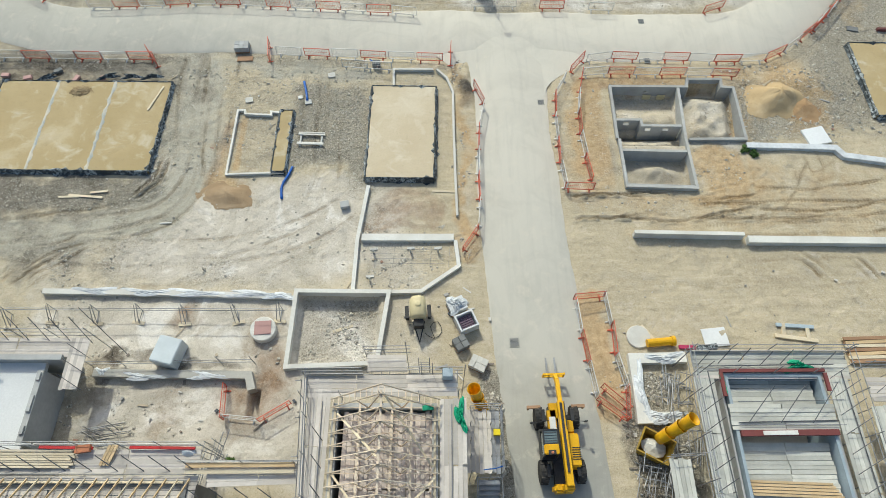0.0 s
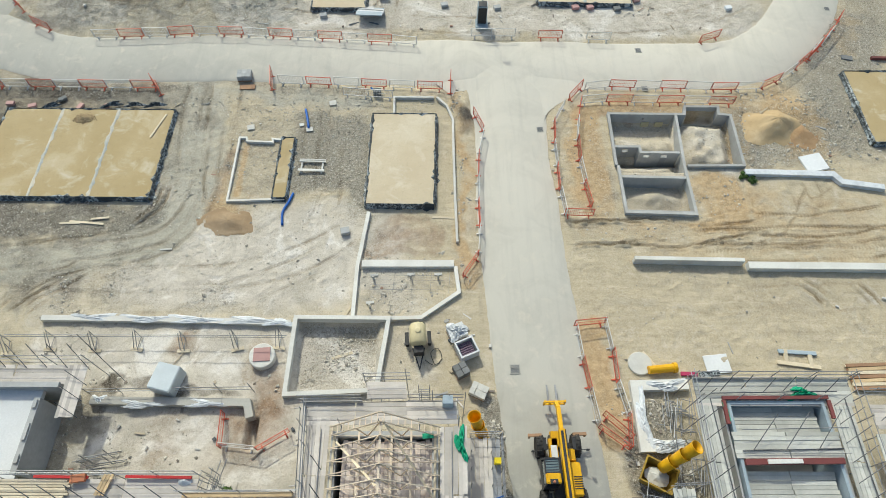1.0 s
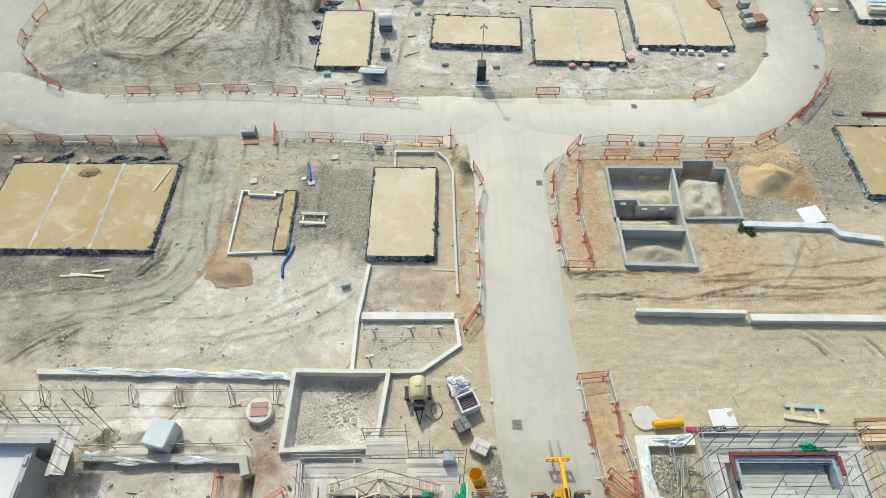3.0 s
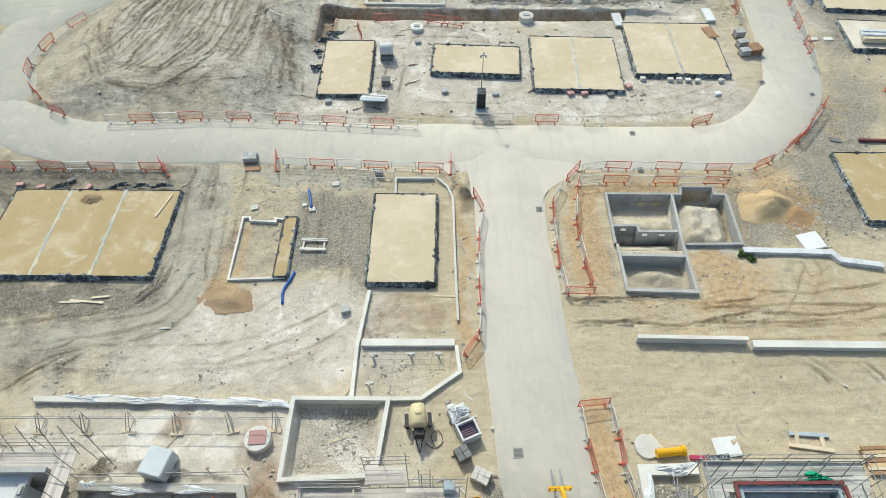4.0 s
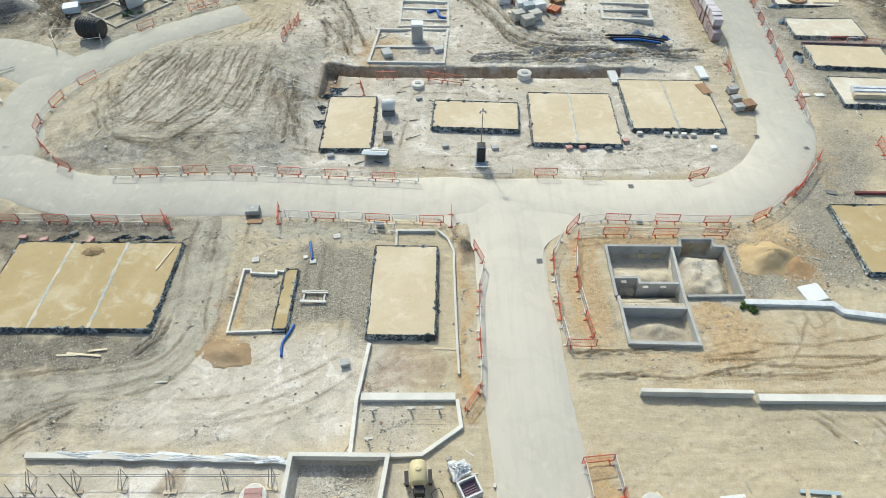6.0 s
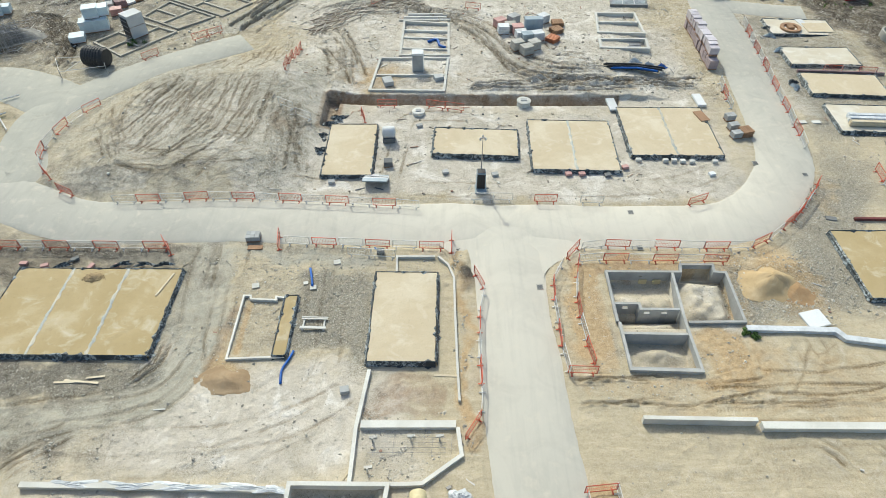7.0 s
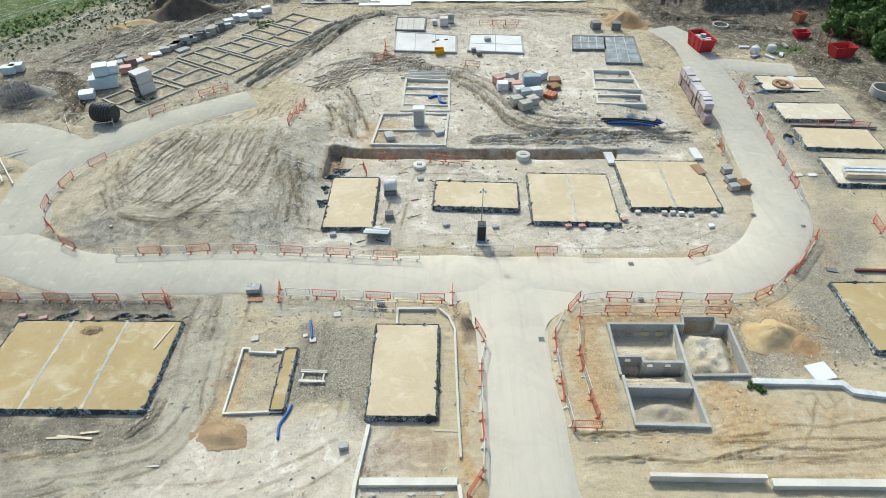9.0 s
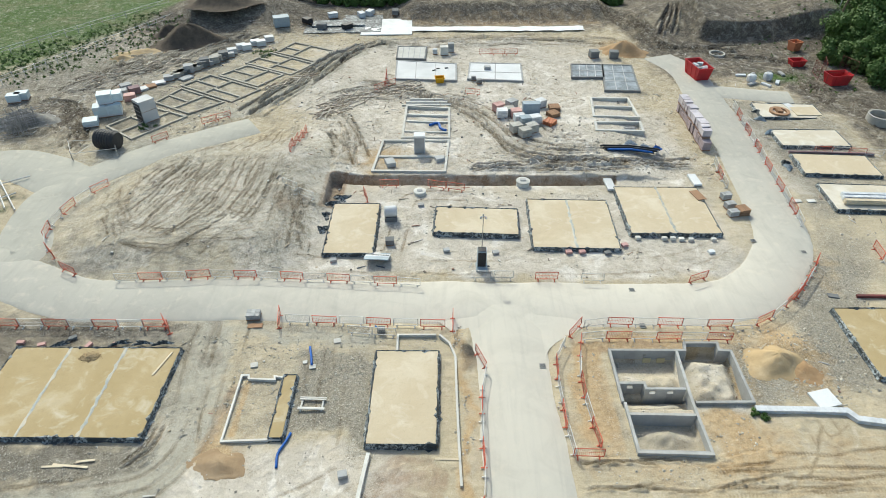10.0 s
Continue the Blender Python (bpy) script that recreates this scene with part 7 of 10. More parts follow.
def pallet(root, w, d, z, turn, mat, count):
    """A timber pallet: a middle bearer that carries two outer bearers and its deck boards."""
    def slat(name, sx, sy, sz, x, y, zz, parent):
        key = (mat.name, round(sx, 3), round(sy, 3), sz)
        if key not in SLATS:
            bm = bmesh.new()
            box(bm, 0, 0, 0, sx, sy, sz)
            SLATS[key] = mesh_of("slat", bm, mat)
        ob = new(name, SLATS[key])
        ob.parent = parent
        ob.matrix_basis = Matrix.Translation((x, y, zz))
        return ob
    base = slat("pallet", w, 0.1, 0.1, 0, 0, 0, root)
    base.matrix_basis = pose(0, 0, z + 0.05, 0, 0, turn)
    for k in (-0.42, 0.42):
        slat("bearer", w, 0.1, 0.1, 0, d * k, 0, base)
    for k in range(count):
        slat("deck_board", w * 0.8 / count, d, 0.035, w * (0.8 * k / (count - 1) - 0.4), 0, 0.0685, base)


def pack(x, y, turn, w=1.0, d=0.9, h=0.9, mat=BLOCK, courses=4, label="pack of grey concrete blocks on a timber pallet", group="block packs", z=None, wrap=None, seed=0, name="block_pack", category="block pack", pieces=False):
    z = max(height(x, y), 0.0) if z is None else z
    root = thing(name, label, category, group, pose(x, y, z - 0.02, 0, 0, turn))
    pallet(root, w, d, 0.0, 0.0, PALLET_WOOD, 4)
    rng = random.Random(seed + int(x * 13) + int(y * 7))
    one = h / courses
    for c in range(courses):
        bm = bmesh.new()
        cols = 2 if c % 2 else 3
        if not pieces:
            box(bm, rng.uniform(-0.015, 0.015), rng.uniform(-0.015, 0.015), 0.14 + one * (c + 0.5), w, d, one - 0.015, rng.uniform(-1.2, 1.2))
            part("block_course", bm, mat, root)
            continue
        bm.free()
        for i in range(cols):
            for j in range(2):
                sx, sy = w / cols, d / 2
                bm = bmesh.new()
                box(bm, (i + 0.5) * sx - w / 2 + rng.uniform(-0.012, 0.012), (j + 0.5) * sy - d / 2 + rng.uniform(-0.012, 0.012), 0.14 + one * (c + 0.5), sx - 0.02, sy - 0.02, one - 0.012, rng.uniform(-1, 1))
                part("block", bm, mat, root)
    if wrap:
        bm = bmesh.new()
        box(bm, 0, 0, 0.14 + h * 0.62, w + 0.03, d + 0.03, h * 0.85)
        part("wrapping", bm, wrap, root, "plastic wrapping")
    return root


def lay(name, label, category, x, y, w, d, h, turn, mat, z=None, bevel=0.02, group=""):
    """One plain lying slab, lid or sheet with softened edges."""
    bm = bmesh.new()
    box(bm, 0, 0, h / 2, w, d, h)
    if bevel:
        bmesh.ops.bevel(bm, geom=bm.edges[:], offset=min(bevel, h * 0.4), segments=1, affect="EDGES")
    ob = new(name, mesh_of(name, bm, mat))
    z = max(height(x, y), -0.7) + 0.03 if z is None else z
    ob.matrix_basis = pose(x, y, z, random.uniform(-0.6, 0.6) / max(w, d), random.uniform(-0.6, 0.6) / max(w, d), turn)
    return tagged(ob, label, category, group)


def hose(name, label, category, pts, r, mat):
    bm = bmesh.new()
    line = smooth_line(pts, 0.25)
    tube(bm, [(p.x, p.y, max(height(p.x, p.y), 0) + r + 0.02) for p in line], r, 8)
    return tagged(new(name, mesh_of(name, bm, mat, True)), label, category)


def clods(x, y, z, rx, ry, n, label):
    """A spread of small clods, piled thickest in the middle."""
    rng = random.Random(77)
    bm = bmesh.new()
    for _ in range(n):
        a, r = rng.uniform(0, 6.283), min(1.0, abs(rng.gauss(0, 0.45)))
        u, v, s = x + rx * r * math.cos(a), y + ry * r * math.sin(a), rng.uniform(0.03, 0.13) * (1.25 - r)
        lathe(bm, [(s * 0.9, -0.02), (s, s * 0.3), (s * rng.uniform(0.3, 0.7), s * rng.uniform(0.6, 0.9))], 6, at=(u, v, z + 0.16 * (1 - r) ** 2))
    base = [(rx * 0.75, -0.01), (rx * 0.5, 0.06), (rx * 0.25, 0.14), (0.05, 0.17)]
    lathe(bm, base, 26, at=(x, y, z), sy=ry / rx)
    me = mesh_of("sand_clods", bm, plain("damp_sand", (0.33, 0.25, 0.145), (0.22, 0.16, 0.09), 0.95, big=3))
    tagged(new("sand_clods", me), label, "sand heap", kind="stuff")


def build_near_things():
    telehandler()
    for i, (x, y) in enumerate(((-26.31, 13.92), (-23.73, 14.18), (-21.05, 14.12), (-18.43, 14.20), (-15.64, 14.13), (-12.46, 14.22), (-9.80, 14.33))):
        trestle(pose(x, y + 0.3, 0, 0, 0, (6, -4, 3, -8, 2, 15, -5)[i]))
    gr = thing("guard_rail", "pair of long scaffold tubes resting on trestles", "guard rail")
    a, b = (-26.36, 14.42), (-9.27, 14.40)
    for dy, z in ((0.0, 1.2), (0.3, 0.75)):
        pole(gr, (a[0], a[1] + dy, z), (b[0], b[1] + dy, z), "rail")
    # manhole ring with its pink cover
    x, y = (-10.70, 13.55)
    mh = thing("manhole_ring", "concrete manhole ring with a faded pink cover", "manhole", at=pose(x, y, -0.1, 0, 0, 0))
    bm = bmesh.new()
    lathe(bm, [(0.78, 0), (0.78, 0.5), (0.74, 0.53), (0.3, 0.53)], 28)
    part("ring", bm, CONCRETE_PALE, mh)
    bm = bmesh.new()
    box(bm, 0, 0.05, 0.56, 1.0, 0.85, 0.05, 4)
    part("cover", bm, PINK, mh, "faded pink cover")
    # pale pack beside the wall base
    x, y = (-16.16, 11.61)
    bx = thing("insulation_pack", "tall pale blue-grey wrapped pack of insulation", "building materials", at=pose(x + 0.2, y + 0.35, 0, 0, 0, -14))
    bm = bmesh.new()
    box(bm, 0, 0, 0.62, 1.4, 1.6, 1.1)
    bmesh.ops.bevel(bm, geom=bm.edges[:], offset=0.05, segments=2, affect="EDGES")
    part("wrapped_block", bm, plain("pale_blue_wrap", (0.64, 0.70, 0.72), (0.52, 0.57, 0.59), 0.5), bx)
    bm = bmesh.new()
    box(bm, 0, 0, 0.05, 1.2, 1.2, 0.1)
    part("pallet", bm, PALLET_WOOD, bx)
    # torn sheeting along the long wall base
    for i, (p, w) in enumerate((((-21.67, 16.11), 2.6), ((-18.29, 16.00), 3.0), ((-15.11, 15.94), 3.4), ((-11.40, 15.87), 4.2), ((-9.98, 15.76), 1.8))):
        cloth("plastic_sheet", "torn white plastic sheeting along the long wall base", "sheeting", p[0], p[1], 0.29, w, 0.5, 0.06, SHEET, -2, 150 + i)
    # towed bowser
    x, y = (-1.31, 14.60)
    bw = thing("towed_bowser", "cream tank bowser on two wheels with a black drawbar", "bowser", at=pose(x, y, 0, 0, 0, 4))
    m = pose(0, 0.1, 0.95, 90, 0, 0)
    bm = bmesh.new()
    lathe(bm, [(0.12, -0.72), (0.42, -0.66), (0.5, -0.55), (0.5, 0.55), (0.42, 0.66), (0.12, 0.72)], 22, m=m)
    part("tank", bm, CREAM, bw, "cream painted tank", True)
    bm = bmesh.new()
    lathe(bm, [(0.18, 1.42), (0.18, 1.5), (0.1, 1.52)], 14, at=(0, 0.2, 0))
    part("filler_cap", bm, CREAM, bw)
    for s in (-1, 1):
        bm = bmesh.new()
        lathe(bm, [(0.14, -0.09), (0.32, -0.1), (0.36, -0.05), (0.36, 0.05), (0.32, 0.1), (0.14, 0.09)], 20, m=pose(s * 0.68, -0.05, 0.36, 0, 90, 0))
        part("wheel", bm, TYRE, bw)
        bm = bmesh.new()
        box(bm, s * 0.68, -0.05, 0.78, 0.24, 0.8, 0.04)
        part("mudguard", bm, BLACK, bw)
    bm = bmesh.new()
    box(bm, 0, -0.85, 0.75, 0.65, 0.5, 0.5, taper=0.85)
    part("pump_unit", bm, BLACK, bw, "black pump unit")
    bm = bmesh.new()
    beam(bm, (-0.35, -0.6, 0.5), (0.0, -1.9, 0.4), 0.07, 0.07)
    beam(bm, (0.35, -0.6, 0.5), (0.0, -1.9, 0.4), 0.07, 0.07)
    beam(bm, (0, -1.8, 0.0), (0, -1.8, 0.5), 0.06)
    part("drawbar", bm, BLACK, bw)
    hose("hose", "thin black hose coiled on the ground", "hose", ((-0.89, 13.44), (-0.34, 13.08), (0.15, 13.51), (-0.10, 14.18), (-0.55, 13.88), (-0.27, 13.08)), 0.02, BLACK)
    # pallets of materials by the road
    x, y = (1.06, 15.12)
    pack(x, y, 25, 1.1, 0.9, 0.5, SCREED, 3, "white wrapped bags slumped on a pallet", "road pallets", wrap=None, name="bag_pallet", category="pallet", pieces=True)
    cloth("plastic_sheet", "torn white wrapping over the bag pallet", "sheeting", x, y, 0.62, 1.2, 1.1, 0.2, SHEET, 25, 71)
    x, y = (1.64, 14.00)
    cr = thing("crate", "open grey plastic crate of drain fittings", "crate", at=pose(x, y, 0, 0, 0, 24))
    bm = bmesh.new()
    wall_run(bm, [(-0.55, -0.5), (0.55, -0.5), (0.55, 0.5), (-0.55, 0.5)], 0.1, 0.0, 0.75, True)
    box(bm, 0, 0, 0.05, 1.0, 0.9, 0.1)
    part("crate_body", bm, SCREED, cr)
    for i in range(6):
        bm = bmesh.new()
        beam(bm, (-0.4, -0.35 + 0.14 * i, 0.4 + 0.03 * (i % 2)), (0.4, -0.35 + 0.14 * i, 0.42), 0.12, sides=8)
        part("pipe_fitting", bm, plain("plum_plastic", (0.18, 0.12, 0.17), None, 0.5) if i == 0 else bpy.data.materials["plum_plastic"], cr)
    x, y = (1.28, 12.65)
    pack(x, y, 28, 0.8, 0.8, 0.55, BLOCK_DARK, 4, "dark grey engineering bricks stacked loosely on a pallet", "road pallets", name="brick_pallet", category="brick pack", pieces=True)
    x, y = (2.31, 11.42)
    pack(x, y, -25, 1.0, 0.8, 0.4, CONCRETE_PALE, 3, "pale paving blocks stacked on a pallet", "road pallets", name="paving_pallet", category="paving pack", pieces=True)
    # lids, covers, sheets
    def disc(name, label, category, p, r, h, mat, z=None):
        bm = bmesh.new()
        lathe(bm, [(r, 0), (r, h * 0.8), (r * 0.96, h), (0.05, h)], 28)
        ob = new(name, mesh_of(name, bm, mat))
        ob.matrix_basis = pose(p[0], p[1], height(*p) - 0.02 if z is None else z, 1, 1, 0)
        return tagged(ob, label, category)
    disc("round_slab", "round white concrete slab lying on the ground", "slab", (12.12, 13.22), 0.72, 0.15, CONCRETE_PALE)
    for p, s, label in (((4.54, 12.84), 0.62, "dark iron manhole cover set in the road"), ((7.54, 31.75), 0.5, "iron gully grate set in the road"), ((16.33, 40.36), 0.5, "iron gully grate set in the road"),
                        ((16.17, 36.04), 0.5, "iron gully grate set in the road"), ((29.59, 47.38), 0.5, "iron gully grate set in the road"), ((33.60, 45.64), 0.5, "iron gully grate set in the road")):
        g = thing("manhole_cover", label, "manhole cover", "road ironwork", pose(p[0], p[1], 0.035, 0, 0, 2))
        bm = bmesh.new()
        box(bm, 0, 0, 0.012, s, s, 0.03)
        part("frame", bm, CONCRETE, g)
        bm = bmesh.new()
        for i in range(7):
            box(bm, 0, (i - 3) * s * 0.12, 0.03, s * 0.82, s * 0.075, 0.02)
        part("grate", bm, BLOCK_DARK, g)
    lay("board_sheet", "pale sheet of board lying on the ground", "sheet", *(16.82, 13.20), 1.5, 1.2, 0.05, 6, SCREED)
    lay("plank", "weathered plank lying on the ground", "plank", *(12.81, 13.40), 0.2, 1.4, 0.05, 35, TIMBER_PALE)
    x, y = (13.41, 12.82)
    bm = bmesh.new()
    beam(bm, (x - 0.9, y - 0.1, 0.3), (x + 0.6, y + 0.05, 0.3), 0.5, sides=14)
    beam(bm, (x + 0.6, y + 0.05, 0.3), (x + 0.8, y + 0.07, 0.3), 0.62, sides=14)
    tagged(new("drain_pipe", mesh_of("drain_pipe", bm, YELLOW)), "yellow ribbed duct section lying beside the footing", "pipe")
    lay("rolled_sheet", "magenta and black rolled sheet on the ground", "sheet roll", *(14.97, 12.54), 1.0, 0.25, 0.15, -3, plain("magenta_plastic", (0.5, 0.05, 0.13), None, 0.5))
    lay("rolled_sheet", "black rolled membrane on the ground", "sheet roll", *(16.17, 12.51), 1.2, 0.35, 0.25, 8, MEMBRANE)
    for p, w, turn, mat in (((21.87, 13.94), 2.3, -4, INSUL), ((21.76, 13.14), 2.6, -8, TIMBER_PALE), ((21.10, 13.68), 0.9, 80, TIMBER_PALE), ((22.55, 13.50), 0.9, 85, TIMBER_PALE)):
        lay("plank", "length of timber laid across bearers on the ground", "plank", *p, w, 0.25, 0.12, turn, mat, group="loose planks")
    pl = thing("timber_stack", "bundles of planks stacked on pallets beside the scaffold", "timber stack", at=pose(*(26.08, 12.36), 0, 0, 0, 2))
    for i in range(14):
        bm = bmesh.new()
        box(bm, 0.05 * (i % 3), 0.75 - 0.24 * (i % 7), 0.15 + 0.1 * (i // 7), 3.2, 0.2, 0.08, (i * 37) % 3 - 1)
        part("plank", bm, (TIMBER_PALE, PALLET_WOOD, TIMBER)[i % 3], pl)
    # small things on the western plots
    x, y = (-15.54, 37.02)
    pack(x, y, 3, 1.1, 0.8, 0.45, BLOCK, 3, "grey bricks in a low pallet crate with boards beside it", "brick pallets", name="brick_pallet", category="brick pack", pieces=True)
    lay("board_sheet", "board sheet leaning by the brick pallet", "sheet", *(-15.20, 35.98), 1.2, 0.5, 0.08, 3, PALLET_WOOD)
    for p, s in (((-8.34, 34.35), 0.55), ((-14.30, 31.84), 0.55), ((-9.86, 31.67), 0.5), ((-10.50, 32.12), 0.35)):
        lay("paving_slab", "pale concrete paving slab lying on the ground", "paving slab", *p, s, s * 0.9, 0.06, 12, CONCRETE_PALE, group="loose slabs")
    lay("block", "single grey concrete block on the ground", "block", *(-6.44, 22.54), 0.6, 0.5, 0.3, 12, BLOCK)
    hose("blue_pipe", "bright blue water pipe standing bent out of the ground", "pipe", ((-10.35, 25.73), (-10.58, 24.98), (-10.90, 24.11), (-10.79, 23.06)), 0.09, BLUE)
    hose("blue_pipe", "short blue water pipe lying on the ground", "pipe", ((-10.36, 33.63), (-10.12, 32.69), (-9.93, 31.78)), 0.09, BLUE)
    x, y = (-4.94, 35.34)
    lay("drain_box", "dark grey drain box with a blue tail pipe", "drain box", x, y, 0.6, 0.45, 0.45, 0, BLOCK_DARK)
    hose("blue_pipe", "short blue pipe tail on the drain box", "pipe", ((-5.49, 35.98), (-5.19, 35.66), (-4.90, 35.40)), 0.06, BLUE)
    ld = thing("trestle_rack", "low timber rack of four planks on the ground", "rack", at=pose(*(-9.28, 28.15), 0, 0, 0, -2))
    for yy in (-0.5, -0.4, 0.35, 0.5):
        bm = bmesh.new()
        box(bm, 0, yy, 0.2, 1.9, 0.1, 0.06)
        part("rail", bm, CONCRETE_PALE, ld)
    for xx in (-0.75, 0.75):
        bm = bmesh.new()
        box(bm, xx, 0, 0.09, 0.12, 1.2, 0.14)
        part("bearer", bm, CONCRETE_PALE, ld)
    for i, (p, s) in enumerate((((-33.15, 34.11), PINK), ((-31.39, 33.87), PINK), ((-29.29, 34.60), BLOCK_DARK), ((-25.80, 33.75), PINK), ((-27.69, 33.81), PINK))):
        lay("bag", "small bag of sand lying beside the slab", "bag", *p, 0.6, 0.35, 0.2, i * 17, s, group="small bags")
    for i, p in enumerate(((-23.42, 33.87), (-21.87, 33.87), (-25.19, 33.87), (-29.78, 33.75))):
        cloth("membrane_fold", "bunched dark blue membrane at the slab edge", "sheeting", p[0], p[1], 0.3, 1.6, 0.5, 0.2, MEMBRANE, i * 9, 90 + i)
    lay("plank", "plank lying along the slab edge", "plank", *(-21.10, 31.67), 0.16, 2.4, 0.06, 163, TIMBER_PALE, z=0.37)
    x, y = (-26.84, 32.37)
    clods(x, y, 0.33, 1.15, 0.75, 420, "damp brown sand tipped in clods on the slab")
    for p, w, turn in (((-24.20, 23.24), 2.4, -5), ((-23.37, 23.60), 1.2, 8), ((-25.33, 23.19), 1.4, 2), ((0.25, 23.74), 1.6, -2), ((-5.69, 16.85), 1.2, 60)):
        lay("plank", "weathered plank lying on the ground", "plank", *p, w, 0.18, 0.05, turn, TIMBER_PALE, group="loose planks")
    # mesh sheet and starter bars in the splayed footing
    bars = thing("reinforcement_mesh", "rusty reinforcement bars on spacers between the footings", "reinforcement")
    p, q = (-4.84, 19.51), (0.79, 17.67)
    for i in range(4):
        pole(bars, (p[0] + 0.3, p[1] - 0.3 - i * 0.35, 0.12), (q[0] - 0.5, p[1] - 0.35 - i * 0.34, 0.12), "bar", 0.018, STEEL)
    for i in range(5):
        pole(bars, (p[0] + 0.7 + i * 1.2, p[1] - 0.1, 0.1), (p[0] + 0.6 + i * 1.2, p[1] - 1.6, 0.1), "bar", 0.018, STEEL)
    for x, y in ((-4.30, 19.22), (-1.90, 19.31), (-4.45, 17.25), (-0.12, 19.32)):
        bm = bmesh.new()
        box(bm, x, y, 0.06, 0.5, 0.16, 0.08, 5)
        box(bm, x, y - 0.3, 0.25, 0.1, 0.1, 0.5)
        part("spacer", bm, CONCRETE_PALE, bars)
    # rubble walls beside the pit
    lay("plank", "short timber in the footing pit", "plank", *(-6.00, 13.90), 1.3, 0.2, 0.1, 18, TIMBER_PALE, z=-0.6)
    # cream plates added in place of wall openings with pale sand behind
    for x in (15.85, 16.95):
        lay("board_sheet", "cream plate in place of a sandy opening in the foundation wall", "sheet", x, 33.0, 0.62, 0.1, 0.6, 0, CREAM, z=-1.1)
    lay("board_sheet", "pale concrete pad beside the sand heap", "sheet", *(27.31, 28.60), 1.7, 1.5, 0.15, 14, SCREED)


# ---- northern plots and the far edge ----
def open_skip(p, turn, l, w, h, mat, label, fill=None):
    root = thing("rubbish_skip", label, "skip", "skips", pose(p[0], p[1], height(*p), 0, 0, turn))
    skip_shell(root, l, w, h, mat)
    if fill:
        rng = random.Random(5)
        for i in range(14):
            bm = bmesh.new()
            box(bm, rng.uniform(-0.35, 0.35) * l, rng.uniform(-0.35, 0.35) * w, h * 0.72 + rng.random() * 0.25, rng.uniform(0.3, 0.9), rng.uniform(0.2, 0.5), rng.uniform(0.15, 0.4), rng.uniform(0, 180))
            part("waste_piece", bm, (SHEET, INSUL, BLOCK, TIMBER_PALE)[i % 4], root)
        bm = bmesh.new()
        lump(bm, 0, 0, h * 0.3, l * 0.4, w * 0.4, h * 0.5, 3)
        part("waste_heap", bm, BLOCK, root, "grey rubble")
    return root


def ring(p, r, h, mat, label, name="concrete_ring", cover=None):
    z = height(*p)
    root = thing(name, label, "manhole ring", "concrete rings", pose(p[0], p[1], z - 0.05))
    bm = bmesh.new()
    rings = []
    n = 28
    for rr, zz in ((r, 0), (r, h), (r * 0.84, h), (r * 0.84, 0.02)):
        rings.append([bm.verts.new((rr * math.cos(2 * math.pi * k / n), rr * math.sin(2 * math.pi * k / n), zz)) for k in range(n)])
    for a, b in zip(rings, rings[1:]):
        for k in range(n):
            bm.faces.new((a[k], a[(k + 1) % n], b[(k + 1) % n], b[k]))
    part("ring", bm, mat, root)
    if cover:
        bm = bmesh.new()
        lathe(bm, [(r * 1.06, h), (r * 1.06, h + 0.12), (r * 0.9, h + 0.16), (0.05, h + 0.16)], 28)
        lid = part("lid", bm, cover, root)
        bm = bmesh.new()
        box(bm, 0, 0, h + 0.2, r * 0.9, r * 0.6, 0.08)
        part("hatch", bm, BLOCK, lid)
    return root


def flat_slab(corners, h, mat, label, cells=(), rim=None):
    """A pale floor slab with joint lines and an edge upstand."""
    tl, tr, br, bl = [Vector(c) for c in corners]
    root = thing("floor_slab", label, "floor slab", "floor slabs")
    bm = bmesh.new()
    lo = [bm.verts.new((*c, -0.1)) for c in (tl, tr, br, bl)]
    hi = [bm.verts.new((*c, h)) for c in (tl, tr, br, bl)]
    bm.faces.new(hi)
    bm.faces.new(lo[::-1])
    for k in range(4):
        bm.faces.new((lo[k], lo[(k + 1) % 4], hi[(k + 1) % 4], hi[k]))
    part("slab_bed", bm, mat, root)
    bm = bmesh.new()
    wall_run(bm, (tl, tr, br, bl), 0.22, -0.1, h + 0.06, True)
    part("edge_course", bm, rim or BLOCK, root)
    for u in cells:
        bm = bmesh.new()
        a, b = (bl.lerp(br, u), tl.lerp(tr, u)) if u > 0 else (bl.lerp(tl, -u), br.lerp(tr, -u))
        beam(bm, (*a, h + 0.01), (*b, h + 0.01), 0.12, 0.03)
        part("joint", bm, BLOCK, root)
    return root


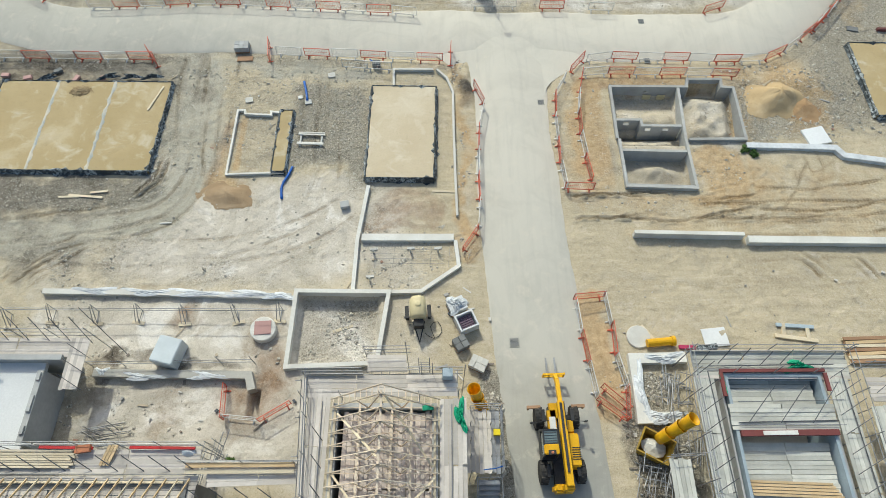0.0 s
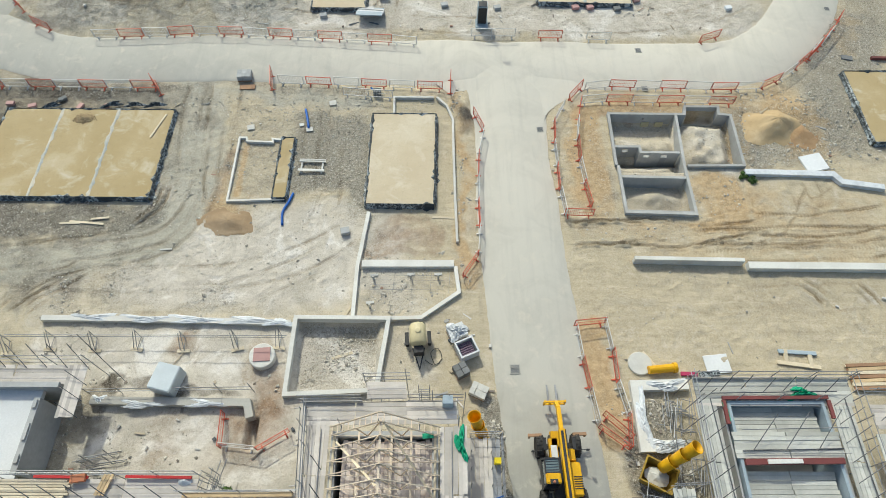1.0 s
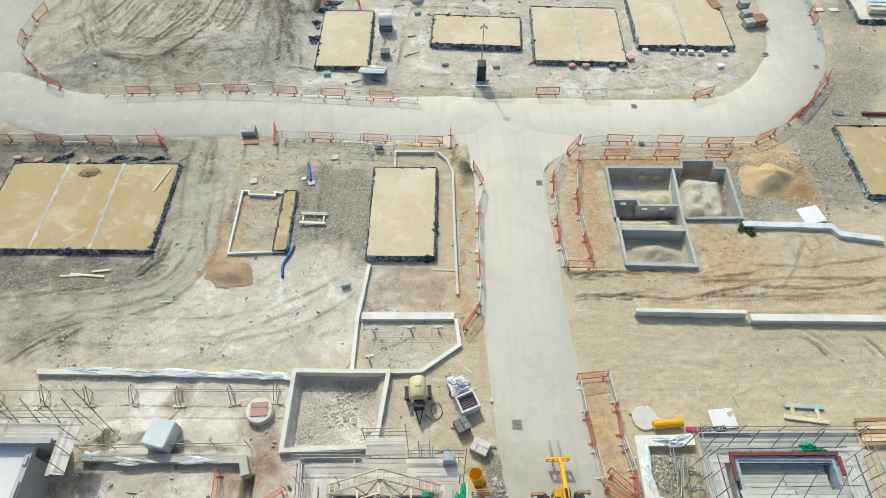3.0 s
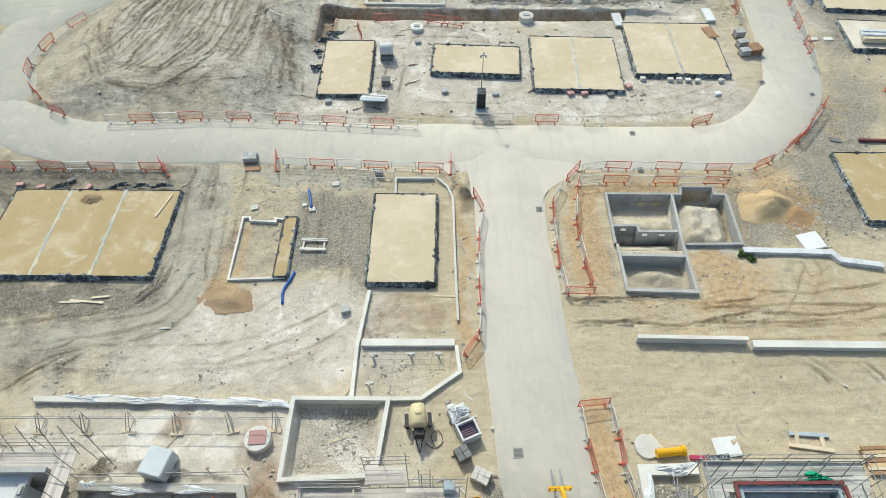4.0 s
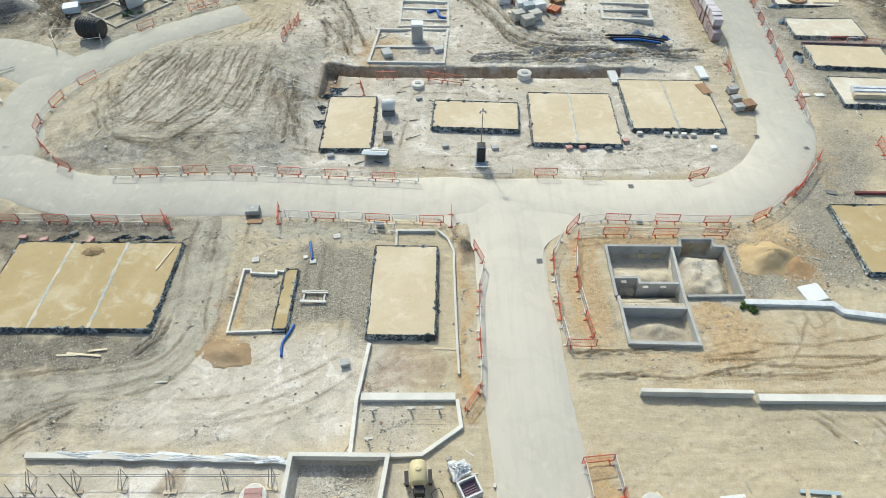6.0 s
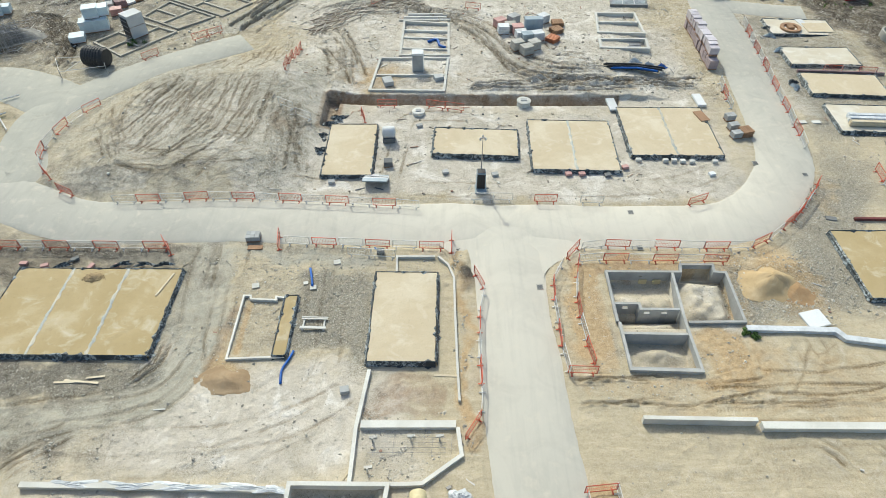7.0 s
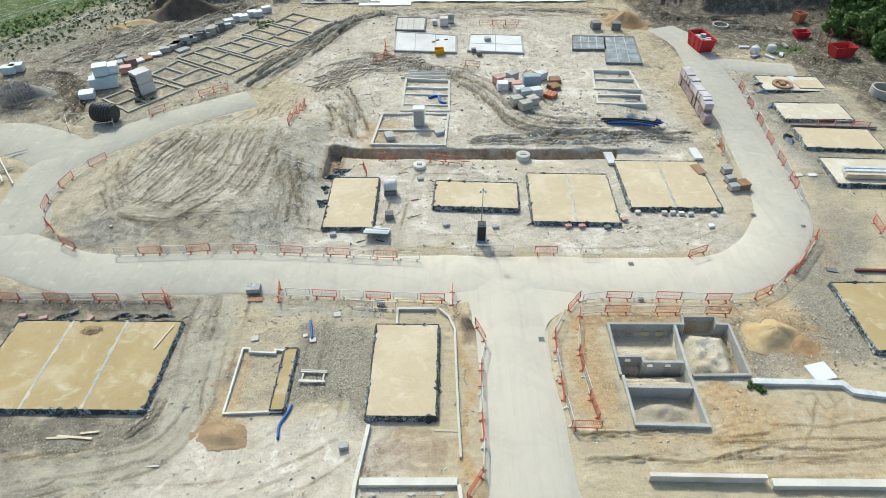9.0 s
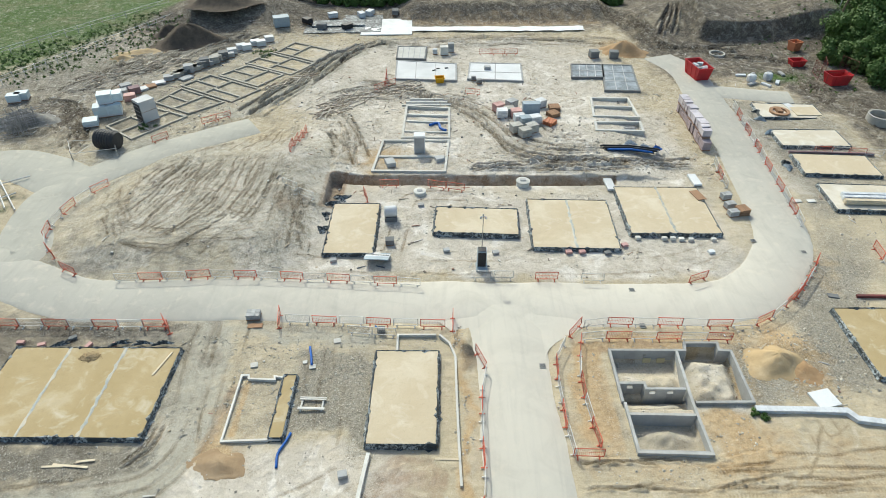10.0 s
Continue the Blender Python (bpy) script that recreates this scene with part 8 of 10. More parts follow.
def cctv_tower(p):
    root = thing("surveillance_tower", "dark mobile camera tower with a tall mast on a grey base", "tower", at=pose(p[0], p[1], 0, 0, 0, 0))
    bm = bmesh.new()
    box(bm, 0, -0.1, 0.16, 1.05, 1.1, 0.26)
    bmesh.ops.bevel(bm, geom=bm.edges[:], offset=0.04, segments=1, affect="EDGES")
    part("base", bm, INSUL, root, "grey steel base")
    bm = bmesh.new()
    box(bm, 0, 0.1, 1.15, 0.86, 0.8, 1.75, taper=0.92)
    bmesh.ops.bevel(bm, geom=bm.edges[:], offset=0.03, segments=1, affect="EDGES")
    cab = part("cabinet", bm, INSUL, root, "grey cabinet")
    bm = bmesh.new()
    box(bm, 0, -0.305, 1.15, 0.7, 0.02, 1.55)
    part("door_panel", bm, BLACK, cab, "black front panel")
    bm = bmesh.new()
    box(bm, 0, 0.1, 2.045, 0.7, 0.65, 0.03)
    part("solar_panel", bm, BLACK, cab)
    for s in (-0.3, 0.3):
        bm = bmesh.new()
        lathe(bm, [(0.08, 0.0), (0.08, 0.03), (0.02, 0.05)], 12, m=pose(s, -0.66, 0.2, 90, 0, 0))
        part("lamp", bm, WHITE, root)
    bm = bmesh.new()
    beam(bm, (0, 0.45, 0.2), (0, 0.45, 3.6), 0.1, sides=8)
    beam(bm, (0, 0.45, 3.5), (0, 0.45, 5.3), 0.065, sides=8)
    part("mast", bm, STEEL, root)
    bm = bmesh.new()
    box(bm, 0, 0.45, 5.3, 0.5, 0.08, 0.08)
    part("crossbar", bm, STEEL, root)
    for s in (-0.22, 0.22, 0):
        bm = bmesh.new()
        lathe(bm, [(0.03, 0.0), (0.09, -0.08), (0.09, -0.2), (0.03, -0.26)][::-1], 12, at=(s, 0.45, 5.3 if s else 5.6))
        part("camera_dome", bm, WHITE, root, "white camera dome", True)


def leaf_mass(rng, blobs, n, size):
    """Many small leaf clumps on uneven lobes."""
    verts, faces = [], []
    for _ in range(n):
        bx, by, bz, r = blobs[rng.randrange(len(blobs))]
        d = Vector((rng.gauss(0, 1), rng.gauss(0, 1), rng.gauss(0, 1))).normalized()
        c = Vector((bx, by, bz)) + d * r * (rng.random() ** 0.4)
        u = Vector((rng.gauss(0, 1), rng.gauss(0, 1), rng.gauss(0, 1))).normalized()
        v = u.cross(d + Vector((0.1, 0.2, 0.3))).normalized()
        s = size * rng.uniform(0.6, 1.3)
        k = len(verts)
        verts += [c - u * s, c + v * s * 0.5, c + u * s, c - v * s * 0.5]
        faces.append((k, k + 1, k + 2, k + 3))
    return verts, faces


def leaf_material():
    m, t, b = material("leaves", 0.65)
    n = noise_at(t, place_of(t), 1.1, 4)
    isl = t.nodes.new("ShaderNodeNewGeometry").outputs["Random Per Island"]
    col = mix(t, ramp(t, n, 0.35, 0.65), (0.045, 0.095, 0.02), (0.11, 0.18, 0.045))
    col = mix(t, isl, col, (0.08, 0.14, 0.032))
    t.links.new(col, b.inputs["Base Color"])
    return m


LEAVES = leaf_material()
BARK = plain("bark", (0.16, 0.12, 0.085), (0.09, 0.07, 0.05), 0.95)


def tree(p, h, r, seed, label="leafy green tree in full summer foliage"):
    rng = random.Random(seed)
    z = height(*p)
    root = thing("tree", label, "tree", "trees", pose(p[0], p[1], z - 0.05, 0, 0, rng.uniform(0, 360)))
    bm = bmesh.new()
    beam(bm, (0, 0, 0), (0.1, 0.05, h * 0.35), 0.35, sides=8)
    beam(bm, (0.1, 0.05, h * 0.33), (0.0, 0.1, h * 0.7), 0.2, sides=8)
    for i in range(6):
        a = i * 1.05 + rng.random()
        beam(bm, (0.08, 0.05, h * (0.25 + 0.06 * i)), (r * 0.7 * math.cos(a), r * 0.7 * math.sin(a), h * (0.45 + 0.07 * i)), 0.1, sides=6)
    part("trunk", bm, BARK, root)
    blobs = [(rng.uniform(-0.65, 0.65) * r, rng.uniform(-0.65, 0.65) * r, h * rng.uniform(0.08, 0.9), r * rng.uniform(0.3, 0.55)) for _ in range(20)]
    verts, faces = leaf_mass(rng, blobs, 3600, 0.24)
    me = bpy.data.meshes.new("crown")
    me.from_pydata(verts, [], faces)
    me.materials.append(LEAVES)
    crown = new("crown", me)
    crown.parent = root
    return root


WET_SHEET = plain("wet_membrane", (0.12, 0.135, 0.14), (0.36, 0.40, 0.41), 0.22, big=0.8, fine=5, relief=0.3)
PACK_BUFF = plain("buff_block", (0.47, 0.455, 0.41), (0.36, 0.345, 0.305), 0.9, fine=5)


def build_far_things():
    # floor slabs of the furthest plots
    flat_slab(((4.09, 91.38), (11.62, 90.93), (11.33, 84.64), (3.56, 85.44)), 0.25, SCREED, "whitish floor slab with a block edge course", (0.5, -0.45))
    flat_slab(((-6.95, 92.28), (1.95, 90.93), (1.85, 84.84), (-6.80, 85.44)), 0.25, SCREED, "whitish floor slab in three bays", (0.33, 0.66))
    flat_slab(((-7.11, 98.22), (-2.61, 97.97), (-2.76, 92.96), (-7.09, 93.19)), 0.25, CONCRETE_PALE, "pale beam floor slab with a dark edge course", (0.2, 0.4, 0.6, 0.8), BLOCK_DARK)
    flat_slab(((19.22, 90.71), (23.75, 90.49), (23.06, 85.84), (18.52, 85.84)), 0.3, WET_SHEET, "grey beam and block floor under a dark wet membrane", (0.25, 0.5, 0.75, -0.5), BLOCK_DARK)
    flat_slab(((23.84, 90.49), (28.09, 90.27), (27.10, 81.17), (22.39, 81.36)), 0.3, WET_SHEET, "grey beam and block floor under a dark wet membrane", (0.33, 0.66, -0.35, -0.7), BLOCK_DARK)
    for p, q in (((23.21, 94.17), 8), ((26.22, 93.94), -4)):
        pack(p[0], p[1], q, 1.3, 1.2, 1.0, BLOCK_DARK, 4, "dark grey block pack behind the beam floor")
    for p, w, h, m in (((0.18, 95.35), 1.2, 1.2, CONCRETE_PALE), ((1.25, 96.55), 0.9, 1.3, BLOCK), ((-1.24, 95.59), 0.7, 0.7, SHEET), ((5.13, 84.31), 0.7, 0.5, BLOCK_DARK), ((4.37, 85.31), 0.6, 0.5, BLOCK_DARK), ((6.52, 89.04), 0.9, 0.6, BLOCK)):
        pack(p[0], p[1], 6, w, w * 0.8, h, m, 3, "small stack of materials on the floor slabs", "material stacks", name="material_stack", category="material stack")
    for p in ((-0.75, 89.04), (0.50, 89.25), (-1.33, 88.40)):
        lay("offcut", "dark offcut lying on the white slab", "offcut", *p, 0.5, 0.25, 0.1, 20, BLACK, z=0.26)
    x, y = (-0.48, 84.71)
    dp = thing("dumper_bucket", "yellow tipping bucket standing on the ground", "bucket", at=pose(x, y, 0, 0, 0, 5))
    skip_shell(dp, 1.3, 1.0, 0.8, YELLOW)
    # white membrane strip and spoil behind
    bm = bmesh.new()
    pts = smooth_line(((-13.32, 106.20), (-2.31, 106.77), (11.16, 106.77), (23.92, 107.05)), 1.2)
    rng = random.Random(8)
    rows = []
    for p in pts:
        rows.append([bm.verts.new((p.x + rng.uniform(-0.1, 0.1), p.y + k + rng.uniform(-0.15, 0.15), height(p.x, p.y + k) + 0.12 + rng.uniform(0, 0.12))) for k in (-1.1, -0.4, 0.4, 1.1)])
    for a, b in zip(rows, rows[1:]):
        for k in range(3):
            bm.faces.new((a[k], a[k + 1], b[k + 1], b[k]))
    tagged(new("geotextile_strip", mesh_of("geotextile_strip", bm, plain("white_geotextile", (0.80, 0.81, 0.80), (0.66, 0.66, 0.64), 0.7))), "long white geotextile strip laid along the soil bank", "geotextile")
    lay("geotextile_sheet", "broad white geotextile sheet on the ground", "geotextile", *(-9.6, 107.9), 8.6, 8.0, 0.15, 2, bpy.data.materials["white_geotextile"])
    lay("ground_sheet", "black plastic sheeting spread on the ground", "sheeting", *(-17.07, 109.37), 13, 9.0, 0.08, 2, MEMBRANE)
    lay("membrane_roll", "black membrane sheets heaped by the white sheet", "sheeting", *(-18.01, 109.07), 9, 3.0, 0.3, 4, MEMBRANE)
    for i, p in enumerate(((-20.64, 107.05), (-19.40, 112.07), (-16.30, 107.05), (-13.10, 114.25), (-8.53, 114.25), (-14.50, 113.00), (-23.39, 109.07))):
        pack(p[0], p[1], i * 23, 1.6, 1.1, 0.8, (BLOCK_DARK, SHEET, BLACK, SCREED)[i % 4], 3, "heap of dark and pale materials at the site edge", "edge materials", name="material_stack", category="material stack")
    lay("site_box", "blue-grey site box with a sloping lid", "box", *(-27.51, 107.62), 2.6, 1.8, 1.6, 20, INSUL)
    # brick packs in two rows along the road
    rng = random.Random(4)
    LILAC_BRICK = plain("lilac_brick", (0.40, 0.335, 0.34), (0.30, 0.235, 0.24), 0.85)
    a, b = Vector((31.05, 75.2)), Vector((30.9, 65.2))
    for i in range(13):
        p = a.lerp(b, i / 12)
        for k, hh in ((rng.uniform(-0.1, 0.1), 1.0),):
            pack(p.x + k, p.y + rng.uniform(-0.05, 0.05), rng.uniform(-5, 5), 1.0, 0.72, hh * rng.uniform(0.95, 1.02), LILAC_BRICK, 5, "shrink-wrapped pack of purple-grey bricks beside the road", "brick packs", name="brick_pack", category="brick pack", seed=i)
        if i != 12:
            pack(p.x + rng.uniform(-0.12, 0.12), p.y + rng.uniform(-0.05, 0.05), rng.uniform(-6, 6), 0.98, 0.7, rng.uniform(0.82, 0.98), LILAC_BRICK, 5, "wrapped brick pack stacked on the lower row", "brick packs", z=1.18 + max(0, height(p.x, p.y)), name="brick_pack", category="brick pack", seed=i + 40, wrap=plain("lilac_wrap", (0.60, 0.56, 0.58), (0.38, 0.33, 0.36), 0.35) if i == 0 else bpy.data.materials["lilac_wrap"])
    # skips and site-edge things
    open_skip((36.78, 86.94), 100, 4.2, 2.2, 1.9, SKIP_RED, "large red skip full of packaging waste", True)
    open_skip((55.68, 84.32), 8, 3.2, 2.0, 1.5, SKIP_RED, "red skip behind mesh fence panels")
    open_skip((55.28, 97.04), 20, 1.6, 1.5, 1.4, ORANGE, "orange steel concrete hopper on bare soil")
    open_skip((53.04, 90.99), 5, 2.2, 1.4, 0.9, SKIP_RED, "low red tray skip")
    for i, (p, turn) in enumerate((((55.59, 87.98), 70), ((59.37, 88.40), 110), ((55.06, 83.53), 5), ((54.02, 86.94), 80))):
        f = thing("fence_panel", "rusty mesh fence panel standing askew", "fence panel", "mesh panels", pose(p[0], p[1], height(*p), 0, 0, turn))
        for a, b in (((-1.4, 0, 0), (-1.4, 0, 2)), ((1.4, 0, 0), (1.4, 0, 2)), ((-1.4, 0, 2), (1.4, 0, 2)), ((-1.4, 0, 0.1), (1.4, 0, 0.1))):
            pole(f, a, b, "frame_tube", 0.06, LINTEL)
        bm = bmesh.new()
        for k in range(13):
            beam(bm, (-1.3 + k * 0.215, 0, 0.1), (-1.3 + k * 0.215, 0, 2), 0.02)
        part("mesh_infill", bm, LINTEL, f)
    for p in ((43.88, 84.91), (46.46, 85.51)):
        bagp = thing("bulk_bag", "white bulk bag of sand on the grass", "bulk bag", "bulk bags", pose(p[0], p[1], height(*p)))
        bm = bmesh.new()
        lathe(bm, [(0.4, 0), (0.62, 0.15), (0.66, 0.6), (0.58, 1.0), (0.4, 1.1), (0.2, 1.05)], 12, sx=1.0, sy=0.9)
        part("bag_body", bm, SHEET, bagp)
        bm = bmesh.new()
        tube(bm, [(-0.4, 0, 1.0), (-0.2, 0, 1.35), (0.2, 0, 1.35), (0.4, 0, 1.0)], 0.04)
        part("lifting_loop", bm, SHEET, bagp)
    for i, p in enumerate(((43.19, 86.94), (43.66, 83.92), (47.42, 84.32), (49.36, 87.56), (45.50, 83.53))):
        lay("debris", "pale scrap lying on the grass patch", "scrap", *p, 1.4, 0.5, 0.25, i * 31, (SHEET, BLOCK)[i % 2])
    ring((54.96, 72.03), 1.5, 1.1, CONCRETE, "large open concrete manhole ring")
    ring((42.56, 95.11), 1.2, 0.4, CONCRETE, "flat concrete ring on the track")
    ring((8.60, 57.35), 0.7, 0.9, CONCRETE_PALE, "concrete manhole shaft with a lid in the trench", cover=CONCRETE_PALE)
    ring((-2.45, 55.67), 0.62, 0.3, CONCRETE_PALE, "concrete manhole shaft with a lid on the plot", cover=CONCRETE_PALE)
    # things on the eastern slabs
    p = (43.46, 74.47)
    drum = thing("cable_drum_end", "orange-brown timber drum end with a square hub lying on the slab", "cable drum", at=pose(p[0], p[1], 0.32))
    bm = bmesh.new()
    rings = []
    for rr, zz in ((1.25, 0), (1.25, 0.22), (0.85, 0.22), (0.85, 0.0)):
        rings.append([bm.verts.new((rr * math.cos(2 * math.pi * k / 32), rr * math.sin(2 * math.pi * k / 32), zz)) for k in range(32)])
    for a, b in zip(rings, rings[1:]):
        for k in range(32):
            bm.faces.new((a[k], a[(k + 1) % 32], b[(k + 1) % 32], b[k]))
    part("rim", bm, PALLET_WOOD, drum)
    bm = bmesh.new()
    box(bm, 0, 0.1, 0.15, 0.7, 0.9, 0.3)
    part("hub", bm, PALLET_WOOD, drum)
    lay("board_sheet", "white board leaning on the slab", "sheet", *(45.51, 75.97), 0.9, 2.0, 0.06, 8, SCREED, z=0.32)
    lay("timber_mat", "sand-coloured timber mat on the slab", "timber mat", *(46.90, 74.63), 3.2, 2.4, 0.08, 0, SAND_PALE, z=0.32)
    p = (43.74, 53.77)
    wp = thing("wrapped_timber", "long bundles wrapped in white plastic on the slab", "timber bundle", at=pose(p[0], p[1], 0.36, 0, 0, -3))
    for yy, mat in ((-0.7, TIMBER_PALE), (0.0, SHEET), (0.6, SHEET)):
        bm = bmesh.new()
        box(bm, 0.2 * yy, yy, 0.3, 5.2, 0.55, 0.5)
        bmesh.ops.bevel(bm, geom=bm.edges[:], offset=0.08, segments=2, affect="EDGES")
        part("wrapped_length" if mat is SHEET else "timber_length", bm, mat, wp)
    lay("steel_beam", "dark red steel beam lying on gravel", "beam", *(36.95, 39.42), 3.4, 0.25, 0.25, -1, LINTEL)
    lay("drain_cover", "dark cover on the gravel", "cover", *(33.35, 39.57), 0.9, 0.5, 0.1, -12, BLOCK_DARK)
    lay("barrier_panel", "magenta plastic panel propped on the slab corner", "panel", *(32.87, 36.62), 0.6, 1.6, 0.3, 12, PINK)
    for p in ((38.24, 54.17), (36.77, 54.17), (38.05, 71.72), (37.70, 67.40)):
        lay("paving_slab", "pale slab lying on the verge", "paving slab", *p, 0.9, 0.5, 0.1, 4, CONCRETE_PALE, group="loose slabs")
    bm = bmesh.new()
    wall_run(bm, ((40.28, 64.24), (49.88, 63.71)), 0.25, 0.0, 0.35)
    tagged(new("brick_course", mesh_of("brick_course", bm, BRICK)), "low dark red brick course beside the slab", "wall")
    for i, p in enumerate(((40.18, 69.29), (38.81, 61.91), (38.83, 60.91), (40.89, 74.92), (40.48, 72.98))):
        cloth("membrane_fold", "bunched blue-grey membrane at the slab edge", "sheeting", p[0], p[1], 0.05, 1.3, 0.9, 0.35, MEMBRANE if i % 2 else INSUL, i * 40, 110 + i)
    # kerb pallets and timber crate by the eastern bend
    for i, p in enumerate(((29.50, 54.70), (29.31, 53.02), (29.14, 51.61))):
        pack(p[0], p[1], 12, 1.0, 0.7, 0.55, BLOCK, 3, "grey kerb stones stacked on a pallet", "kerb packs", name="kerb_pack", category="kerb pack", pieces=True)
    p = (30.20, 52.01)
    pl = thing("pallet_pile", "untidy pile of empty timber pallets", "pallets", at=pose(p[0], p[1], 0, 0, 0, 10))
    for i in range(5):
        pallet(pl, 1.2, 1.1, 0.14 * i, 6 * (i % 3), PALLET_WOOD, 6)
    # bricks and pads on the central platform
    for p in ((18.61, 47.65), (21.13, 47.56), (21.94, 47.56), (22.72, 47.47), (23.61, 47.38), (25.77, 47.38)):
        lay("block_pad", "pale block set at the slab foot", "block", *p, 0.5, 0.35, 0.3, 2, CONCRETE_PALE, group="block pads")
    for p, m in (((11.68, 45.56), PINK), ((12.94, 45.56), PINK), ((17.12, 46.59), PINK), ((15.27, 45.39), BLOCK_DARK), ((0.32, 45.81), BLOCK), ((4.89, 45.47), BLOCK), ((-6.07, 45.14), CONCRETE_PALE), ((-10.03, 44.31), BLOCK), ((-2.27, 53.33), BLOCK), ((24.94, 45.56), SCREED)):
        lay("block_pad", "small block or bag lying on the dusty plot", "block", *p, 0.6, 0.45, 0.25, 14, m, group="loose blocks")
    cctv_tower((3.47, 43.42))
    p = (-5.20, 51.02)
    tk = thing("water_tank", "pale cylindrical tank on a dark pallet frame", "tank", at=pose(p[0], p[1], 0, 0, 0, 3))
    bm = bmesh.new()
    box(bm, 0, 0, 0.25, 1.2, 1.1, 0.45)
    part("cradle", bm, BLOCK_DARK, tk)
    bm = bmesh.new()
    lathe(bm, [(0.1, -0.66), (0.45, -0.6), (0.55, -0.5), (0.55, 0.5), (0.45, 0.6), (0.1, 0.66)], 20, m=pose(0, 0, 0.95, 0, 90, 0))
    part("barrel", bm, SCREED, tk, "", True)
    p = (-6.22, 46.94)
    st = thing("sheet_stack", "stack of grey-blue sheets on dark bearers", "sheet stack", at=pose((-6.01, 44.39)[0], (-6.01, 44.39)[1], 0, 0, 0, -3))
    for i in range(5):
        bm = bmesh.new()
        box(bm, 0.05 * (i % 2), -0.55 + 0.3 * i, 0.2 + 0.14 * (4 - i), 2.2, 0.45, 0.1)
        part("sheet", bm, (INSUL, SCREED, MEMBRANE, SCREED, INSUL)[i], st)
    pack(*(-5.04, 46.94), 5, 0.8, 0.7, 0.5, BLOCK_DARK, 3, "small dark block stack", "material stacks", name="material_stack", category="material stack")
    for i, p in enumerate(((-11.85, 51.31), (-11.28, 53.33), (-10.54, 54.38), (-11.77, 48.92))):
        cloth("membrane_fold", "torn dark blue membrane at the slab edge", "sheeting", p[0], p[1], 0.2, 1.4, 1.6, 0.3, MEMBRANE, 60 + i * 11, 140 + i)
    lay("plank", "orange-brown sheet leaning on the slab corner", "sheet", *(26.53, 54.68), 1.0, 1.8, 0.08, 14, PALLET_WOOD, z=0.42)
    for p in ((17.89, 57.12), (27.31, 58.04)):
        lay("concrete_pad", "white concrete pad at a trench end", "pad", p[0], p[1], 0.9, 2.2, 0.25, 3, SCREED, z=height(*p) + 0.1)
    # block packs between the northern footings
    for i, (p, m) in enumerate((((7.50, 72.98), SCREED), ((8.42, 73.62), PACK_BUFF), ((9.24, 72.98), PINK), ((9.52, 71.41), SCREED), ((10.17, 70.79), INSUL), ((11.47, 71.10), SCREED), ((8.85, 68.70), PACK_BUFF), ((9.83, 67.55), PACK_BUFF), ((10.78, 68.70), PACK_BUFF), ((7.21, 74.92), PINK), ((12.74, 76.27), SCREED), ((9.00, 76.10), BLOCK))):
        pack(p[0], p[1], 4 + i * 3, 1.35, 1.1, 0.95, m, 4, "pack of grey and pale blocks on the northern plot", "block packs", seed=i, pieces=True)
    p = (11.11, 72.98)
    cb = thing("site_cabinet", "tall blue-grey steel cabinet among the block packs", "cabinet", at=pose(p[0], p[1], height(*p), 0, 0, 2))
    bm = bmesh.new()
    box(bm, 0, 0, 1.0, 2.2, 1.0, 2.0)
    bmesh.ops.bevel(bm, geom=bm.edges[:], offset=0.03, segments=1, affect="EDGES")
    part("body", bm, INSUL, cb)
    for s in (-0.52, 0.52):
        bm = bmesh.new()
        box(bm, s, -0.51, 1.0, 0.98, 0.03, 1.8)
        part("door", bm, INSUL, cb)
    for i, p in enumerate(((14.48, 75.42), (14.04, 73.29), (13.27, 70.79))):
        pr = thing("pallet_pile", "orange-brown timber pallets stacked crookedly", "pallets", "pallet piles", pose(p[0], p[1], height(*p), 0, 0, i * 24))
        for k in range(4):
            pallet(pr, 1.4, 1.3, 0.14 * k, 5 * (k % 2), ORANGE if i == 2 else PALLET_WOOD, 5)
    p = (-2.69, 63.84)
    wb = thing("site_box", "tall white steel box with a dark front", "box", at=pose(p[0], p[1], height(*p), 0, 0, 0))
    bm = bmesh.new()
    box(bm, 0, 0, 1.1, 1.25, 1.0, 2.2)
    part("body", bm, SCREED, wb)
    bm = bmesh.new()
    box(bm, 0, -0.51, 1.0, 1.1, 0.02, 1.9)
    part("door", bm, BLOCK, wb)
    for p in ((-5.83, 60.66), (-0.38, 61.65), (-5.99, 61.15)):
        lay("spoil_bag", "grey lump of spoil in the footing cell", "spoil", p[0], p[1], 1.0, 0.8, 0.5, 20, BLOCK, z=height(*p))
    hose("blue_pipe", "coiled blue pipe in the footing trench", "pipe", ((-1.68, 70.19), (-0.64, 70.79), (-0.28, 69.29), (0.41, 68.70)), 0.16, BLUE)
    bp = thing("pipe_bundle", "bundle of black and blue plastic pipes with white wrap", "pipes", at=pose(0, 0, 0))
    for i in range(9):
        bm = bmesh.new()
        a, b = Vector((18.35, 64.37)), Vector((25.10, 63.45))
        zz = height(*a) + 0.12 + 0.13 * (i % 3)
        tube(bm, [(a.x + 0.3 * i * 0.3, a.y - 0.16 * i + 0.6, zz), ((a.x + b.x) / 2, (a.y + b.y) / 2 - 0.14 * i + 0.8, zz + 0.05), (b.x - 0.15 * i, b.y - 0.12 * i + 0.5, zz)], 0.09)
        part("pipe", bm, BLACK if i < 7 else BLUE, bp)
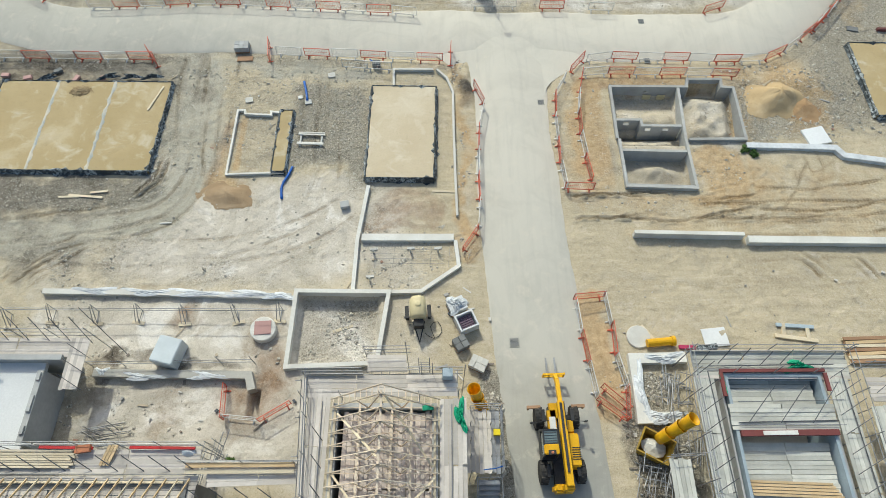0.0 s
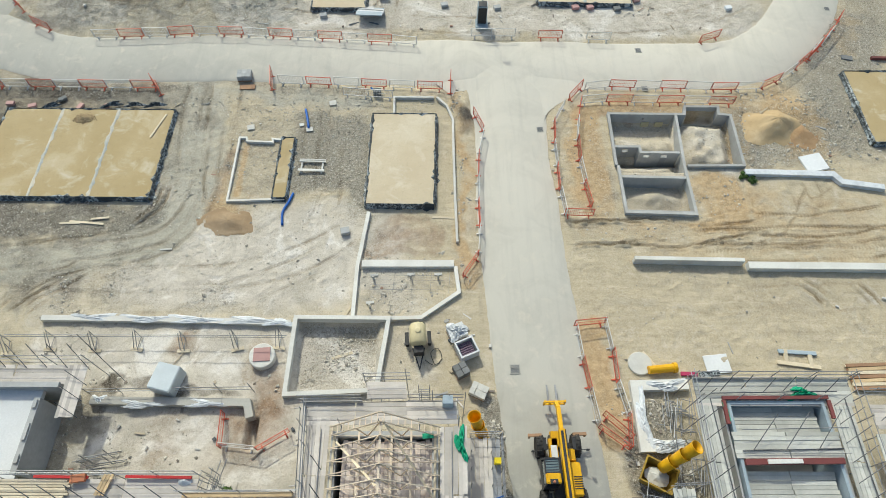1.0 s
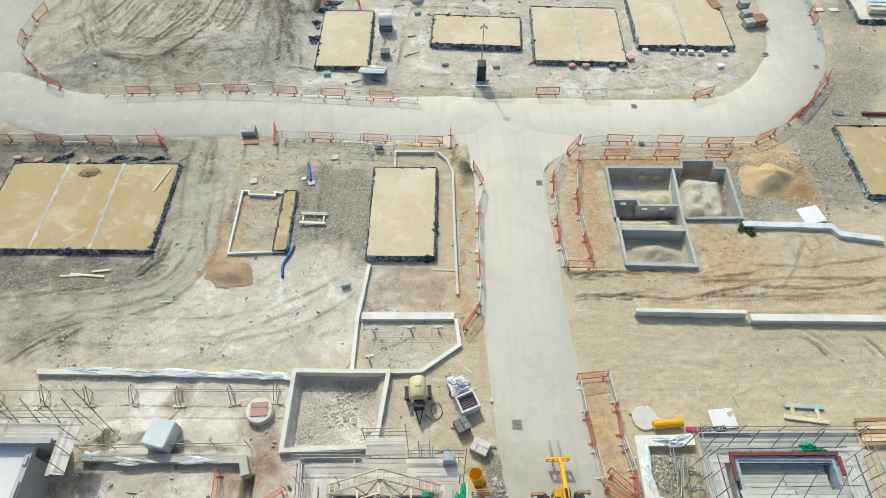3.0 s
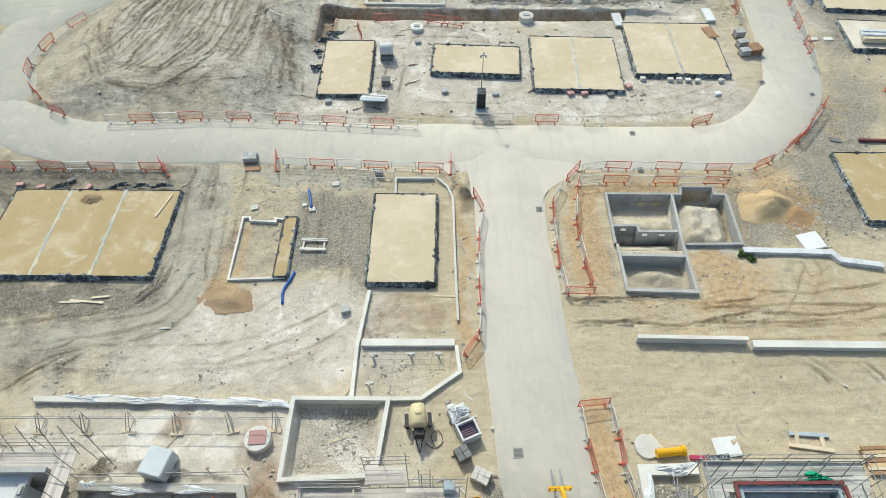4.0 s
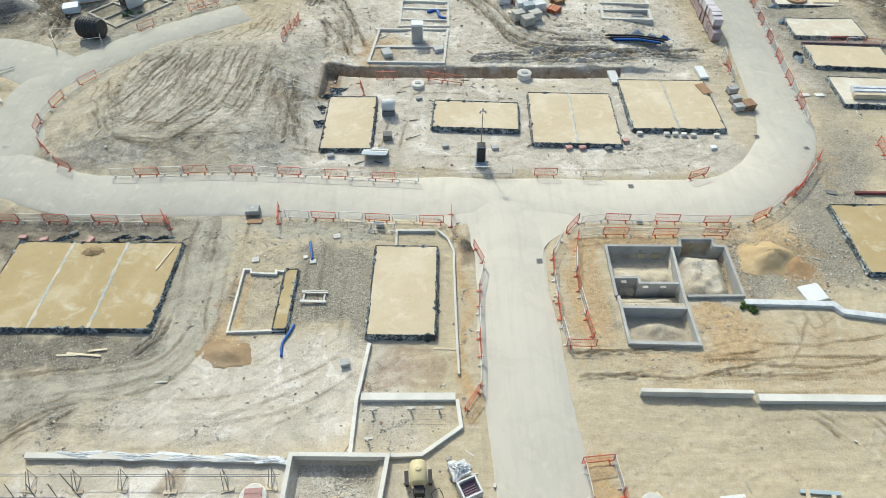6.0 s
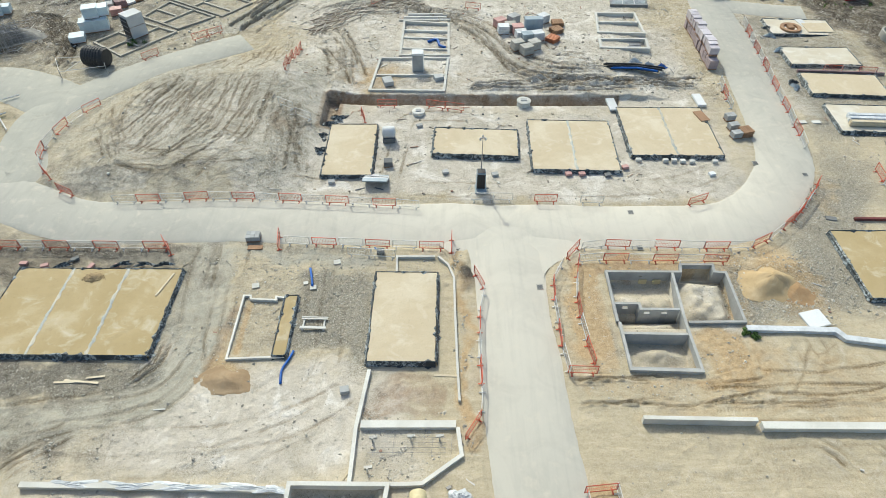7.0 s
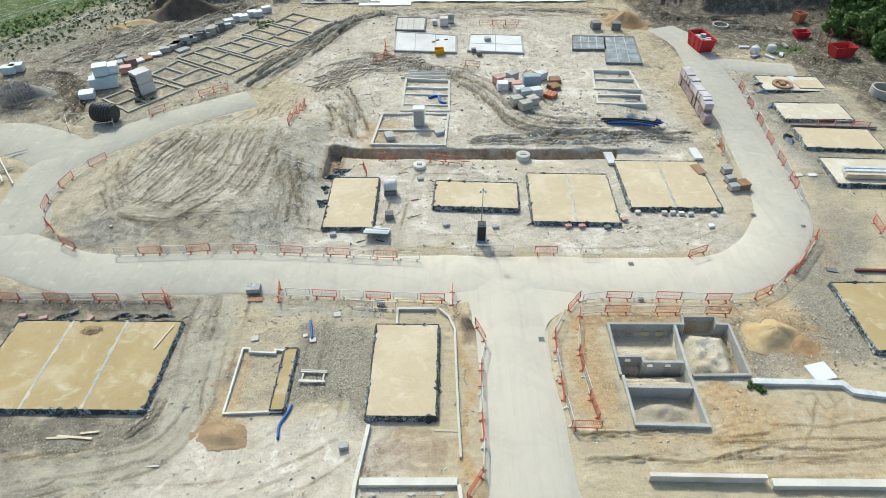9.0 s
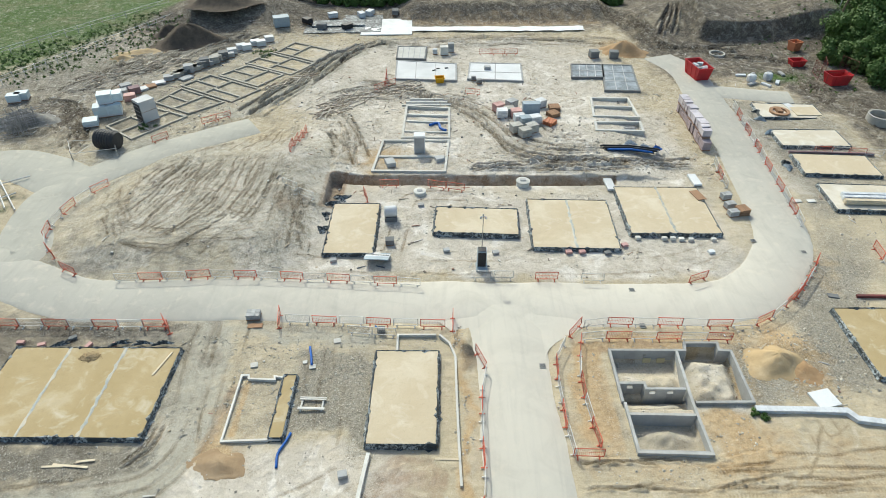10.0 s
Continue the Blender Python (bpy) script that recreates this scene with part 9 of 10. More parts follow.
    for i, p in enumerate(((21.81, 65.05), (23.21, 64.51), (24.66, 64.24))):
        cloth("plastic_sheet", "white and blue wrap over the pipes", "sheeting", p[0], p[1], height(*p) + 0.48, 1.5, 0.9, 0.4, BLUE if i == 2 else SHEET, i * 20, 160 + i)
    for i in range(4):
        p = Vector((21.47, 70.19))
        lay("steel_plank", "galvanised plank laid over the footing", "plank", p.x - 0.2 + 0.05 * i, p.y - 0.5 + 0.4 * i, 5.0, 0.3, 0.08, 0, STEEL, z=0.27)
    for i in range(5):
        p = Vector((-2.19, 77.47))
        lay("concrete_beam", "long concrete floor beam lying on bearers", "beam", p.x + 0.3 * (i % 2), p.y - 0.9 + 0.45 * i, 6.5 - 0.5 * i, 0.22, 0.25, 0, BLOCK if i % 2 else CONCRETE_PALE, z=max(0, height(*p)) + 0.02, group="floor beams")
    # western row of footings: one front block, then five plots along a bent strip
    far_side = smooth_line([(-39.0, 77.9), (-36.2, 83.7), (-32.0, 88.8), (-27.5, 94.8), (-24.3, 100.8)], 0.2)
    near_side = smooth_line([(-32.7, 74.1), (-28.6, 78.0), (-24.0, 84.5), (-20.2, 90.3), (-16.3, 96.3)], 0.2)
    plots = [[Vector(c) for c in ((-42.0, 70.9), (-38.0, 76.2), (-33.0, 73.6), (-37.6, 67.6))]]
    for i in range(5):
        ends = [(side[round(k * (len(side) - 1))]) for side in (far_side, near_side) for k in (i * 0.2 + 0.012, i * 0.2 + 0.188)]
        over = (ends[2] - ends[0]) * (0.07, -0.02, 0.1, 0.0, 0.06)[i]
        plots.append([ends[0] + over, ends[1] + over, ends[3] - over, ends[2] - over])
    MUDDY = plain("muddy_concrete", (0.42, 0.395, 0.335), (0.31, 0.285, 0.235), 0.9, big=0.9)
    for i, v in enumerate(plots):
        cross = lambda k: [v[0].lerp(v[3], k), v[1].lerp(v[2], k)]
        runs = [(True, v), (False, cross((0.5, 0.55, 0.45, 0.6, 0.5, 0.4)[i]))]
        a, b = cross((0.5, 0.55, 0.45, 0.6, 0.5, 0.4)[i])
        runs.append((False, [v[0].lerp(v[1], 0.5), a.lerp(b, 0.5)]))
        if i % 2 == 0:
            runs.append((False, [a.lerp(b, 0.35), v[3].lerp(v[2], 0.35)]))
        foundation("strip_foundation", "grey muddy concrete footing cells, low over wet ground", runs, 0.26, -0.2, 0.2, MUDDY)
        LEVEL.append((sum(c.x for c in v) / 4, sum(c.y for c in v) / 4, 6.5, 6, 0))
    # tall wrapped packs and the black tank
    WRAP_BLUE = plain("blue_white_wrap", (0.60, 0.69, 0.72), (0.46, 0.55, 0.58), 0.35, big=1.2)
    for p, hh, z in (((-43.85, 74.10), 1.3, 0), ((-42.37, 74.59), 1.3, 0), ((-43.96, 75.59), 1.3, 0), ((-43.31, 74.92), 1.2, 1.42), ((-42.34, 75.59), 1.0, 1.42), ((-44.11, 71.41), 0.7, 0)):
        pack(p[0], p[1], 20, 1.7, 1.5, hh, SCREED, 3, "white-blue wrapped block pack, stacked two high", "wrapped packs", z=z, wrap=WRAP_BLUE)
    p = (-37.52, 72.97)
    for k in (0, 1):
        pack(p[0], p[1], 50, 2.0, 1.7, 1.3, SCREED, 3, "tall white wrapped pack with a dark end", "wrapped packs", z=1.4 * k, wrap=SCREED)
    p = (-39.33, 65.59)
    bt = thing("water_tank", "large black ribbed plastic tank lying on its side", "tank", at=pose(p[0], p[1], 0, 0, 0, -12))
    bm = bmesh.new()
    prof = [(0.3, -1.4), (0.95, -1.28)]
    for i in range(7):
        z = -1.15 + i * 0.33
        prof += [(1.15, z), (1.15, z + 0.19), (1.08, z + 0.25)]
    prof += [(0.95, 1.35), (0.3, 1.45)]
    lathe(bm, prof, 22, m=pose(0, 0, 1.1, 0, 90, 0))
    part("barrel", bm, BLACK, bt, "ribbed black barrel")
    p = (-37.52, 72.97)
    dk = pose(p[0], p[1], 0, 0, 0, 50)
    pn = thing("dark_panel", "dark boards leaning on the end of the wrapped pack", "panel", at=dk)
    bm = bmesh.new()
    box(bm, -1.06, 0, 1.35, 0.06, 1.5, 2.4)
    part("board", bm, BLACK, pn)
    for k in range(4):
        bm = bmesh.new()
        box(bm, -1.11, 0, 0.35 + 0.62 * k, 0.05, 1.55, 0.06)
        part("batten", bm, STEEL, pn)
    for i, p in enumerate(((-42.08, 78.70), (-43.73, 80.14), (-42.39, 81.06), (-43.93, 82.00))):
        pack(p[0], p[1], 20 + i * 7, 1.4, 1.1, 0.8, (PINK, BLOCK, BRICK, BLOCK)[i], 3, "pack of red and grey blocks at the west edge", "block packs", seed=70 + i)
    a, b = Vector((-39.25, 85.51)), Vector((-33.82, 92.79))
    for i in range(9):
        for k in (0, 1):
            p = a.lerp(b, i / 8) + Vector((0.9, 1.6)) * k
            pack(p.x, p.y, 25 + rng.uniform(-6, 6), 1.35, 1.15, rng.choice((0.6, 0.95, 1.1)), (BLOCK, CONCRETE, BLOCK_DARK)[(i + k) % 3], 4, "pack of grey concrete blocks in a long row", "block packs", seed=200 + i)
    a, b = Vector((-32.84, 95.59)), Vector((-28.26, 100.03))
    for i in range(6):
        p = a.lerp(b, i / 5)
        pack(p.x, p.y + (i % 2), 25, 1.4, 1.1, 0.8, SCREED, 3, "pale block pack at the far end of the row", "block packs", seed=230 + i)
    for i, p in enumerate(((-40.28, 84.31), (-41.14, 82.95), (-41.96, 82.00), (-36.94, 85.91))):
        lay("board_sheet", "pale board lying beside the block packs", "sheet", *p, 1.8, 1.2, 0.25, 25 + 9 * i, (SHEET, PALLET_WOOD, SCREED, BLOCK)[i])
    for p, n in (((-52.25, 70.95), 70), ((-52.50, 69.44), 50)):
        rack = thing("tube_stack", "large tangled stack of scaffold tubes", "scaffold tubes", "tube stacks", pose(p[0], p[1], 0, 0, 0, 35))
        for i in range(n):
            x, y, hh = rng.uniform(-1.6, 1.6), rng.uniform(-1.8, 1.8), 0.05 + rng.random() * 2.0
            if i % 2:
                pole(rack, (x - 1.4, y, hh), (x + 1.4, y + rng.uniform(-0.3, 0.3), hh), "tube", 0.06)
            else:
                pole(rack, (x, y, 0.02), (x + rng.uniform(-0.2, 0.2), y, 2.2), "tube", 0.06)
    for p in ((-57.44, 78.34), (-56.75, 79.06)):
        pack(p[0], p[1], 15, 1.6, 1.2, 0.9, SCREED, 3, "white wrapped pack behind the tube stack", "wrapped packs", wrap=WRAP_BLUE)
    # gate frames beside the western track
    gf = thing("gate_frame", "loose galvanised gate frames leaning by the track", "gate")
    for a, b in (((-44.08, 65.59), (-38.95, 66.14)), ((-42.32, 62.54), (-37.68, 63.84)), ((-44.08, 65.59), (-42.32, 62.54)), ((-38.95, 66.14), (-37.41, 63.19)), ((-41.68, 62.54), (-40.64, 66.14))):
        pole(gf, (*a, 0.9), (*b, 0.9), "frame_tube", 0.07, WHITE)
    for p in ((-44.08, 65.59), (-38.95, 66.14), (-37.52, 63.45), (-42.32, 62.54)):
        pole(gf, (*p, 0), (*p, 1.3), "post", 0.07)
    gw = thing("footing_frame", "white timber formwork frames on wet ground", "formwork")
    for a, b in (((-48.35, 58.27), (-43.41, 52.31)), ((-46.77, 55.45), (-44.61, 52.61)), ((-47.70, 57.12), (-45.26, 58.85)), ((-46.17, 54.38), (-44.98, 55.45))):
        pole(gw, (*a, 0.25), (*b, 0.25), "form_board", 0.16, WHITE)
    # boundary fence in two lines
    for a, b, n in (((-64.66, 79.23), (-46.72, 113.00), 22), ((-71.21, 90.12), (-51.20, 120.17), 16)):
        fn = thing("field_fence", "low post and tape fence along the field", "fence", "field fences")
        a, b = Vector(a), Vector(b)
        for i in range(n + 1):
            p = a.lerp(b, i / n)
            pole(fn, (p.x, p.y, 0), (p.x, p.y, 1.3), "post", 0.09, WHITE)
        for z in (0.7, 1.2):
            pole(fn, (a.x, a.y, z), (b.x, b.y, z), "wire", 0.07, WHITE)
    p = (61.51, 99.02)
    tp = thing("telegraph_pole", "dark leaning timber telegraph pole with a short crossbar", "pole", at=pose(p[0], p[1], height(*p), 0, 6, 0))
    pole(tp, (0, 0, 0), (0, 0, 7.5), "shaft", 0.26, BARK)
    pole(tp, (-0.7, 0, 7.2), (0.8, 0, 7.3), "crossbar", 0.14, CONCRETE_PALE)
    rail = thing("field_fence", "pale timber rail fence below the trees", "fence", "field fences")
    a, b = Vector((66.98, 119.49)), Vector((64.23, 101.59))
    for i in range(7):
        q = a.lerp(b, i / 6)
        pole(rail, (q.x, q.y, height(q.x, q.y) - 0.1), (q.x, q.y, height(q.x, q.y) + 1.2), "post", 0.12, WHITE)
    pole(rail, (a.x, a.y, height(a.x, a.y) + 1.0), (b.x, b.y, height(b.x, b.y) + 1.0), "rail", 0.12, WHITE)
    # trees
    for i in range(10):
        p = Vector((61.11, 95.83)).lerp(Vector((63.58, 81.06)), i / 9) + Vector((rng.uniform(0, 3), rng.uniform(0, 4)))
        tree(p, rng.uniform(2.2, 3.6), 2.2, 320 + i, "low green thicket bush at the wood edge")
    for i, (p, h, r) in enumerate((((62.15, 97.04), 5.5, 3.0), ((64.03, 94.64), 6.5, 3.4), ((65.84, 92.34), 6.0, 3.4), ((66.77, 87.98), 6.5, 3.5), ((67.91, 104.81), 7.0, 3.6), ((70.25, 102.11), 7.5, 3.8), ((72.69, 98.27), 7.0, 3.8), ((67.38, 110.56), 6.5, 3.2), ((73.42, 113.62), 8, 4.0), ((77.77, 110.56), 8, 4.0), ((68.14, 117.48), 6, 3.0), ((65.70, 82.00), 6, 3.4), ((62.04, 83.92), 3.5, 2.4), ((62.44, 88.40), 4.5, 2.8), ((64.02, 86.32), 5.0, 3.0), ((58.96, 92.34), 3.4, 2.2))):
        tree(p, h, r, 300 + i)
    for i in range(16):
        x = -44 + i * 4.2 + rng.uniform(-1, 1)
        tree((x, (121.5 if -34 < x < 18 else 127) + rng.uniform(-0.8, 2.0)), rng.uniform(3.0, 4.5), 2.6, 340 + i, "dense green hedgerow bush along the site edge")
    for i in range(22):
        x = -22 + i * 2.6 + rng.uniform(-0.6, 0.6)
        tree((x, 119.8 + rng.uniform(-0.4, 1.0)), rng.uniform(1.6, 2.6), 1.6, 380 + i, "low dark green hedge bush behind the soil bank")
    for i in range(9):
        tree((22 + i * 4.5, 131 + rng.uniform(-1, 2)), rng.uniform(3.5, 5), 2.8, 360 + i, "dense green hedgerow bush along the site edge")


def heap(p, rx, ry, h, mat, label, turn=0.0, seed=0, spill=0.0):
    """A tipped heap with a rounded crest, slumped sides and small clods."""
    rng = random.Random(seed)
    bm = bmesh.new()
    n, rings = 40, []
    for j in range(13):
        k = j / 12
        ring = []
        for i in range(n):
            a = 2 * math.pi * i / n
            edge_r = 1 + 0.14 * math.sin(2 * a + seed) + 0.08 * math.sin(5 * a + 2 * seed) + rng.uniform(-0.05, 0.05) * k
            z = h * (0.5 + 0.5 * math.cos(math.pi * min(1, k * 1.02))) ** (1.0 + spill) * (1 + 0.18 * math.sin(3 * a + seed) * k)
            ring.append(bm.verts.new((rx * k * edge_r * math.cos(a), ry * k * edge_r * math.sin(a), z + rng.uniform(-0.045, 0.045) * h ** 0.7 * (0 < k < 1) - 0.03 * (k == 1))))
        rings.append(ring)
    for a, b in zip(rings, rings[1:]):
        for i in range(n):
            bm.faces.new((a[i], b[i], b[(i + 1) % n], a[(i + 1) % n]))
    bmesh.ops.remove_doubles(bm, verts=bm.verts[:], dist=0.002)
    ob = new("mound", mesh_of("mound", bm, mat, True))
    ob.matrix_basis = pose(p[0], p[1], height(*p), 0, 0, turn)
    return tagged(ob, label, "sand heap", "sand heaps")


def build_heaps():
    tan = sand("loose_sand", (0.50, 0.375, 0.215), (0.41, 0.30, 0.165), (0.56, 0.45, 0.30))
    rust = sand("orange_sand", (0.40, 0.265, 0.145), (0.30, 0.19, 0.10), (0.45, 0.33, 0.20))
    brown = sand("brown_sand", (0.34, 0.245, 0.15), (0.27, 0.185, 0.105), (0.42, 0.33, 0.22))
    heap((25.3, 32.2), 2.3, 2.1, 0.95, tan, "tipped heap of tan building sand beside the foundation", 10, 1)
    heap((27.2, 31.4), 1.6, 1.3, 0.3, rust, "darker dug-away side of the tan sand heap", 30, 5, 0.5)
    heap((-14.6, 23.4), 1.8, 1.25, 0.26, brown, "low spread heap of orange sand on the plot", -5, 2, 0.2)
    soil = plain("wet_soil", (0.135, 0.108, 0.082), (0.075, 0.06, 0.045), 0.95, big=1.2, fine=5, relief=0.9)
    heap((-41.22, 100.55), 5.8, 3.8, 3.0, soil, "tall heap of dark brown topsoil beside the field", 15, 7)
    heap((-45.72, 104.26), 3.0, 2.2, 1.6, soil, "slumped shoulder of the dark topsoil heap", 40, 8, 0.4)
    heap((-49.46, 93.71), 2.4, 1.2, 0.5, tan, "low heap of ochre sand on the rough strip", 20, 9, 0.5)
    grey = plain("crushed_stone", (0.30, 0.29, 0.265), (0.17, 0.165, 0.15), 0.95, big=2.5, fine=4, relief=1.0)
    heap((-53.03, 72.03), 4.2, 2.8, 1.7, grey, "heap of grey crushed stone beside the haul road", 10, 14)
    heap((-47.06, 96.55), 4.5, 1.8, 0.4, tan, "thin spread of ochre sand on the rough strip", 20, 15, 0.8)
    heap((-38.41, 112.07), 7.5, 4.0, 2.6, soil, "long dark topsoil bank at the site edge", 10, 17)
    heap((28.29, 96.55), 4.2, 2.6, 1.7, rust, "large tipped heap of orange sand at the site edge", 0, 4)


def brash():
    """Strewn branches and broken timber along the churned haul road."""
    rng = random.Random(33)
    bm = bmesh.new()
    for pts, n, wide in ((((-16.34, 74.10), (-11.09, 79.78), (-3.51, 83.53)), 230, 3.2), (((-24.68, 82.00), (-21.29, 84.91), (-18.39, 86.94)), 60, 1.6), (((-50.69, 83.92), (-45.48, 89.04), (-39.39, 93.48)), 110, 3.0)):
        line = smooth_line(pts, 0.5)
        for _ in range(n):
            i = rng.randrange(len(line) - 1)
            way = (line[i + 1] - line[i]).normalized()
            p = line[i] + Vector((-way.y, way.x)) * rng.gauss(0, wide * 0.4)
            a = math.atan2(way.y, way.x) + rng.gauss(0, 0.5)
            long = rng.uniform(0.4, 2.4)
            q = Vector((math.cos(a), math.sin(a))) * long / 2
            z = height(p.x, p.y) + 0.08
            beam(bm, (*(p - q), z + rng.uniform(-0.03, 0.05)), (*(p + q), z + rng.uniform(0, 0.16)), rng.uniform(0.06, 0.16), sides=4)
    m, t, b = material("broken_timber", 0.9)
    isl = t.nodes.new("ShaderNodeNewGeometry").outputs["Random Per Island"]
    t.links.new(mix(t, isl, (0.20, 0.155, 0.11), (0.60, 0.55, 0.47)), b.inputs["Base Color"])
    tagged(new("brash", mesh_of("brash", bm, m)), "strewn branches and broken pale timber in the mud", "brash", kind="stuff")


def weeds(p, r, seed, label="low green weeds growing on the bare ground"):
    rng = random.Random(seed)
    verts, faces = leaf_mass(rng, [(rng.uniform(-r, r), rng.uniform(-r, r) * 0.7, 0.1, r * 0.4) for _ in range(7)], 420, 0.09)
    me = bpy.data.meshes.new("weed_clump")
    me.from_pydata([(v[0], v[1], abs(v[2])) for v in verts], [], faces)
    me.materials.append(LEAVES)
    ob = new("weed_clump", me)
    ob.matrix_basis = pose(p[0], p[1], height(*p) - 0.02)
    tagged(ob, label, "weeds", "weeds")


def scatter_debris():
    """Offcuts, broken blocks and scraps lying about the plots."""
    rng = random.Random(23)
    beds = [(4, 49, 40, 14, 90), (-4, 56.5, 20, 3, 30), (-38, 82, 30, 26, 420), (-15, 10.5, 14, 7, 14), (4, 76, 46, 30, 420), (-24, 52, 20, 16, 30), (12.5, 7, 4, 9, 36), (25, 32, 8, 6, 14), (-12, 30, 18, 9, 14),
            (46, 86, 24, 20, 70), (2, 14, 4, 10, 24), (-22, 102, 24, 14, 220), (22, 16, 20, 5, 4), (42, 62, 6, 24, 60), (-10, 20, 22, 6, 4)]
    bm = bmesh.new()
    xs, ys, rows = [], [], []
    for cx, cy, w, d, n in beds:
        for _ in range(n):
            x, y = cx + rng.uniform(-w, w) / 2, cy + rng.uniform(-d, d) / 2
            if any(abs(x - q[0]) < q[2] / 2 and abs(y - q[1]) < q[3] / 2 for q in LEVEL):
                continue
            xs.append(x)
            ys.append(y)
    far = np.ones(len(xs), bool)
    ax, ay = np.array(xs), np.array(ys)
    for pts, width in ROAD_LINES:
        far &= line_distance(ax, ay, [(p.x, p.y) for p in smooth_line(pts, 2.0)]) > width / 2 + 0.2
    zs = relief(ax, ay)
    for x, y, z, ok in zip(xs, ys, zs, far):
        if not ok:
            continue
        long = rng.random() < 0.45
        w, d, h = (rng.uniform(0.3, 1.0), rng.uniform(0.05, 0.12), rng.uniform(0.02, 0.06)) if long else (rng.uniform(0.08, 0.28), rng.uniform(0.07, 0.2), rng.uniform(0.04, 0.12))
        box(bm, x, y, z + h / 2 + 0.02, w, d, h, rng.uniform(0, 180))
    me = bpy.data.meshes.new("debris")
    bm.to_mesh(me)
    bm.free()
    m, t, b = material("mixed_debris", 0.85)
    isl = t.nodes.new("ShaderNodeNewGeometry").outputs["Random Per Island"]
    n = t.nodes.new("ShaderNodeValToRGB")
    n.color_ramp.interpolation = "CONSTANT"
    stops = ((0.0, (0.22, 0.19, 0.16)), (0.2, (0.46, 0.39, 0.29)), (0.5, (0.58, 0.56, 0.52)), (0.72, (0.36, 0.35, 0.33)), (0.9, (0.32, 0.20, 0.15)), (0.96, (0.10, 0.11, 0.12)))
    while len(n.color_ramp.elements) < len(stops):
        n.color_ramp.elements.new(0.5)
    for e, (at, c) in zip(n.color_ramp.elements, stops):
        e.position, e.color = at, (*c, 1)
    t.links.new(isl, n.inputs[0])
    t.links.new(n.outputs[0], b.inputs["Base Color"])
    me.materials.append(m)
    tagged(new("debris", me), "scattered timber offcuts, broken blocks and scraps", "debris", kind="stuff")


def scatter_scrub():
    """Low weeds dotted over the rough strip beside the field."""
    rng = random.Random(17)
    a, b = Vector((-63.80, 85.91)), Vector((-44.44, 109.07))
    blobs = []
    for _ in range(620):
        off = rng.uniform(-5.0, 10.0)
        p = a.lerp(b, rng.random()) + Vector((-off * 0.75 + rng.uniform(-1, 1), off * 0.55 + rng.uniform(-1, 1)))
        blobs.append((p.x, p.y, height(p.x, p.y) + 0.08, rng.uniform(0.1, 0.36)))
    for _ in range(120):
        p = Vector((55.35, 90.12)) + Vector((rng.uniform(-6, 14), rng.uniform(-10, 16)))
        blobs.append((p.x, p.y, height(p.x, p.y) + 0.08, rng.uniform(0.15, 0.5)))
    verts, faces = leaf_mass(rng, blobs, 17000, 0.12)
    me = bpy.data.meshes.new("scrub")
    me.from_pydata(verts, [], faces)
    me.materials.append(LEAVES)
    tagged(new("scrub", me), "sparse low weeds and scrub on rough ground", "weeds", kind="stuff")


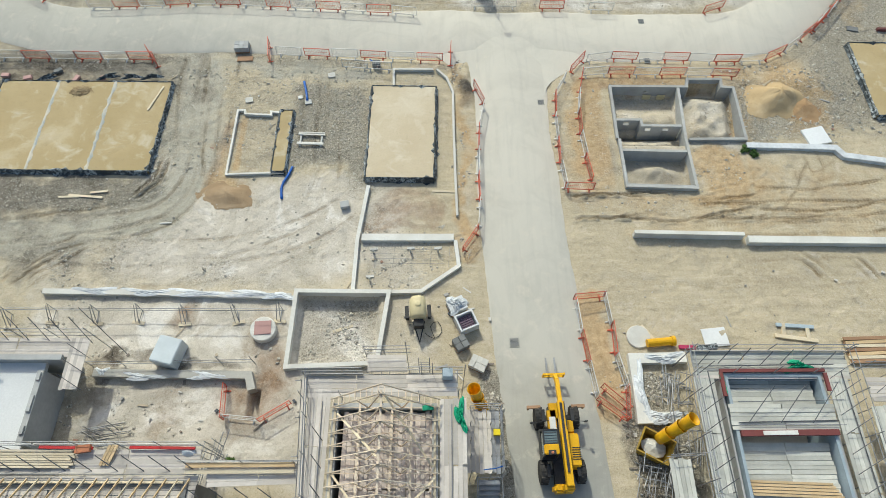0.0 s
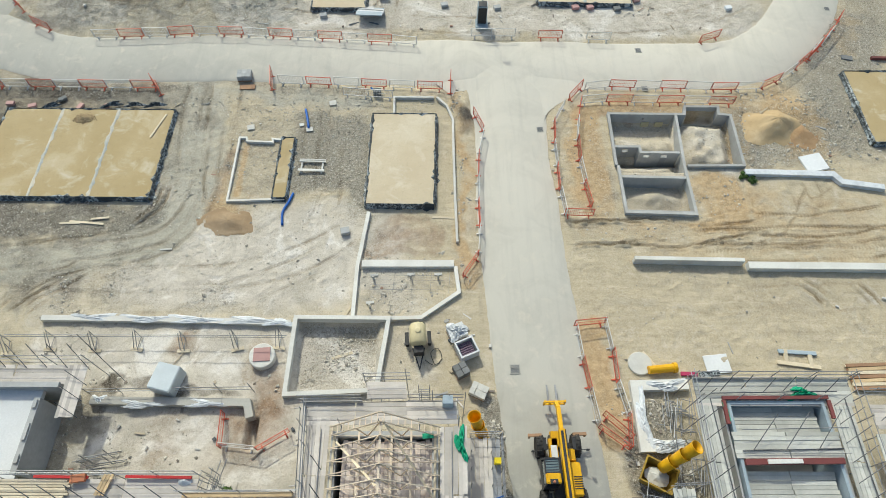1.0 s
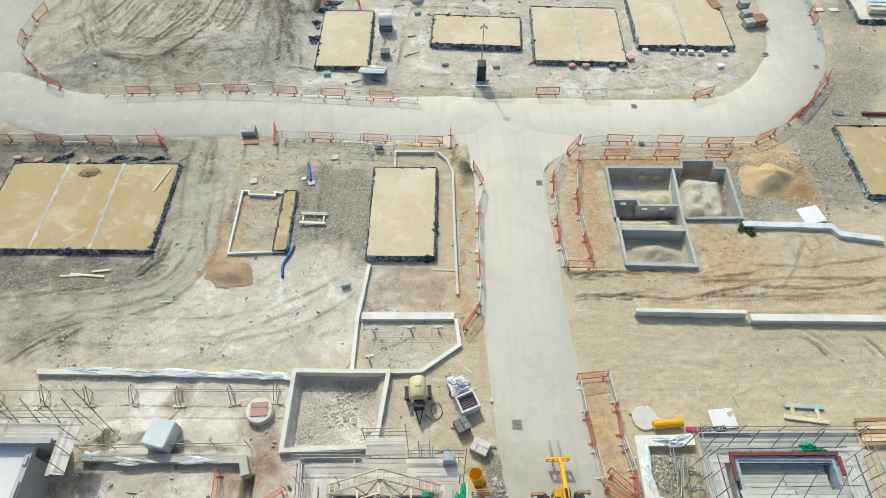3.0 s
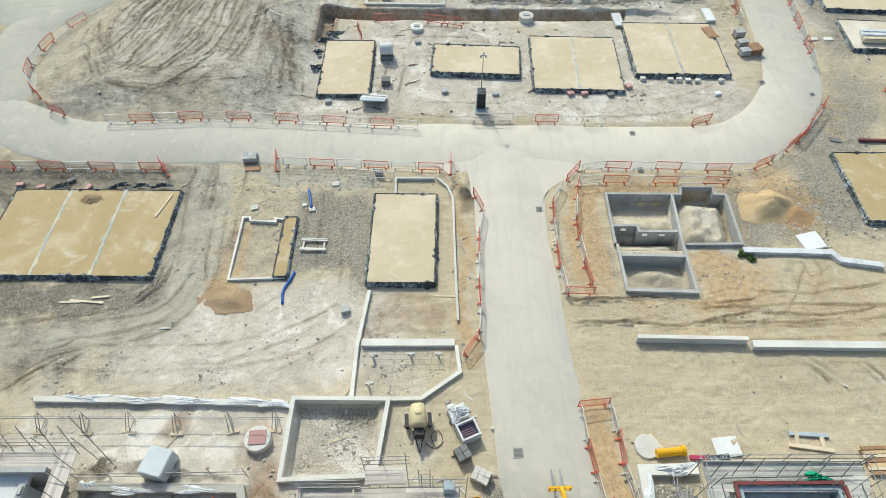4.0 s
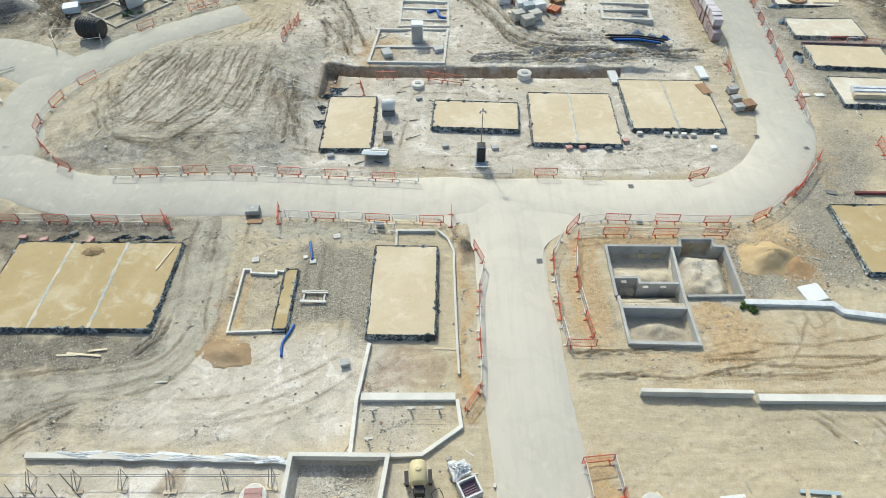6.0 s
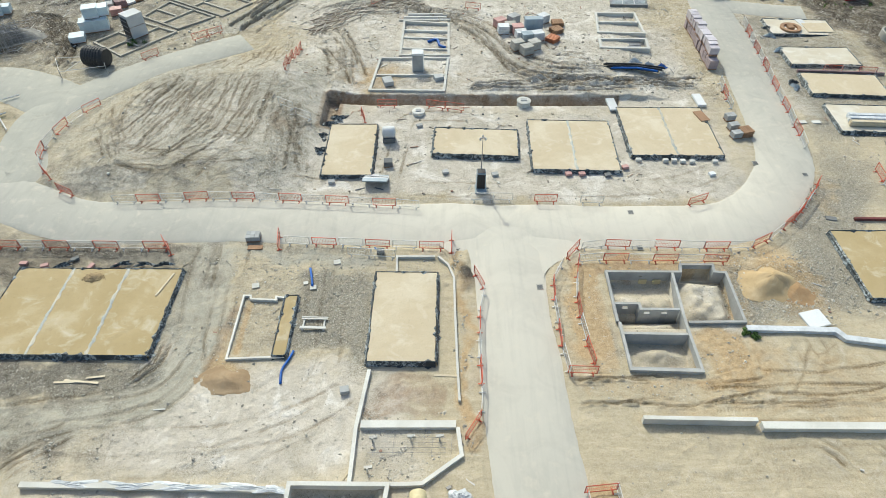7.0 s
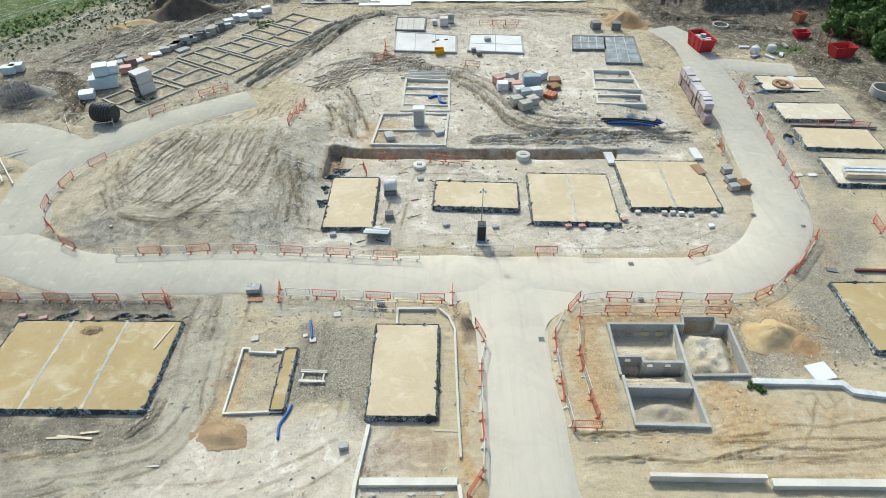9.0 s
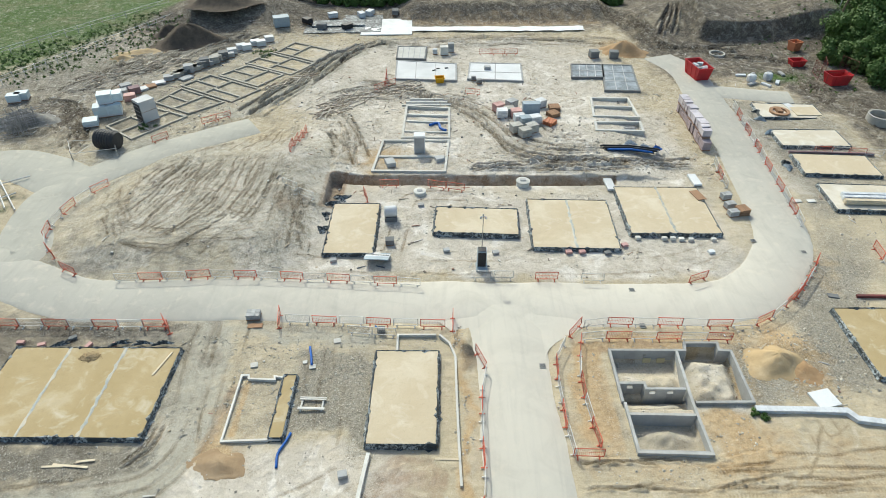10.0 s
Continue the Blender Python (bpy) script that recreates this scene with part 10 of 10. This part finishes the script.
def scatter_stones():
    """Loose stones and clods, thickest on the gravelly ground."""
    rng = np.random.RandomState(7)
    beds = [(-9, 30, 17, 10, 3600), (-19.0, 29, 3, 12, 700), (12.3, 6.5, 3.4, 9, 1900), (3.5, 7, 1.5, 10, 1500), (25.5, 32, 8, 8, 1300), (33, 37, 7, 16, 1500), (-24, 53, 24, 18, 2600), (41, 62, 6, 32, 1500),
            (4, 50, 44, 16, 2600), (-15, 19, 30, 12, 900), (-15, 11, 16, 9, 500), (-23, 17.5, 5, 4, 420), (-6.2, 13.8, 4.6, 4, 700), (-2.2, 20, 5.5, 7, 800), (20, 15, 22, 10, 300), (14.5, 28, 14, 12, 1200), (6, 70, 50, 24, 5000),
            (-35, 85, 50, 40, 4500), (48, 85, 30, 30, 800), (-20.2, 9.5, 3.2, 6, 350), (1.5, 27, 1.4, 18, 400), (10, 100, 60, 16, 1200)]
    verts, faces = [], []
    base = np.array([(1, 0, 0), (0, 1, 0), (-1, 0, 0), (0, -1, 0), (0, 0, 0.8), (0.1, 0.1, -0.5)])
    tri = ((0, 1, 4), (1, 2, 4), (2, 3, 4), (3, 0, 4), (1, 0, 5), (2, 1, 5), (3, 2, 5), (0, 3, 5))
    for cx, cy, w, d, n in beds:
        x, y = cx + (rng.rand(n) - 0.5) * w, cy + (rng.rand(n) - 0.5) * d
        keep = lattice(x, y, 0.35, 31) + 0.6 * lattice(x, y, 0.9, 32) > 0.72
        x, y = x[keep], y[keep]
        for pts, width in ROAD_LINES:
            line = [(p.x, p.y) for p in smooth_line(pts, 2.0)]
            ok = line_distance(x, y, line) > width / 2 + 0.15
            x, y = x[ok], y[ok]
        for bx, by, bw, bd, ang in LEVEL:
            ok = inside(x, y, bx, by, bw, bd, ang, 0.05) < 0.5
            x, y = x[ok], y[ok]
        z = relief(x, y)
        size = (0.022 + 0.10 * rng.rand(len(x)) ** 6 + 0.03 * rng.rand(len(x))) * (1.5 if cy > 65 else 0.75 if abs(cy - 29.5) < 1 else 1.0)
        for i in range(len(x)):
            k = len(verts)
            a = rng.rand() * 6.28
            c, s = math.cos(a), math.sin(a)
            v = base * (0.7 + 0.6 * rng.rand(6, 3)) * size[i] * np.array((1.2, 0.9, 0.8))
            verts += [(x[i] + c * q[0] - s * q[1], y[i] + s * q[0] + c * q[1], z[i] + q[2] + 0.01) for q in v]
            faces += [tuple(k + j for j in f) for f in tri]
    me = bpy.data.meshes.new("stones")
    me.from_pydata(verts, [], faces)
    m, t, b = material("loose_stone", 0.95)
    isl = t.nodes.new("ShaderNodeNewGeometry").outputs["Random Per Island"]
    t.links.new(mix(t, isl, (0.28, 0.26, 0.22), (0.58, 0.54, 0.46)), b.inputs["Base Color"])
    me.materials.append(m)
    tagged(new("stones", me), "scattered grey and buff stones and clods", "stones", kind="stuff")


build_slabs()
build_foundations()
build_roads()
build_far_things()
build_ground()
build_barriers()
build_truss_house()
build_right_house()
build_left_house()
build_near_things()
build_heaps()
scatter_stones()
scatter_scrub()
scatter_debris()
brash()
for n, p in enumerate(((21.86, 27.42), (22.26, 27.13), (-11.63, 5.87), (-29.10, 95.83), (-27.04, 96.55), (-27.50, 94.64), (-36.91, 70.95))):
    weeds(p, 0.4 if n < 3 else 0.9, 400 + n)
